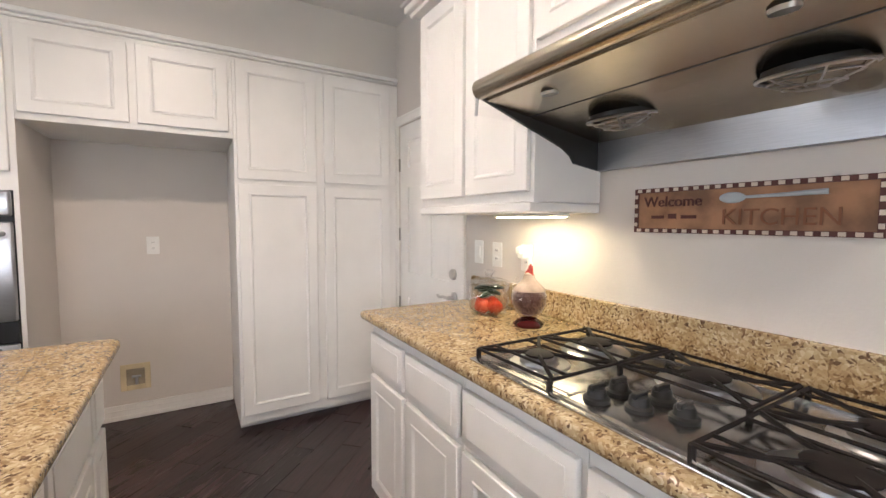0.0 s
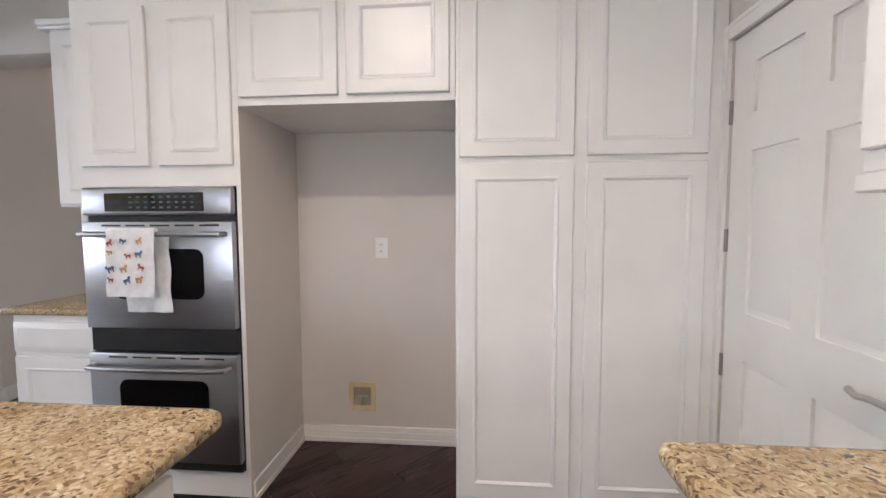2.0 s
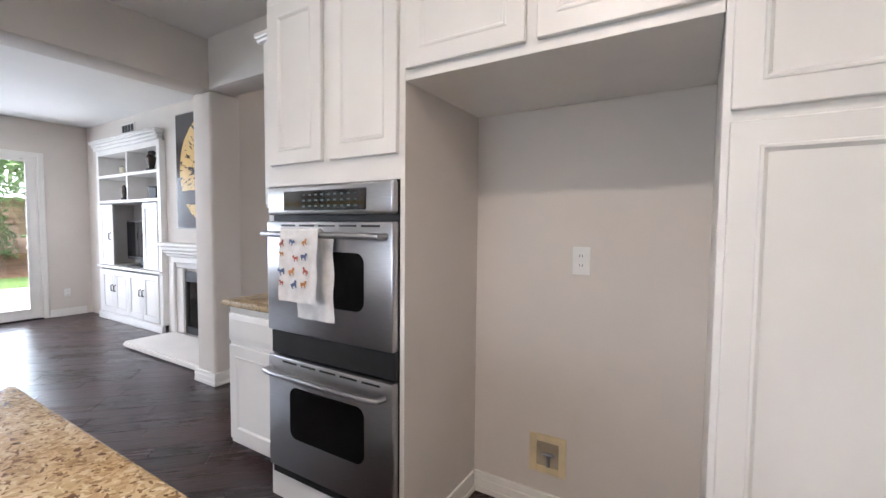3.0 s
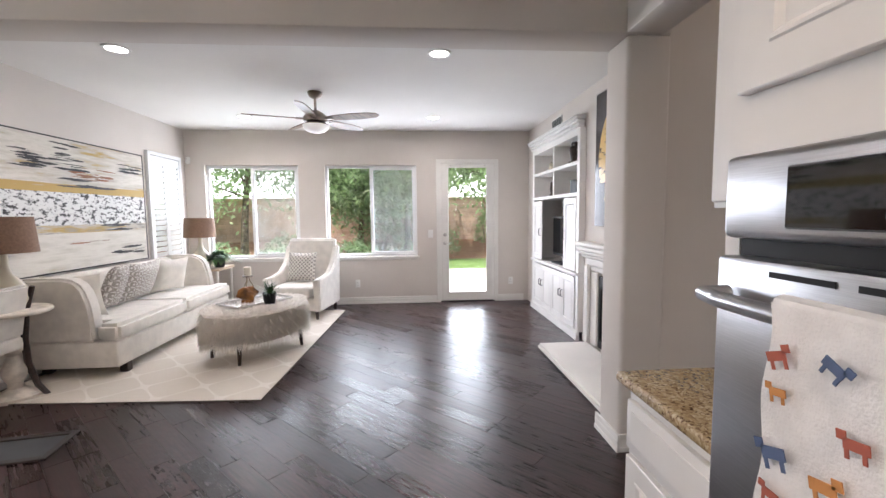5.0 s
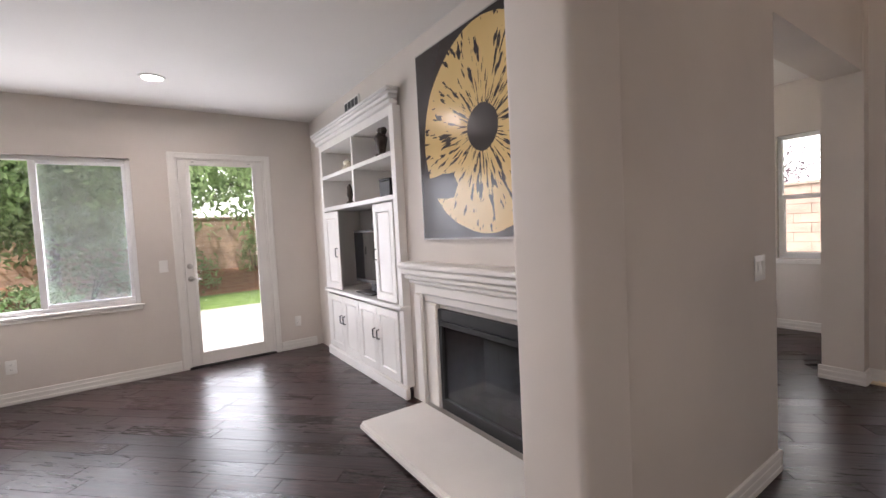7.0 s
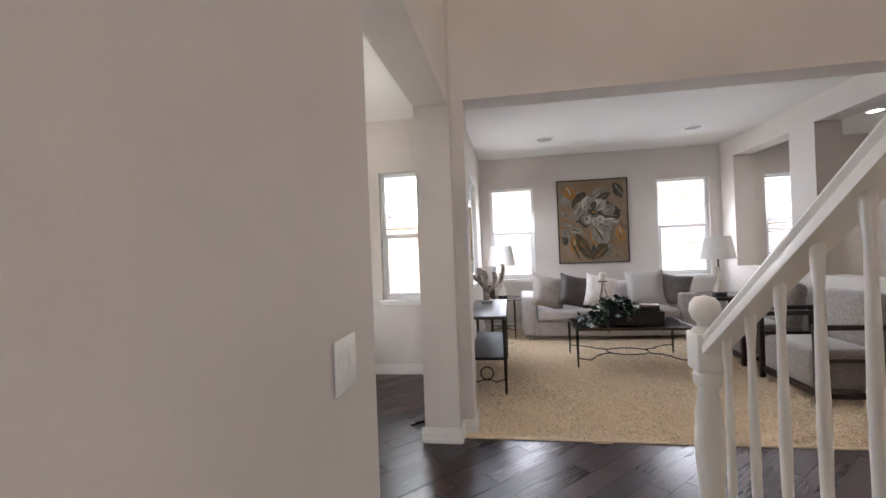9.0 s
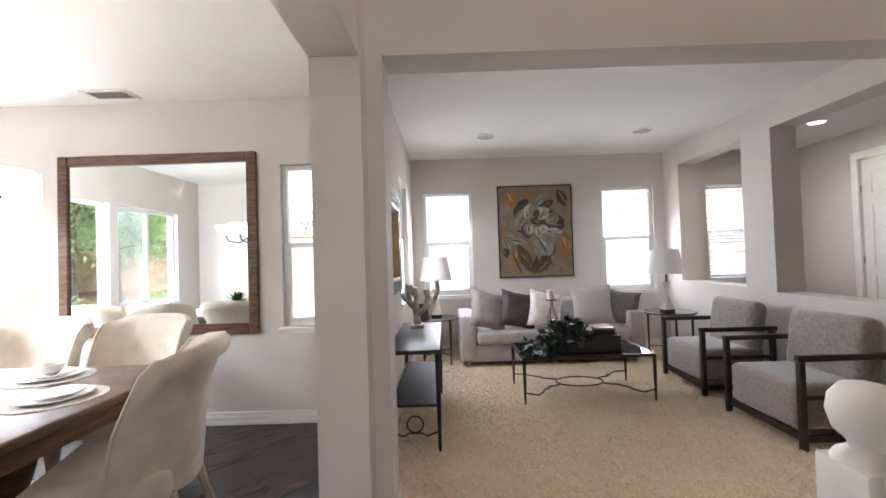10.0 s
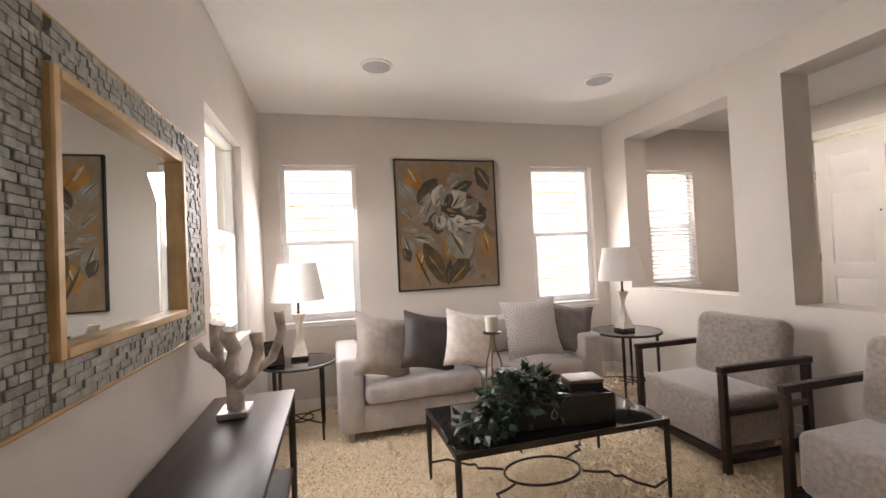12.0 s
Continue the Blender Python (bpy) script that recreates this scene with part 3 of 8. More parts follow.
def cloth(x0, x1, z0, z1, y, ripple, seed):
    bm = bmesh.new()
    n, k = 14, 18
    g = [[bm.verts.new((x0 + (x1 - x0) * i / n + 0.004 * math.sin(j * 0.7 + seed), y - ripple * (1 + math.sin(i * 0.9 + seed + j * 0.12)) * (j / k), z1 + (z0 - z1) * j / k)) for j in range(k + 1)] for i in range(n + 1)]
    for i in range(n):
        for j in range(k):
            bm.faces.new((g[i][j], g[i][j + 1], g[i + 1][j + 1], g[i + 1][j]))
    return bm


part("back_fold", merge(cloth(0.19, 0.405, 0.905, 1.262, -0.05, 0.003, 2)), M_TOWEL, towel)
front = part("front_fold", merge(cloth(0.165, 0.385, 0.985, 1.272, -0.114, 0.004, 0), moved(tube([(0.0, 0, 0), (0.22, 0, 0)], 0.014, 8), Matrix.Translation((0.165, -0.10, 1.267)))), M_TOWEL, towel)
rng = random.Random(4)
PRINTS = [mat("print_" + n, c, 0.9) for n, c in (("red", (0.42, 0.12, 0.08)), ("blue", (0.10, 0.14, 0.25)), ("orange", (0.55, 0.25, 0.08)))]
for i in range(4):
    for j in range(3):
        cx, cz, s = 0.198 + j * 0.068 + rng.uniform(-0.014, 0.014), 1.225 - i * 0.057 + rng.uniform(-0.01, 0.01), 0.62 + rng.random() * 0.35
        bm = bmesh.new()
        add_box(bm, -0.018 * s, 0.014 * s, -0.0015, 0.0, -0.006 * s, 0.008 * s)
        add_box(bm, 0.010 * s, 0.022 * s, -0.0015, 0.0, 0.004 * s, 0.016 * s)
        for q in (-0.014, 0.008):
            add_box(bm, q * s, (q + 0.005) * s, -0.0015, 0.0, -0.018 * s, -0.006 * s)
        part("print", moved(bm, pose(cx, -0.1245 - 0.0045 * (i + 1) / 4, cz, 0, rng.uniform(-30, 30), rng.choice((0, 180)))), PRINTS[(i * 2 + j) % 3], front)

# ---- range hood ----
hood = thing("range_hood", (1.957, 0.944, 0), -90, "stainless under-cabinet range hood with two fan inlets", "range hood")
L = 0.92
M_HOOD = mat("hood_steel", (0.52, 0.47, 0.38), 0.27, 1.0, vary=0.10, scale=14, stretch=(1, 40, 40))


def extrude(profile, x0, x1):
    """Profile of (y, z) pairs drawn along x."""
    bm = bmesh.new()
    a = [bm.verts.new((x0, y, z)) for y, z in profile]
    b = [bm.verts.new((x1, y, z)) for y, z in profile]
    bm.faces.new(a), bm.faces.new(b[::-1])
    for k in range(len(a)):
        bm.faces.new((a[k], b[k], b[(k + 1) % len(a)], a[(k + 1) % len(a)]))
    bmesh.ops.recalc_face_normals(bm, faces=bm.faces)
    return bm


nose = [(-0.545 - 0.030 * math.cos(a), 1.708 + 0.030 * math.sin(a)) for a in [math.radians(q) for q in range(-70, 100, 17)]]
part("canopy", extrude([(-0.03, 1.856), (-0.34, 1.856)] + nose[::-1] + [(-0.53, 1.682), (-0.03, 1.80)], 0.0, L), M_HOOD, hood)
part("underside", extrude([(-0.53, 1.681), (-0.53, 1.675), (-0.035, 1.600), (-0.035, 1.62)], 0.012, L - 0.012), M_HOOD, hood)
part("seam", boxes((0.012, L - 0.012, -0.365, -0.361, 1.6485, 1.652)), M_BLACK, hood)
part("back_strip", box(0.012, L - 0.012, -0.034, -0.006, 1.50, 1.80, 0.002, 1), M_STEEL, hood)
for x0 in (0.0, L - 0.011):
    part("side_plate", extrude([(-0.54, 1.68), (-0.21, 1.568), (-0.17, 1.545), (-0.15, 1.52), (-0.02, 1.502), (-0.004, 1.50), (-0.004, 1.80), (-0.34, 1.80)], x0, x0 + 0.011), M_BLACK, hood, "black side plate")
M_GUARD = window_glass("clear_cup")
for x in (0.24, 0.68):
    tilt = pose(x, -0.215, 1.624, 8.6)
    port = part("fan_inlet", moved(lathe([(0.0, 0.012), (0.085, 0.012), (0.088, -0.004), (0.096, -0.005), (0.097, 0.0)], 28), tilt), M_BLACK, hood, "dark fan inlet")
    part("ring", moved(tube([(0.094 * math.cos(a), 0.094 * math.sin(a), -0.006) for a in [k * math.pi / 14 for k in range(28)]], 0.004, 6, closed=True), tilt), M_STEEL, port)
    bm = bmesh.new()
    for r, z in ((0.075, -0.016), (0.05, -0.03), (0.025, -0.036)):
        tube([(r * math.cos(a), r * math.sin(a), z) for a in [k * math.pi / 12 for k in range(24)]], 0.0022, 5, bm, closed=True)
    for k in range(6):
        a = k * math.pi / 3
        tube([(0.094 * math.cos(a), 0.094 * math.sin(a), -0.006), (0.07 * math.cos(a), 0.07 * math.sin(a), -0.02), (0.02 * math.cos(a), 0.02 * math.sin(a), -0.037)], 0.0022, 5, bm)
    pieces("guard_wire", moved(bm, tilt), M_STEEL, port)
    part("grease_cup", moved(lathe([(0.03, 0), (0.04, -0.02), (0.035, -0.03), (0, -0.032)], 20), pose(x + 0.03, -0.085, 1.618)), M_GUARD, hood, "clear grease cup")
part("shield", extrude([(-0.57, 1.69), (-0.40, 1.63), (-0.55, 1.635)], -0.004, -0.001), M_GUARD, hood, "clear plastic end shield")
part("shield_post", tube([(-0.003, -0.552, 1.70), (-0.003, -0.558, 1.632)], 0.005, 8), M_STEEL, hood)
for x in (0.20, 0.72):
    part("lamp_lens", moved(lathe([(0.0, -0.004), (0.022, -0.004), (0.024, 0.004)], 18), pose(x, -0.46, 1.662, 8.6)), M_NICKEL, hood)

# ---- cooktop ----
cook = thing("gas_cooktop", (1.338, 0.885, 0.918), -90, "stainless gas cooktop with black grates and knobs", "cooktop")
CW, CD = 0.915, 0.50
part("pan", merge(box(0, CW, 0, CD, 0.0005, 0.008, 0.004, 2), boxes((0.015, CW - 0.015, 0.015, 0.03, 0.008, 0.012), (0.015, CW - 0.015, CD - 0.03, CD - 0.015, 0.008, 0.012))), mat("cooktop_steel", (0.50, 0.49, 0.47), 0.24, 1.0, vary=0.08, scale=9), cook)
M_IRON = mat("cast_iron", (0.016, 0.013, 0.012), 0.65, vary=0.2, scale=30, spec=0.15)
for x, y, r in ((0.14, 0.14, 0.042), (0.14, 0.37, 0.05), (0.46, 0.37, 0.055), (0.77, 0.14, 0.05), (0.77, 0.37, 0.042)):
    bn = part("burner", moved(lathe([(r * 2.0, 0.0), (r * 1.9, 0.004), (r * 1.3, 0.005), (r * 1.25, 0.012), (r, 0.018), (r, 0.024)], 24), Matrix.Translation((x, y, 0.008))), M_STEEL, cook)
    part("burner_cap", moved(lathe([(r * 0.95, 0.024), (r * 0.98, 0.03), (r * 0.7, 0.034), (0, 0.035)], 24), Matrix.Translation((x, y, 0.008))), M_IRON, bn, "black burner cap")
for gx0, gx1, gy0, gy1, cs in ((0.02, 0.30, 0.02, 0.48, ((0.14, 0.14), (0.14, 0.37))), (0.315, 0.605, 0.25, 0.48, ((0.46, 0.37),)), (0.62, 0.895, 0.02, 0.48, ((0.77, 0.14), (0.77, 0.37)))):
    bm = bmesh.new()
    z = 0.036
    tube([(gx0, gy0, z), (gx1, gy0, z)], 0.0046, 6, bm), tube([(gx0, gy1, z), (gx1, gy1, z)], 0.0046, 6, bm)
    tube([(gx0, gy0, z), (gx0, gy1, z)], 0.0046, 6, bm), tube([(gx1, gy0, z), (gx1, gy1, z)], 0.0046, 6, bm)
    if gy0 < 0.1:
        tube([(gx0, 0.255, z), (gx1, 0.255, z)], 0.0046, 6, bm)
    for cx, cy in cs:
        for k in range(4):
            a = math.pi / 4 + k * math.pi / 2
            ex = gx1 if math.cos(a) > 0 else gx0
            ey = cy + 0.112 * (1 if math.sin(a) > 0 else -1)
            tube([(cx + 0.03 * math.cos(a), cy + 0.03 * math.sin(a), z + 0.002), ((cx + ex) / 2 + 0.01, (cy + ey) / 2 - 0.012, z + 0.003), (ex, ey if abs(math.cos(a)) else ey, z)], 0.0055, 6, bm)
        for k in (0, 1):
            yy = cy + (0.06 if k else -0.06)
            tube([(gx0, yy, z), (gx1, yy, z)], 0.0042, 6, bm)
    for x in (gx0, gx1):
        for y in (gy0, gy1):
            tube([(x, y, z), (x, y, 0.006)], 0.007, 6, bm)
    part("grate", bm, M_IRON, cook, "black cast-iron grate")
for x, y in ((0.385, 0.075), (0.385, 0.15), (0.46, 0.195), (0.46, 0.115), (0.535, 0.15)):
    kb = part("knob", moved(lathe([(0.029, 0), (0.029, 0.008), (0.022, 0.012), (0.020, 0.026), (0.017, 0.030), (0, 0.031)], 18), Matrix.Translation((x, y, 0.0085))), M_BLACK, cook, "black burner knob")
    part("grip", box(x - 0.006, x + 0.006, y - 0.022, y + 0.022, 0.034, 0.047, 0.002, 1), M_BLACK, kb)

# ---- wall sign ----


def text_mesh(words, size, depth=0.002):
    cu = bpy.data.curves.new("words", "FONT")
    cu.body, cu.size, cu.extrude, cu.align_x = words, size, depth, "CENTER"
    ob = bpy.data.objects.new("words", cu)
    scene.collection.objects.link(ob)
    me = bpy.data.meshes.new_from_object(ob)
    bpy.data.objects.remove(ob)
    bm = bmesh.new()
    bm.from_mesh(me)
    bpy.data.meshes.remove(me)
    return bm


sign = thing("kitchen_sign", (1.958, 0.79, 1.284), -90, "brown wooden wall sign lettered Welcome Kitchen with a painted spoon", "sign")
SW, SH = 0.60, 0.142
part("board", box(0, SW, -0.012, 0, 0, SH, 0.002, 1), mat("sign_brown", (0.30, 0.15, 0.075), 0.6, vary=0.25, scale=12), sign)
M_RED = mat("dark_red", (0.085, 0.022, 0.016), 0.6)
M_CREAM = mat("cream_print", (0.62, 0.52, 0.42), 0.6)
part("border", boxes((0, SW, -0.016, -0.0122, 0, 0.014), (0, SW, -0.016, -0.0122, SH - 0.014, SH), (0, 0.014, -0.016, -0.0122, 0.014, SH - 0.014), (SW - 0.014, SW, -0.016, -0.0122, 0.014, SH - 0.014)), M_RED, sign)
bm = bmesh.new()
for i in range(20):
    for z in (0.002, SH - 0.012):
        add_box(bm, 0.012 + i * 0.03, 0.026 + i * 0.03, -0.0185, -0.0162, z, z + 0.010)
for j in range(4):
    for x in (0.002, SW - 0.012):
        add_box(bm, x, x + 0.010, -0.0185, -0.0162, 0.02 + j * 0.03, 0.032 + j * 0.03)
pieces("check", bm, M_CREAM, sign)
part("lettering", moved(text_mesh("Welcome", 0.046), pose(0.125, -0.0145, 0.083, 90)), M_RED, sign, "dark red lettering")
part("lettering", moved(text_mesh("KITCHEN", 0.062), pose(0.40, -0.0145, 0.028, 90)), mat("rust_print", (0.20, 0.075, 0.03), 0.6), sign, "rust lettering")
part("small_lettering", boxes((0.06, 0.10, -0.0145, -0.0122, 0.045, 0.055), (0.115, 0.14, -0.0145, -0.0122, 0.045, 0.06), (0.155, 0.20, -0.0145, -0.0122, 0.045, 0.055)), M_RED, sign)
spoon = merge(moved(lathe([(0, -0.001), (0.028, -0.001), (0.022, 0.003), (0, 0.004)], 20), pose(0.295, -0.0135, 0.102, 90) @ Matrix.Diagonal((1.2, 0.55, 1, 1))), tube([(0.32, -0.014, 0.102), (0.40, -0.014, 0.104), (0.50, -0.014, 0.108)], 0.006, 6, taper=[0.6, 0.8, 1.2]))
part("spoon", spoon, mat("pewter_paint", (0.38, 0.42, 0.46), 0.5), sign, "grey painted spoon")

# ---- counter things ----
M_CLEAR = window_glass("clear_glass", 1.6)


def shrunk(bm, f=0.78):
    return moved(bm, Matrix.Scale(f, 4))


jar = thing("glass_jar", (1.755, 1.345, 0.918), 0, "clear lidded glass jar filled with red peppers and dark cucumbers", "jar")
part("jar_body", shrunk(lathe([(0.06, 0.0), (0.085, 0.004), (0.105, 0.03), (0.112, 0.07), (0.112, 0.17), (0.108, 0.175), (0.108, 0.17), (0.108, 0.07), (0.10, 0.032), (0.08, 0.008), (0, 0.008)], 32)), M_CLEAR, jar)
part("jar_lid", shrunk(lathe([(0.118, 0.177), (0.118, 0.183), (0.07, 0.2), (0.02, 0.207), (0.015, 0.215), (0.03, 0.23), (0.03, 0.245), (0, 0.252)], 32)), M_CLEAR, jar, "clear domed glass lid")


def lump(r, squash, seed, m, noise_amp=0.15):
    bm = bmesh.new()
    bmesh.ops.create_icosphere(bm, subdivisions=3, radius=r)
    for v in bm.verts:
        v.co = v.co * (1 + noise_amp * noise.noise(v.co * (1.6 / r) + Vector((seed * 3.7, 0, 0))))
        v.co.z *= squash
    return moved(bm, m)


M_PEPPER = mat("red_pepper", (0.45, 0.045, 0.015), 0.25, vary=0.3, scale=8)
M_CUKE = mat("dark_cucumber", (0.018, 0.035, 0.012), 0.35, vary=0.4, scale=20)
for k, (x, y, z) in enumerate(((-0.045, 0.0, 0.052), (0.045, 0.03, 0.052), (0.0, -0.055, 0.052), (0.0, 0.06, 0.055))):
    tagged(part("pepper", lump(0.032, 0.95, k, pose(1.755 + x * 0.78, 1.345 + y * 0.78, 0.918 + z * 0.78)), M_PEPPER, None), "shiny red pepper inside the glass jar", "pepper", "peppers in the jar")
for k, (a, z) in enumerate(((20, 0.108), (100, 0.125), (150, 0.148))):
    c, s = math.cos(radians(a)) * 0.064, math.sin(radians(a)) * 0.064
    tagged(part("cucumber", moved(tube([(-c, -s, 0), (-c * 0.5, -s * 0.5, 0.006), (0, 0, 0.008), (c * 0.5, s * 0.5, 0.006), (c, s, 0)], 0.013, 10, taper=[0.4, 0.95, 1, 0.95, 0.4]), pose(1.755, 1.345, 0.918 + z * 0.78 - 0.002)), M_CUKE, None), "dark green cucumber inside the glass jar", "cucumber", "cucumbers in the jar")

roost = thing("rooster_jar", (1.765, 1.105, 0.918), 0, "rooster-shaped glass jar filled with dark beans, red comb", "jar")
part("foot", lathe([(0.055, 0.0), (0.058, 0.01), (0.045, 0.022), (0.03, 0.03)], 24), mat("dark_red_glass", (0.06, 0.008, 0.008), 0.15), roost)
part("bowl", lathe([(0.028, 0.03), (0.05, 0.05), (0.068, 0.085), (0.07, 0.115), (0.058, 0.145), (0.038, 0.165), (0.024, 0.18), (0.02, 0.2), (0, 0.208)], 28), M_CLEAR, roost, "clear glass bowl")
part("beans", lathe([(0.0, 0.036), (0.045, 0.052), (0.064, 0.086), (0.067, 0.122), (0.055, 0.138), (0, 0.14)], 24), mat("beans", (0.05, 0.012, 0.012), 0.4, second=(0.14, 0.08, 0.06), scale=70), roost, "dark red and pale beans")
part("shoulder", lathe([(0.0625, 0.138), (0.0585, 0.146), (0.0385, 0.166), (0.0245, 0.181), (0.0205, 0.201), (0, 0.209)], 28), mat("milky_glass", (0.42, 0.33, 0.27), 0.12, vary=0.1, scale=20), roost, "milky glass shoulder")
bm = bmesh.new()
for k in range(5):
    tube([(0, -0.014 + k * 0.007, 0.196), (0, -0.015 + k * 0.0075, 0.226 + 0.014 * math.sin(k + 0.6))], 0.008, 8, bm, taper=[1, 0.4])
part("comb", bm, mat("red_glaze", (0.45, 0.03, 0.015), 0.3), roost, "red comb")
part("tail", tube([(0, 0.058, 0.11), (0, 0.085, 0.14), (0, 0.082, 0.175), (0, 0.064, 0.185)], 0.01, 8, taper=[1, 0.9, 0.7, 0.3]), M_CLEAR, roost)

# ---- outlets, switches, valve box ----


def plate(name, loc, rz, w, h, kind, label):
    p = thing(name, loc, rz, label, "switch" if kind == "switch" else "outlet")
    part("cover_plate", box(-w / 2, w / 2, -0.006, 0, -h / 2, h / 2, 0.003, 2), M_WHITE, p)
    if kind == "outlet":
        for z in (-0.02, 0.02):
            s = part("socket", box(-0.016, 0.016, -0.0085, -0.006, z - 0.014, z + 0.014, 0.002, 1), M_WHITE, p)
            part("slots", boxes((-0.007, -0.0045, -0.0093, -0.0083, z - 0.004, z + 0.006), (0.0045, 0.007, -0.0093, -0.0083, z - 0.004, z + 0.006)), M_SLOT, s)
    else:
        n = max(1, round(w / 0.075))
        for i in range(n):
            cx = (i - (n - 1) / 2) * 0.046
            part("rocker", extrude([(-0.006, -0.033), (-0.007, -0.033), (-0.013, 0.0), (-0.008, 0.033), (-0.006, 0.033)], cx - 0.0165, cx + 0.0165), M_WHITE, p)
    return p


plate("wall_outlet", (0.431, 3.309, 1.152), 0, 0.072, 0.117, "outlet", "white duplex outlet in the refrigerator alcove")
plate("wall_switch", (1.958, 1.70, 1.16), -90, 0.075, 0.12, "switch", "white rocker switch beside the side door")
for yy in (1.545, 1.33):
    plate("wall_outlet", (1.958, yy, 1.155), -90, 0.075, 0.12, "outlet", "white outlet above the granite backsplash")
nl = thing("plug_light", (1.949, 1.33, 1.175), -90, "white plug-in night light in the outlet", "night light")
part("body", box(-0.02, 0.02, -0.035, 0, -0.02, 0.035, 0.006, 2), M_WHITE, nl)
part("lens", box(-0.016, 0.016, -0.05, -0.0355, 0.0, 0.03, 0.006, 2), M_VINYL0, nl)
vb = thing("water_valve_box", (0.306, 3.309, 0.278), 0, "yellowed recessed water valve box in the alcove wall", "valve box")
M_YELLOW = mat("yellowed_plastic", (0.66, 0.55, 0.34), 0.5, vary=0.12)
part("frame", boxes((-0.082, -0.05, -0.008, 0, -0.088, 0.088), (0.05, 0.082, -0.008, 0, -0.088, 0.088), (-0.05, 0.05, -0.008, 0, 0.055, 0.088), (-0.05, 0.05, -0.008, 0, -0.088, -0.055), bev=0.002), M_YELLOW, vb)
part("recess", box(-0.05, 0.05, -0.003, 0.0, -0.055, 0.055), mat("recess_shade", (0.34, 0.29, 0.21), 0.8, vary=0.2), vb)
part("valve", merge(tube([(0.005, -0.012, -0.05), (0.005, -0.014, 0.0)], 0.009, 8), tube([(-0.02, -0.016, 0.005), (0.03, -0.016, 0.005)], 0.008, 8)), M_STEEL, vb, "metal shut-off valve")


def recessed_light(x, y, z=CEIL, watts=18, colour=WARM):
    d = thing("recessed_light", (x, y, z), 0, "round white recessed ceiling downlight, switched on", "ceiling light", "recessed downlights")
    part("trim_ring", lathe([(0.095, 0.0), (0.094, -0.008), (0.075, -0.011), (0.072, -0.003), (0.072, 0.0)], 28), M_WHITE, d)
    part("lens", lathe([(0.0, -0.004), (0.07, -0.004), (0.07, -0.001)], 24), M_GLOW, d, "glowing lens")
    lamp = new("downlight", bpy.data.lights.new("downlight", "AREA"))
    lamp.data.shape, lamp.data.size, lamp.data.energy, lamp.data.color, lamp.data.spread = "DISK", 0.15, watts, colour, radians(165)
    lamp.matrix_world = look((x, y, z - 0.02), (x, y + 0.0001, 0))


M_GLOW = glow_mat("lamp_glow", (1.0, 0.93, 0.82), 12)
for x, y, power in ((0.85, -0.7, 7), (0.85, 0.6, 3.0), (0.45, 1.30, 15), (-1.2, 2.0, 1.0), (-1.2, 0.2, 1.4), (0.0, -2.2, 8)):
    recessed_light(x, y, watts=power, colour=(1.0, 0.80, 0.60))
# two unseen downlights added in the high hall ceiling to brighten it
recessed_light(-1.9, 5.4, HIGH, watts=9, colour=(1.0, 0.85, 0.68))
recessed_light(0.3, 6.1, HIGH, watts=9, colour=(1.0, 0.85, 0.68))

# ---- soft furnishing helpers ----


def cushion_bm(w, h, d, n=10, pinch=0.10, seed=0):
    """A stuffed cushion lying in the xz plane, thick along y, with pinched corners."""
    bm = bmesh.new()
    sides = []
    for s in (-1, 1):
        g = []
        for i in range(n + 1):
            row = []
            for j in range(n + 1):
                u, v = 2 * i / n - 1, 2 * j / n - 1
                t = max(0.0, (1 - abs(u) ** 2.6) * (1 - abs(v) ** 2.6)) ** 0.55
                k = 1 - pinch * (1 - abs(u) ** 2) * abs(v) ** 4, 1 - pinch * (1 - abs(v) ** 2) * abs(u) ** 4
                wob = 0.06 * d * noise.noise(Vector((u * 2.3 + seed, v * 2.3, s)))
                row.append((u * w / 2 * k[1], s * (t * d / 2 + wob * t), v * h / 2 * k[0]))
            g.append(row)
        sides.append(g)
    cache = {}

    def vert(s, i, j):
        edge = i in (0, n) or j in (0, n)
        key = (0 if edge else s, i, j)
        if key not in cache:
            cache[key] = bm.verts.new(sides[s][i][j])
        return cache[key]

    for s in (0, 1):
        for i in range(n):
            for j in range(n):
                q = (vert(s, i, j), vert(s, i + 1, j), vert(s, i + 1, j + 1), vert(s, i, j + 1))
                bm.faces.new(q if s == 0 else q[::-1])
    return bm


def soft_box(x0, x1, y0, y1, z0, z1, r=0.03, sag=0.0):
    bm = box(x0, x1, y0, y1, z0, z1, r, 4)
    return bm


def pillow(loc, w, h, d, rx, rz, material, label, ry=0.0, group="", seed=0, pipe=None):
    p = new("throw_pillow", mesh_of("throw_pillow", cushion_bm(w, h, d, seed=seed), material, 60))
    p.matrix_basis = Matrix.Translation(loc) @ pose(0, 0, 0, 0, 0, rz) @ pose(0, 0, 0, rx, ry, 0)
    tagged(p, label, "pillow", group)
    return p


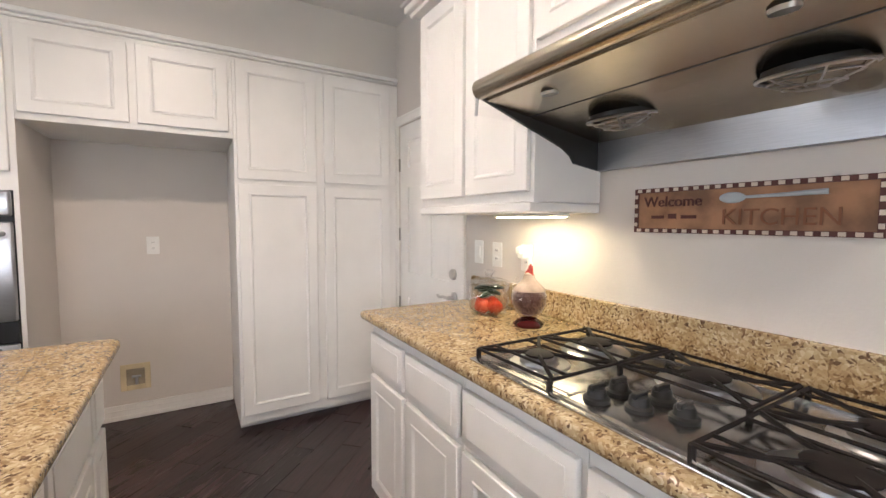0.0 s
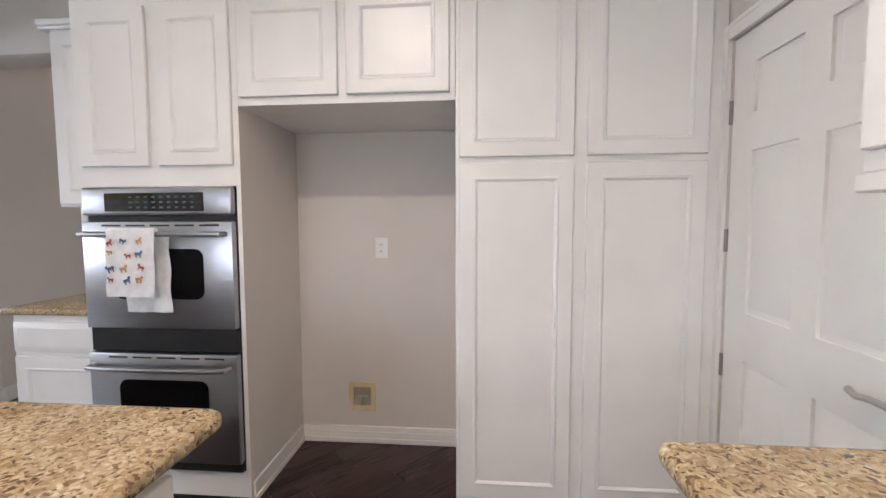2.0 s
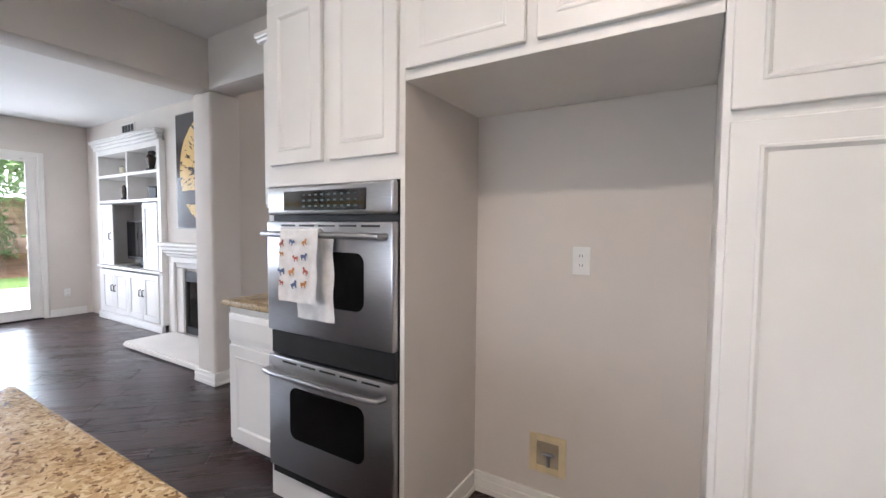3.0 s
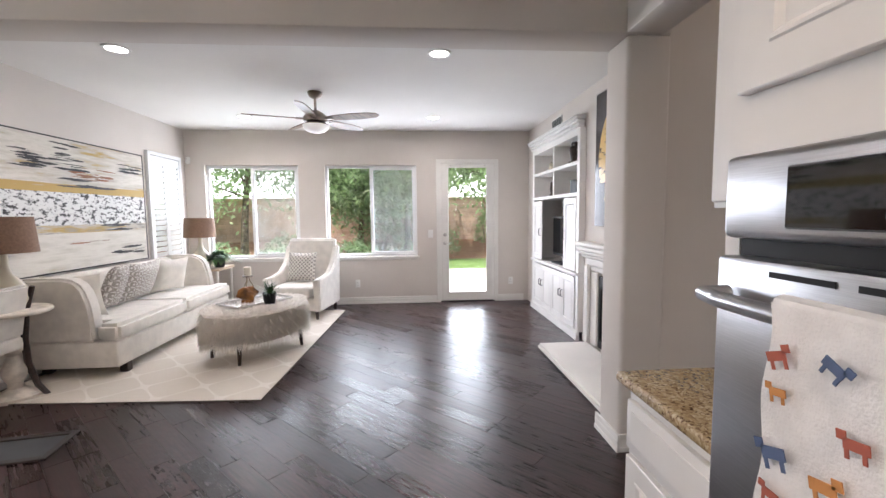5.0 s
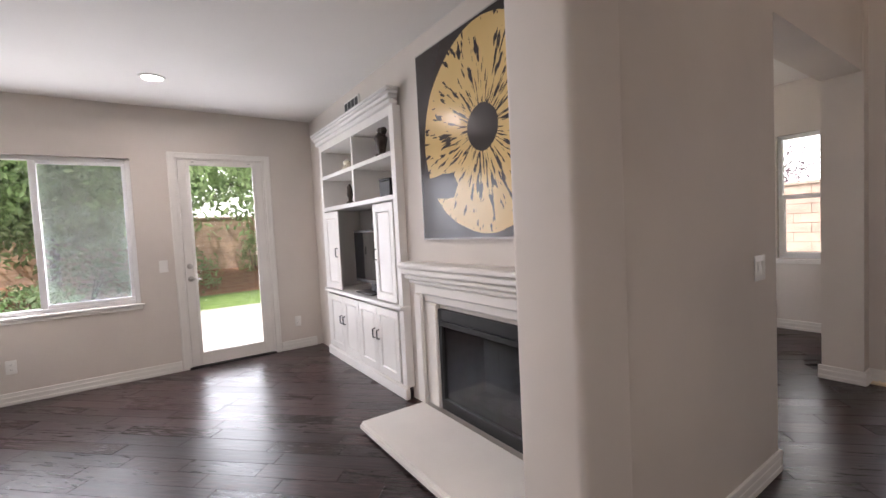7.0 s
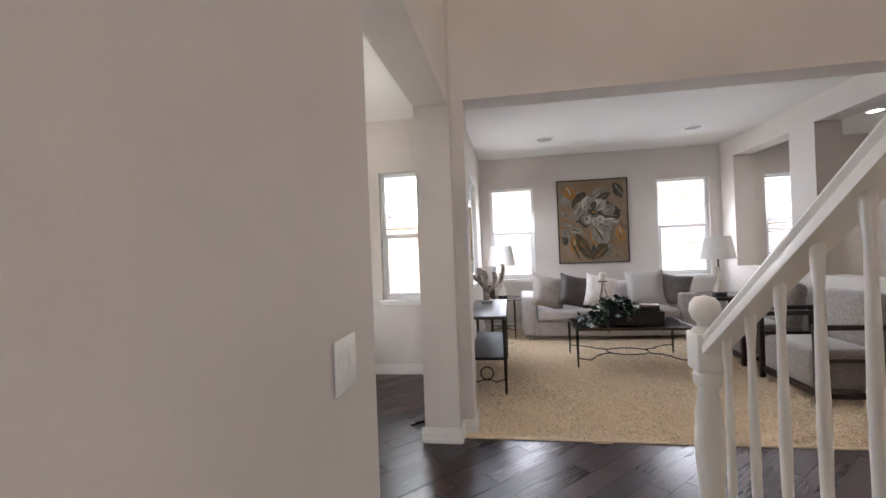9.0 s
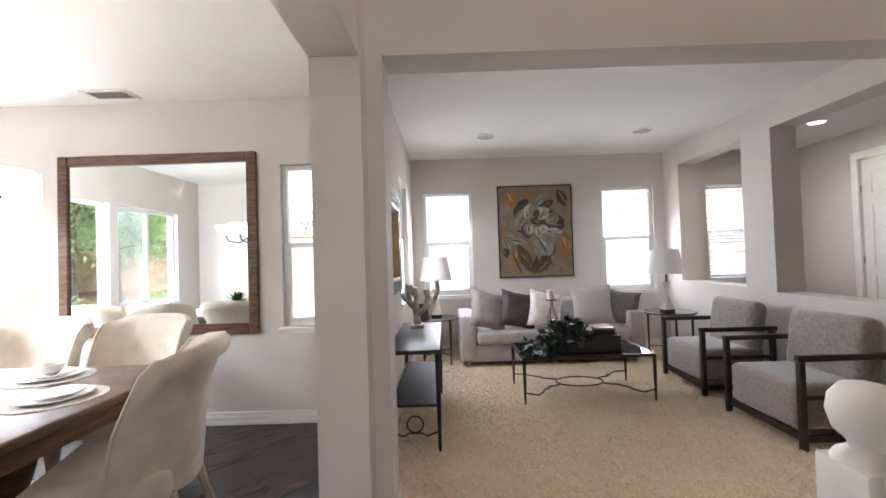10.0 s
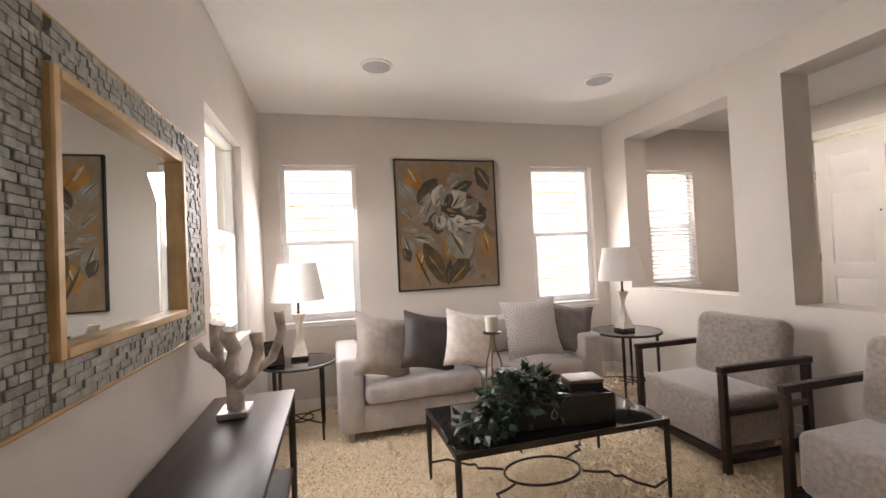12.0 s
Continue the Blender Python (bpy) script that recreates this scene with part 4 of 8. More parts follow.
def pattern_mat(name, base, ink, kind, scale):
    """Fabric with a woven repeat: 'ogee' lattice or small 'dots'."""
    m = bpy.data.materials.new(name)
    m.use_nodes = True
    nt = m.node_tree
    b = nt.nodes["Principled BSDF"]
    b.inputs["Roughness"].default_value = 0.9
    co = nt.nodes.new("ShaderNodeTexCoord")
    sep = nt.nodes.new("ShaderNodeSeparateXYZ")
    nt.links.new(co.outputs["Object"], sep.inputs["Vector"])

    def op(kind_, a, b_=None):
        n = nt.nodes.new("ShaderNodeMath")
        n.operation = kind_
        for i, q in enumerate((a, b_)):
            if q is None:
                continue
            if isinstance(q, (int, float)):
                n.inputs[i].default_value = q
            else:
                nt.links.new(q, n.inputs[i])
        return n.outputs[0]

    flat = kind.endswith("_flat")
    u = op("MULTIPLY", sep.outputs["X"], scale)
    v = op("MULTIPLY", sep.outputs["Y" if flat else "Z"], scale)
    cu, cv = op("COSINE", u), op("COSINE", v)
    if kind.startswith("ogee"):
        f = op("ABSOLUTE", op("ADD", cu, cv))
        g = op("ABSOLUTE", op("SUBTRACT", op("MULTIPLY", cu, cv), 0.45))
        f = op("LESS_THAN", op("MINIMUM", f, op("ADD", g, 0.0 if not flat else 9.0)), 0.40 if not flat else 0.13)
    else:
        f = op("GREATER_THAN", op("MULTIPLY", cu, cv), 0.15)
    no = nt.nodes.new("ShaderNodeTexNoise")
    no.inputs["Scale"].default_value = 90 if not flat else 5
    nt.links.new(co.outputs["Object"], no.inputs["Vector"])
    mx = nt.nodes.new("ShaderNodeMixRGB")
    mx.inputs[1].default_value, mx.inputs[2].default_value = (*base, 1), (*ink, 1)
    nt.links.new(op("MULTIPLY", f, op("ADD", no.outputs["Fac"], 0.35)), mx.inputs[0])
    nt.links.new(mx.outputs["Color"], b.inputs["Base Color"])
    bp = nt.nodes.new("ShaderNodeBump")
    bp.inputs["Strength"].default_value, bp.inputs["Distance"].default_value = 0.25, 0.004
    nt.links.new(no.outputs["Fac"], bp.inputs["Height"])
    nt.links.new(bp.outputs["Normal"], b.inputs["Normal"])
    return m


M_LINEN = mat("white_linen", (0.72, 0.68, 0.62), 0.92, vary=0.05, scale=10, bump=0.35, bump_scale=350, sheen=0.2)
M_DARKWOOD = mat("espresso_wood", (0.028, 0.015, 0.010), 0.35, vary=0.3, scale=8, stretch=(1, 1, 8))
M_OGEE = pattern_mat("grey_ogee_fabric", (0.70, 0.67, 0.63), (0.26, 0.23, 0.205), "ogee", 55)
M_DOTS = pattern_mat("dotted_fabric", (0.66, 0.63, 0.58), (0.22, 0.21, 0.19), "dots", 120)
M_RUG = pattern_mat("ivory_rug", (0.58, 0.53, 0.46), (0.67, 0.63, 0.565), "ogee_flat", 13)
M_CERAMIC = mat("cream_ceramic", (0.72, 0.66, 0.52), 0.2, vary=0.04)
M_SHADE_BROWN = mat("brown_shade", (0.21, 0.13, 0.085), 0.85, vary=0.1, scale=60)
M_LEAF = mat("leaf_green", (0.055, 0.14, 0.03), 0.45, vary=0.4, scale=9)
M_LEAF2 = mat("leaf_dark", (0.016, 0.045, 0.016), 0.4, vary=0.4, scale=9)

# ---- windows and glazed door ----


def slider_window(name, loc, rz, w, h, label, mid=0.5, hung=False, depth=0.16):
    """A vinyl window set in an opening w by h, its lower left corner at loc on the room face, facing -y."""
    win = tagged(thing(name, loc, rz, label, "window"), kind="structure")
    f = 0.04
    y0, y1 = 0.055, 0.115
    part("window_frame", boxes((0, f, y0, y1, 0, h), (w - f, w, y0, y1, 0, h), (f, w - f, y0, y1, 0, f), (f, w - f, y0, y1, h - f, h), bev=0.004), M_VINYL, win)
    if hung:
        zc = h * mid
        part("sash", boxes((f, w - f, y0 - 0.008, y1 - 0.02, zc - 0.022, zc + 0.022), (f, f + 0.025, y0 - 0.008, y0 + 0.02, f, zc - 0.022), (w - f - 0.025, w - f, y0 - 0.008, y0 + 0.02, f, zc - 0.022), (f + 0.025, w - f - 0.025, y0 - 0.008, y0 + 0.02, f, f + 0.03), bev=0.003), M_VINYL, win)
        panes = ((f, w - f, f, zc, 0.07), (f, w - f, zc, h - f, 0.095))
    else:
        xc = w * mid
        part("sash", boxes((xc - 0.025, xc + 0.025, y0 - 0.008, y1 - 0.02, f, h - f), (xc + 0.025, w - f, y0 - 0.005, y0 + 0.02, f, f + 0.03), (xc + 0.025, w - f, y0 - 0.005, y0 + 0.02, h - f - 0.03, h - f), (w - f - 0.03, w - f, y0 - 0.005, y0 + 0.02, f + 0.03, h - f - 0.03), bev=0.003), M_VINYL, win)
        panes = ((f, xc, f, h - f, 0.095), (xc, w - f, f, h - f, 0.07))
    for a, b, c, d, y in panes:
        p = part("pane", box(a + 0.001, b - 0.001, y, y + 0.004, c + 0.001, d - 0.001), M_PANE, win)
        p.visible_shadow = False
    if not hung:
        scr_ = part("insect_screen", box(xc + 0.02, w - f + 0.002, 0.118, 0.1195, f - 0.002, h - f + 0.002), M_SCREEN, win, "grey insect screen")
        scr_.visible_shadow = False
    part("window_sill", merge(box(-0.03, w + 0.03, -0.025, 0.052, -0.022, -0.002, 0.006, 2), box(-0.015, w + 0.015, -0.014, -0.001, -0.055, -0.024, 0.003, 1)), M_TRIM, win)
    return win


# facing east into the room: turned by 90 degrees, so local x runs north
slider_window("window_1", (-6.69, -0.85, 0.74), 90, 1.355, 1.395, "white vinyl sliding window to the garden", 0.49)
slider_window("window_2", (-6.69, 0.893, 0.74), 90, 1.387, 1.395, "white vinyl sliding window to the garden", 0.50)

pd = tagged(thing("door_2", (-6.69, 2.64, 0), 90, "white patio door with one tall glass pane, closed", "door"), kind="structure")
part("slab", boxes((0.025, 0.115, 0.0, 0.045, 0.02, 2.145), (0.735, 0.825, 0.0, 0.045, 0.02, 2.145), (0.115, 0.735, 0.0, 0.045, 0.02, 0.145), (0.115, 0.735, 0.0, 0.045, 2.10, 2.145), (0.10, 0.13, -0.008, 0.0, 0.13, 2.115), (0.72, 0.75, -0.008, 0.0, 0.13, 2.115), (0.13, 0.72, -0.008, 0.0, 0.13, 0.155), (0.13, 0.72, -0.008, 0.0, 2.09, 2.115), bev=0.003), M_TRIM, pd)
p = part("pane", box(0.116, 0.734, 0.02, 0.026, 0.146, 2.099), M_PANE, pd)
p.visible_shadow = False
part("casing", casing_bm(0.85, 2.16, 0.06), M_TRIM, pd)
part("jamb", boxes((0.0, 0.023, 0.0, 0.15, 0, 2.16), (0.827, 0.85, 0.0, 0.15, 0, 2.16), (0.023, 0.827, 0.0, 0.15, 2.147, 2.16)), M_TRIM, pd)
part("threshold", box(0.0, 0.85, -0.03, 0.16, -0.012, 0.016, 0.004, 1), M_BLACK, pd, "dark bronze threshold")
part("door_handle", merge(moved(lathe([(0.028, 0), (0.028, 0.008), (0.012, 0.014), (0.011, 0.045)], 18), pose(0.07, 0, 0.93, 90)), tube([(0.07, -0.045, 0.93), (0.11, -0.05, 0.932), (0.155, -0.045, 0.925)], 0.008, 8)), M_NICKEL, pd, "nickel lever handle")
part("deadbolt", moved(lathe([(0.028, 0), (0.028, 0.01), (0.02, 0.018), (0, 0.02)], 18), pose(0.07, 0, 1.06, 90)), M_NICKEL, pd, "nickel deadbolt")
for z in (2.125,):
    part("pin", moved(boxes((0.15, 0.175, -0.012, 0, z - 0.006, z + 0.006), (0.68, 0.705, -0.012, 0, z - 0.006, z + 0.006)), Matrix.Identity(4)), M_NICKEL, pd)

# plantation shutters in the south wall
sh = thing("plantation_shutter", (-5.745, -1.13, 0.73), 180, "white plantation shutters with nearly closed louvres", "shutter")
SWD, SHT = 0.77, 1.49
part("outer_frame", boxes((0, 0.05, -0.045, 0, 0, SHT), (SWD - 0.05, SWD, -0.045, 0, 0, SHT), (0.05, SWD - 0.05, -0.045, 0, 0, 0.05), (0.05, SWD - 0.05, -0.045, 0, SHT - 0.05, SHT), bev=0.006), M_VINYL, sh)
for x0, x1 in ((0.054, SWD / 2 - 0.002), (SWD / 2 + 0.002, SWD - 0.054)):
    leaf = part("shutter_panel", boxes((x0, x0 + 0.035, -0.035, -0.008, 0.054, SHT - 0.054), (x1 - 0.035, x1, -0.035, -0.008, 0.054, SHT - 0.054), (x0 + 0.035, x1 - 0.035, -0.035, -0.008, 0.054, 0.12), (x0 + 0.035, x1 - 0.035, -0.035, -0.008, SHT - 0.12, SHT - 0.054), bev=0.003), M_VINYL, sh)
    for k in range(18):
        z = 0.155 + k * 0.0695
        part("louvre", moved(box(x0 + 0.036, x1 - 0.036, -0.036, 0.036, -0.004, 0.004, 0.003, 1), pose(0, -0.022, z, -60)), M_VINYL, leaf)

# ---- skirting ----


def skirting(name, runs):
    """Ribbed baseboard; runs are (axis, a0, a1, face, direction)."""
    dims = []
    for axis, a0, a1, f, s in runs:
        for t, z0, z1 in ((0.014, 0.0, 0.105), (0.019, 0.0, 0.03), (0.017, 0.05, 0.072)):
            lo, hi = sorted((f, f + s * t))
            dims.append((a0, a1, lo, hi, z0, z1) if axis == "x" else (lo, hi, a0, a1, z0, z1))
    return structure(name, boxes(*dims, bev=0.003), M_TRIM, "white ribbed baseboard", "baseboard")


skirting("baseboard_family", [("y", -1.13, 2.575, -6.69, 1), ("y", 3.555, 3.96, -6.69, 1), ("x", -6.67, -2.66, -1.13, 1)])
skirting("baseboard_hall", [("y", 3.63, 4.965, -2.455, 1), ("x", -2.69, -2.39, 3.372, -1), ("y", 3.372, 3.62, -2.41, 1), ("x", -2.71, -2.435, 6.66, -1), ("y", 6.66, 6.80, -2.45, 1), ("x", -2.45, -2.355, 6.80, -1), ("y", 6.80, 7.02, -2.365, 1), ("x", -2.69, -2.44, 4.97, 1)])
skirting("baseboard_dining", [("x", -6.25, -2.69, 8.21, -1), ("y", 4.55, 8.19, -6.25, 1)])
skirting("baseboard_front", [("y", 7.03, 10.59, -2.52, 1), ("x", -2.50, 1.03, 10.60, -1), ("y", 7.03, 10.59, 1.035, -1)])

# ---- built-in bookcase ----
bk = thing("built_in_bookcase", (-6.22, 3.965, 0), 0, "white built-in bookcase with open shelves, television bay and cupboards", "bookcase")
BW = 1.72
D = 0.42
pieces("panel", boxes((0, 0.07, 0, D, 0.09, 2.27), (BW - 0.07, BW, 0, D, 0.09, 2.27), (0.07, BW - 0.07, D - 0.02, D, 0.09, 2.27), (0.07, BW - 0.07, 0, D - 0.02, 2.20, 2.27), bev=0.003), M_CAB, bk)
part("plinth", boxes((-0.01, BW + 0.01, -0.02, 0.02, 0, 0.085), (-0.01, BW + 0.01, -0.012, 0.02, 0.085, 0.10), bev=0.005), M_CAB, bk)
part("crown", boxes((-0.015, BW + 0.015, -0.03, 0.04, 2.27, 2.31), (-0.025, BW + 0.025, -0.045, 0.04, 2.31, 2.345), (-0.04, BW + 0.04, -0.065, 0.04, 2.345, 2.37), (-0.05, BW + 0.05, -0.075, 0.04, 2.37, 2.39), bev=0.008), M_CAB, bk)
for z in (1.56, 1.895):
    part("shelf", box(0.07, BW - 0.07, 0.0, D - 0.02, z, z + 0.04, 0.003, 1), M_CAB, bk)
for z0, z1 in ((1.60, 1.895), (1.935, 2.20)):
    part("divider", box(0.868, 0.902, 0.004, D - 0.02, z0, z1), M_CAB, bk)
part("ledge", boxes((-0.005, BW + 0.005, -0.03, D - 0.02, 0.70, 0.735), bev=0.006), M_CAB, bk)
for x0, x1, hx in ((0.075, 0.47, 0.42), (1.285, 1.645, 1.325)):
    d = part("cupboard_door", moved(panel_door(x1 - x0, 0.80), Matrix.Translation((x0, 0.012, 0.745))), M_CAB, bk)
    part("pull", tube([(hx, -0.012, 1.08), (hx, -0.035, 1.085), (hx, -0.035, 1.165), (hx, -0.012, 1.17)], 0.006, 6), M_BLACK, d, "dark square pull")
for k in range(4):
    x0 = 0.088 + k * 0.388
    d = part("cupboard_door", moved(panel_door(0.382, 0.575), Matrix.Translation((x0, 0.012, 0.105))), M_CAB, bk)
    hx = x0 + (0.345 if k % 2 == 0 else 0.037)
    part("pull", tube([(hx, -0.012, 0.40), (hx, -0.035, 0.405), (hx, -0.035, 0.475), (hx, -0.012, 0.48)], 0.006, 6), M_BLACK, d, "dark square pull")
part("panel", box(0.47, 1.285, 0.36, 0.38, 0.736, 1.56), mat("grey_back", (0.30, 0.29, 0.28), 0.7), bk, "grey back of the television bay")

tv = thing("television", (-5.32, 4.13, 0.736), 0, "small black flat-screen television on a stand", "television")
part("screen_body", box(-0.39, 0.39, -0.03, 0.03, 0.09, 0.60, 0.008, 2), M_BLACK, tv)
part("screen", box(-0.37, 0.37, -0.034, -0.03, 0.125, 0.58), M_DARKGLASS, tv, "dark glossy screen")
part("stand", merge(box(-0.2, 0.16, -0.12, 0.10, 0.001, 0.018, 0.006, 2), box(-0.06, 0.02, -0.015, 0.02, 0.018, 0.10)), M_BLACK, tv)


def ornament(loc, label, profile, blobs=(), material=None, name="figurine"):
    bms = [lathe(profile, 18)]
    for x, y, z, r in blobs:
        bms.append(lump(r, 1.0, x * 40, pose(x, y, z), 0.2))
    ob = new(name, mesh_of(name, merge(*bms), material))
    ob.matrix_basis = pose(*loc)
    return tagged(ob, label, name.replace("_", " "))


M_BRONZE = mat("dark_bronze", (0.06, 0.045, 0.035), 0.4, 0.6, vary=0.3, scale=15)
ornament((-4.86, 4.04, 1.935), "dark bronze figurine with raised arms on a shelf", [(0.06, 0), (0.06, 0.02), (0.03, 0.03), (0.045, 0.10), (0.055, 0.16), (0.03, 0.20)], ((-0.06, 0, 0.17, 0.03), (0.05, 0, 0.21, 0.03), (0.0, 0, 0.215, 0.03)), M_BRONZE)
ornament((-5.62, 4.05, 1.60), "small dark figurine on a shelf", [(0.04, 0), (0.04, 0.02), (0.018, 0.04), (0.03, 0.10), (0.025, 0.15), (0.01, 0.2)], ((-0.03, 0, 0.17, 0.018),), M_BRONZE)
ornament((-5.68, 4.06, 1.935), "small pale figurine on a shelf", [(0.05, 0), (0.045, 0.03), (0.03, 0.06), (0.04, 0.09), (0.0, 0.12)], ((0.04, 0, 0.05, 0.025),), M_CERAMIC)
bx = thing("black_box", (-4.80, 4.06, 1.60), 10, "small black box with lid on a shelf", "box")
part("body", box(-0.07, 0.07, -0.05, 0.05, 0, 0.13, 0.005, 1), M_BLACK, bx)
part("lid", box(-0.073, 0.073, -0.053, 0.053, 0.131, 0.15, 0.004, 1), M_BLACK, bx)
# linear vent above the bookcase
vn = thing("wall_vent", (-5.38, 4.028, 2.50), 0, "small dark slotted wall vent above the bookcase", "vent")
part("frame", boxes((-0.17, 0.17, -0.012, 0, -0.06, 0.06)), M_TRIM, vn)
for k in range(4):
    part("slot", box(-0.155 + k * 0.08, -0.09 + k * 0.08, -0.015, -0.0115, -0.045, 0.045), M_SLOT, vn)

# ---- fireplace ----
fp = thing("fireplace", (-3.465, 4.03, 0), 0, "white moulded fireplace surround with black glass-fronted firebox", "fireplace")
M_PLASTER = mat("cast_white_stone", (0.78, 0.75, 0.71), 0.5, vary=0.03, scale=2)
w = 0.60
pieces("surround_panel", boxes((-0.88, -0.61, -0.05, 0, 0.062, 0.80), (0.565, 0.78, -0.05, 0, 0.062, 0.80), (-0.88, 0.78, -0.05, 0, 0.80, 0.93), (-0.84, -0.74, -0.085, -0.05, 0.062, 0.86), (0.70, 0.78, -0.085, -0.05, 0.062, 0.86), (-0.74, 0.70, -0.085, -0.05, 0.86, 0.93), bev=0.012), M_PLASTER, fp)
part("mantel_shelf", boxes((-0.88, 0.78, -0.10, 0, 0.931, 0.965), (-0.90, 0.78, -0.125, 0, 0.965, 1.0), (-0.93, 0.78, -0.165, 0, 1.045, 1.085), (-0.91, 0.78, -0.145, 0, 1.0, 1.045), bev=0.012), M_PLASTER, fp)
part("firebox_frame", boxes((-0.61, -0.575, -0.03, 0.02, 0.062, 0.765), (0.53, 0.565, -0.03, 0.02, 0.062, 0.765), (-0.575, 0.53, -0.03, 0.02, 0.69, 0.765), (-0.575, 0.53, -0.03, 0.02, 0.062, 0.14), (-0.575, 0.53, -0.045, -0.03, 0.655, 0.69), bev=0.003), M_BLACK, fp, "black metal firebox frame")
part("firebox", boxes((-0.575, 0.53, 0.34, 0.36, 0.062, 0.72), (-0.595, -0.575, 0.02, 0.36, 0.062, 0.72), (0.53, 0.55, 0.02, 0.36, 0.062, 0.72), (-0.575, 0.53, 0.02, 0.34, 0.70, 0.72), (-0.575, 0.53, 0.02, 0.34, 0.062, 0.10)), mat("sooty_brick", (0.05, 0.05, 0.055), 0.9, vary=0.4, scale=12), fp)
for x0, x1 in ((-0.574, -0.023), (-0.021, 0.529)):
    part("glass_door", box(x0, x1, -0.012, -0.006, 0.142, 0.654), glass_mat("smoked_glass", (0.35, 0.37, 0.4), 0.02), fp, "smoked glass fire door")
bm = bmesh.new()
for k, (x, y, a) in enumerate(((-0.25, 0.12, 8), (0.05, 0.16, -12), (0.28, 0.12, 20), (0.0, 0.09, 2))):
    moved_log = moved(tube([(-0.2, 0, 0), (-0.05, 0.01, 0.01), (0.08, -0.01, 0.0), (0.2, 0, 0.01)], 0.035, 8, taper=[0.8, 1, 1, 0.75]), pose(x, y, 0.15 + 0.02 * k, 0, 0, a))
    part("log", moved_log, mat("ash_log", (0.22, 0.20, 0.18), 0.95, vary=0.4, scale=16, bump=0.5, bump_scale=30), fp, "grey ceramic log")
hs = box(-4.285, -2.70, 3.465, 3.978, 0.0, 0.06)
bmesh.ops.bevel(hs, geom=list(hs.edges), offset=0.018, segments=4, affect="EDGES")
tagged(new("hearth", mesh_of("hearth", hs, M_PLASTER)), "low white cast stone hearth slab on the floor", "hearth")

# round gold art over the mantel
art = thing("gold_disc_art", (-3.51, 4.028, 1.875), 0, "square black painting of a cracked gold disc, silver edge", "painting")
A = 0.685
part("frame", boxes((-A, A, -0.03, 0, -A * 0.925, A * 0.925)), mat("silver_edge", (0.42, 0.40, 0.38), 0.5, 0.4), art)


def gold_art():
    m = bpy.data.materials.new("gold_leaf_disc")
    m.use_nodes = True
    nt = m.node_tree
    b = nt.nodes["Principled BSDF"]
    b.inputs["Roughness"].default_value = 0.18
    co = nt.nodes.new("ShaderNodeTexCoord")
    sep = nt.nodes.new("ShaderNodeSeparateXYZ")
    nt.links.new(co.outputs["Object"], sep.inputs["Vector"])

    def op(kind, a, b_=None, c=None):
        n = nt.nodes.new("ShaderNodeMath")
        n.operation = kind
        for i, q in enumerate((a, b_, c)):
            if q is None:
                continue
            if isinstance(q, (int, float)):
                n.inputs[i].default_value = q
            else:
                nt.links.new(q, n.inputs[i])
        return n.outputs[0]

    x, z = sep.outputs["X"], sep.outputs["Z"]
    r = op("SQRT", op("ADD", op("MULTIPLY", x, x), op("MULTIPLY", z, z)))
    ang = op("ARCTAN2", z, x)
    comb = nt.nodes.new("ShaderNodeCombineXYZ")
    nt.links.new(op("MULTIPLY", op("COSINE", ang), 9), comb.inputs[0])
    nt.links.new(op("MULTIPLY", op("SINE", ang), 9), comb.inputs[1])
    nt.links.new(op("MULTIPLY", r, 5), comb.inputs[2])
    ray = nt.nodes.new("ShaderNodeTexNoise")
    ray.inputs["Scale"].default_value, ray.inputs["Detail"].default_value = 1.6, 6
    nt.links.new(comb.outputs[0], ray.inputs["Vector"])
    patch = nt.nodes.new("ShaderNodeTexNoise")
    patch.inputs["Scale"].default_value, patch.inputs["Detail"].default_value = 2.4, 8
    nt.links.new(co.outputs["Object"], patch.inputs["Vector"])
    rough_edge = op("ADD", r, op("MULTIPLY", op("SUBTRACT", patch.outputs["Fac"], 0.5), 0.06))
    disc = op("MULTIPLY", op("LESS_THAN", rough_edge, 0.60), op("GREATER_THAN", rough_edge, 0.135))
    cracks = op("LESS_THAN", ray.outputs["Fac"], op("ADD", 0.515, op("MULTIPLY", r, 0.16)))
    notch = op("GREATER_THAN", op("ADD", op("ABSOLUTE", op("ADD", z, 0.29)), op("MULTIPLY", op("MAXIMUM", op("ADD", x, 0.30), 0), 1.6)), op("ADD", 0.045, op("MULTIPLY", patch.outputs["Fac"], 0.06)))
    mask = op("MULTIPLY", op("MULTIPLY", disc, cracks), notch)
    tint = nt.nodes.new("ShaderNodeValToRGB")
    tint.color_ramp.elements[0].color, tint.color_ramp.elements[1].color = (0.62, 0.41, 0.15, 1), (0.80, 0.60, 0.28, 1)
    nt.links.new(patch.outputs["Fac"], tint.inputs["Fac"])
    mx = nt.nodes.new("ShaderNodeMixRGB")
    mx.inputs[1].default_value = (0.035, 0.027, 0.025, 1)
    nt.links.new(mask, mx.inputs[0])
    nt.links.new(tint.outputs["Color"], mx.inputs[2])
    nt.links.new(mx.outputs["Color"], b.inputs["Base Color"])
    return m


part("canvas", box(-A + 0.012, A - 0.012, -0.034, -0.0302, -A * 0.925 + 0.012, A * 0.925 - 0.012), gold_art(), art, "black ground with cracked gold disc")

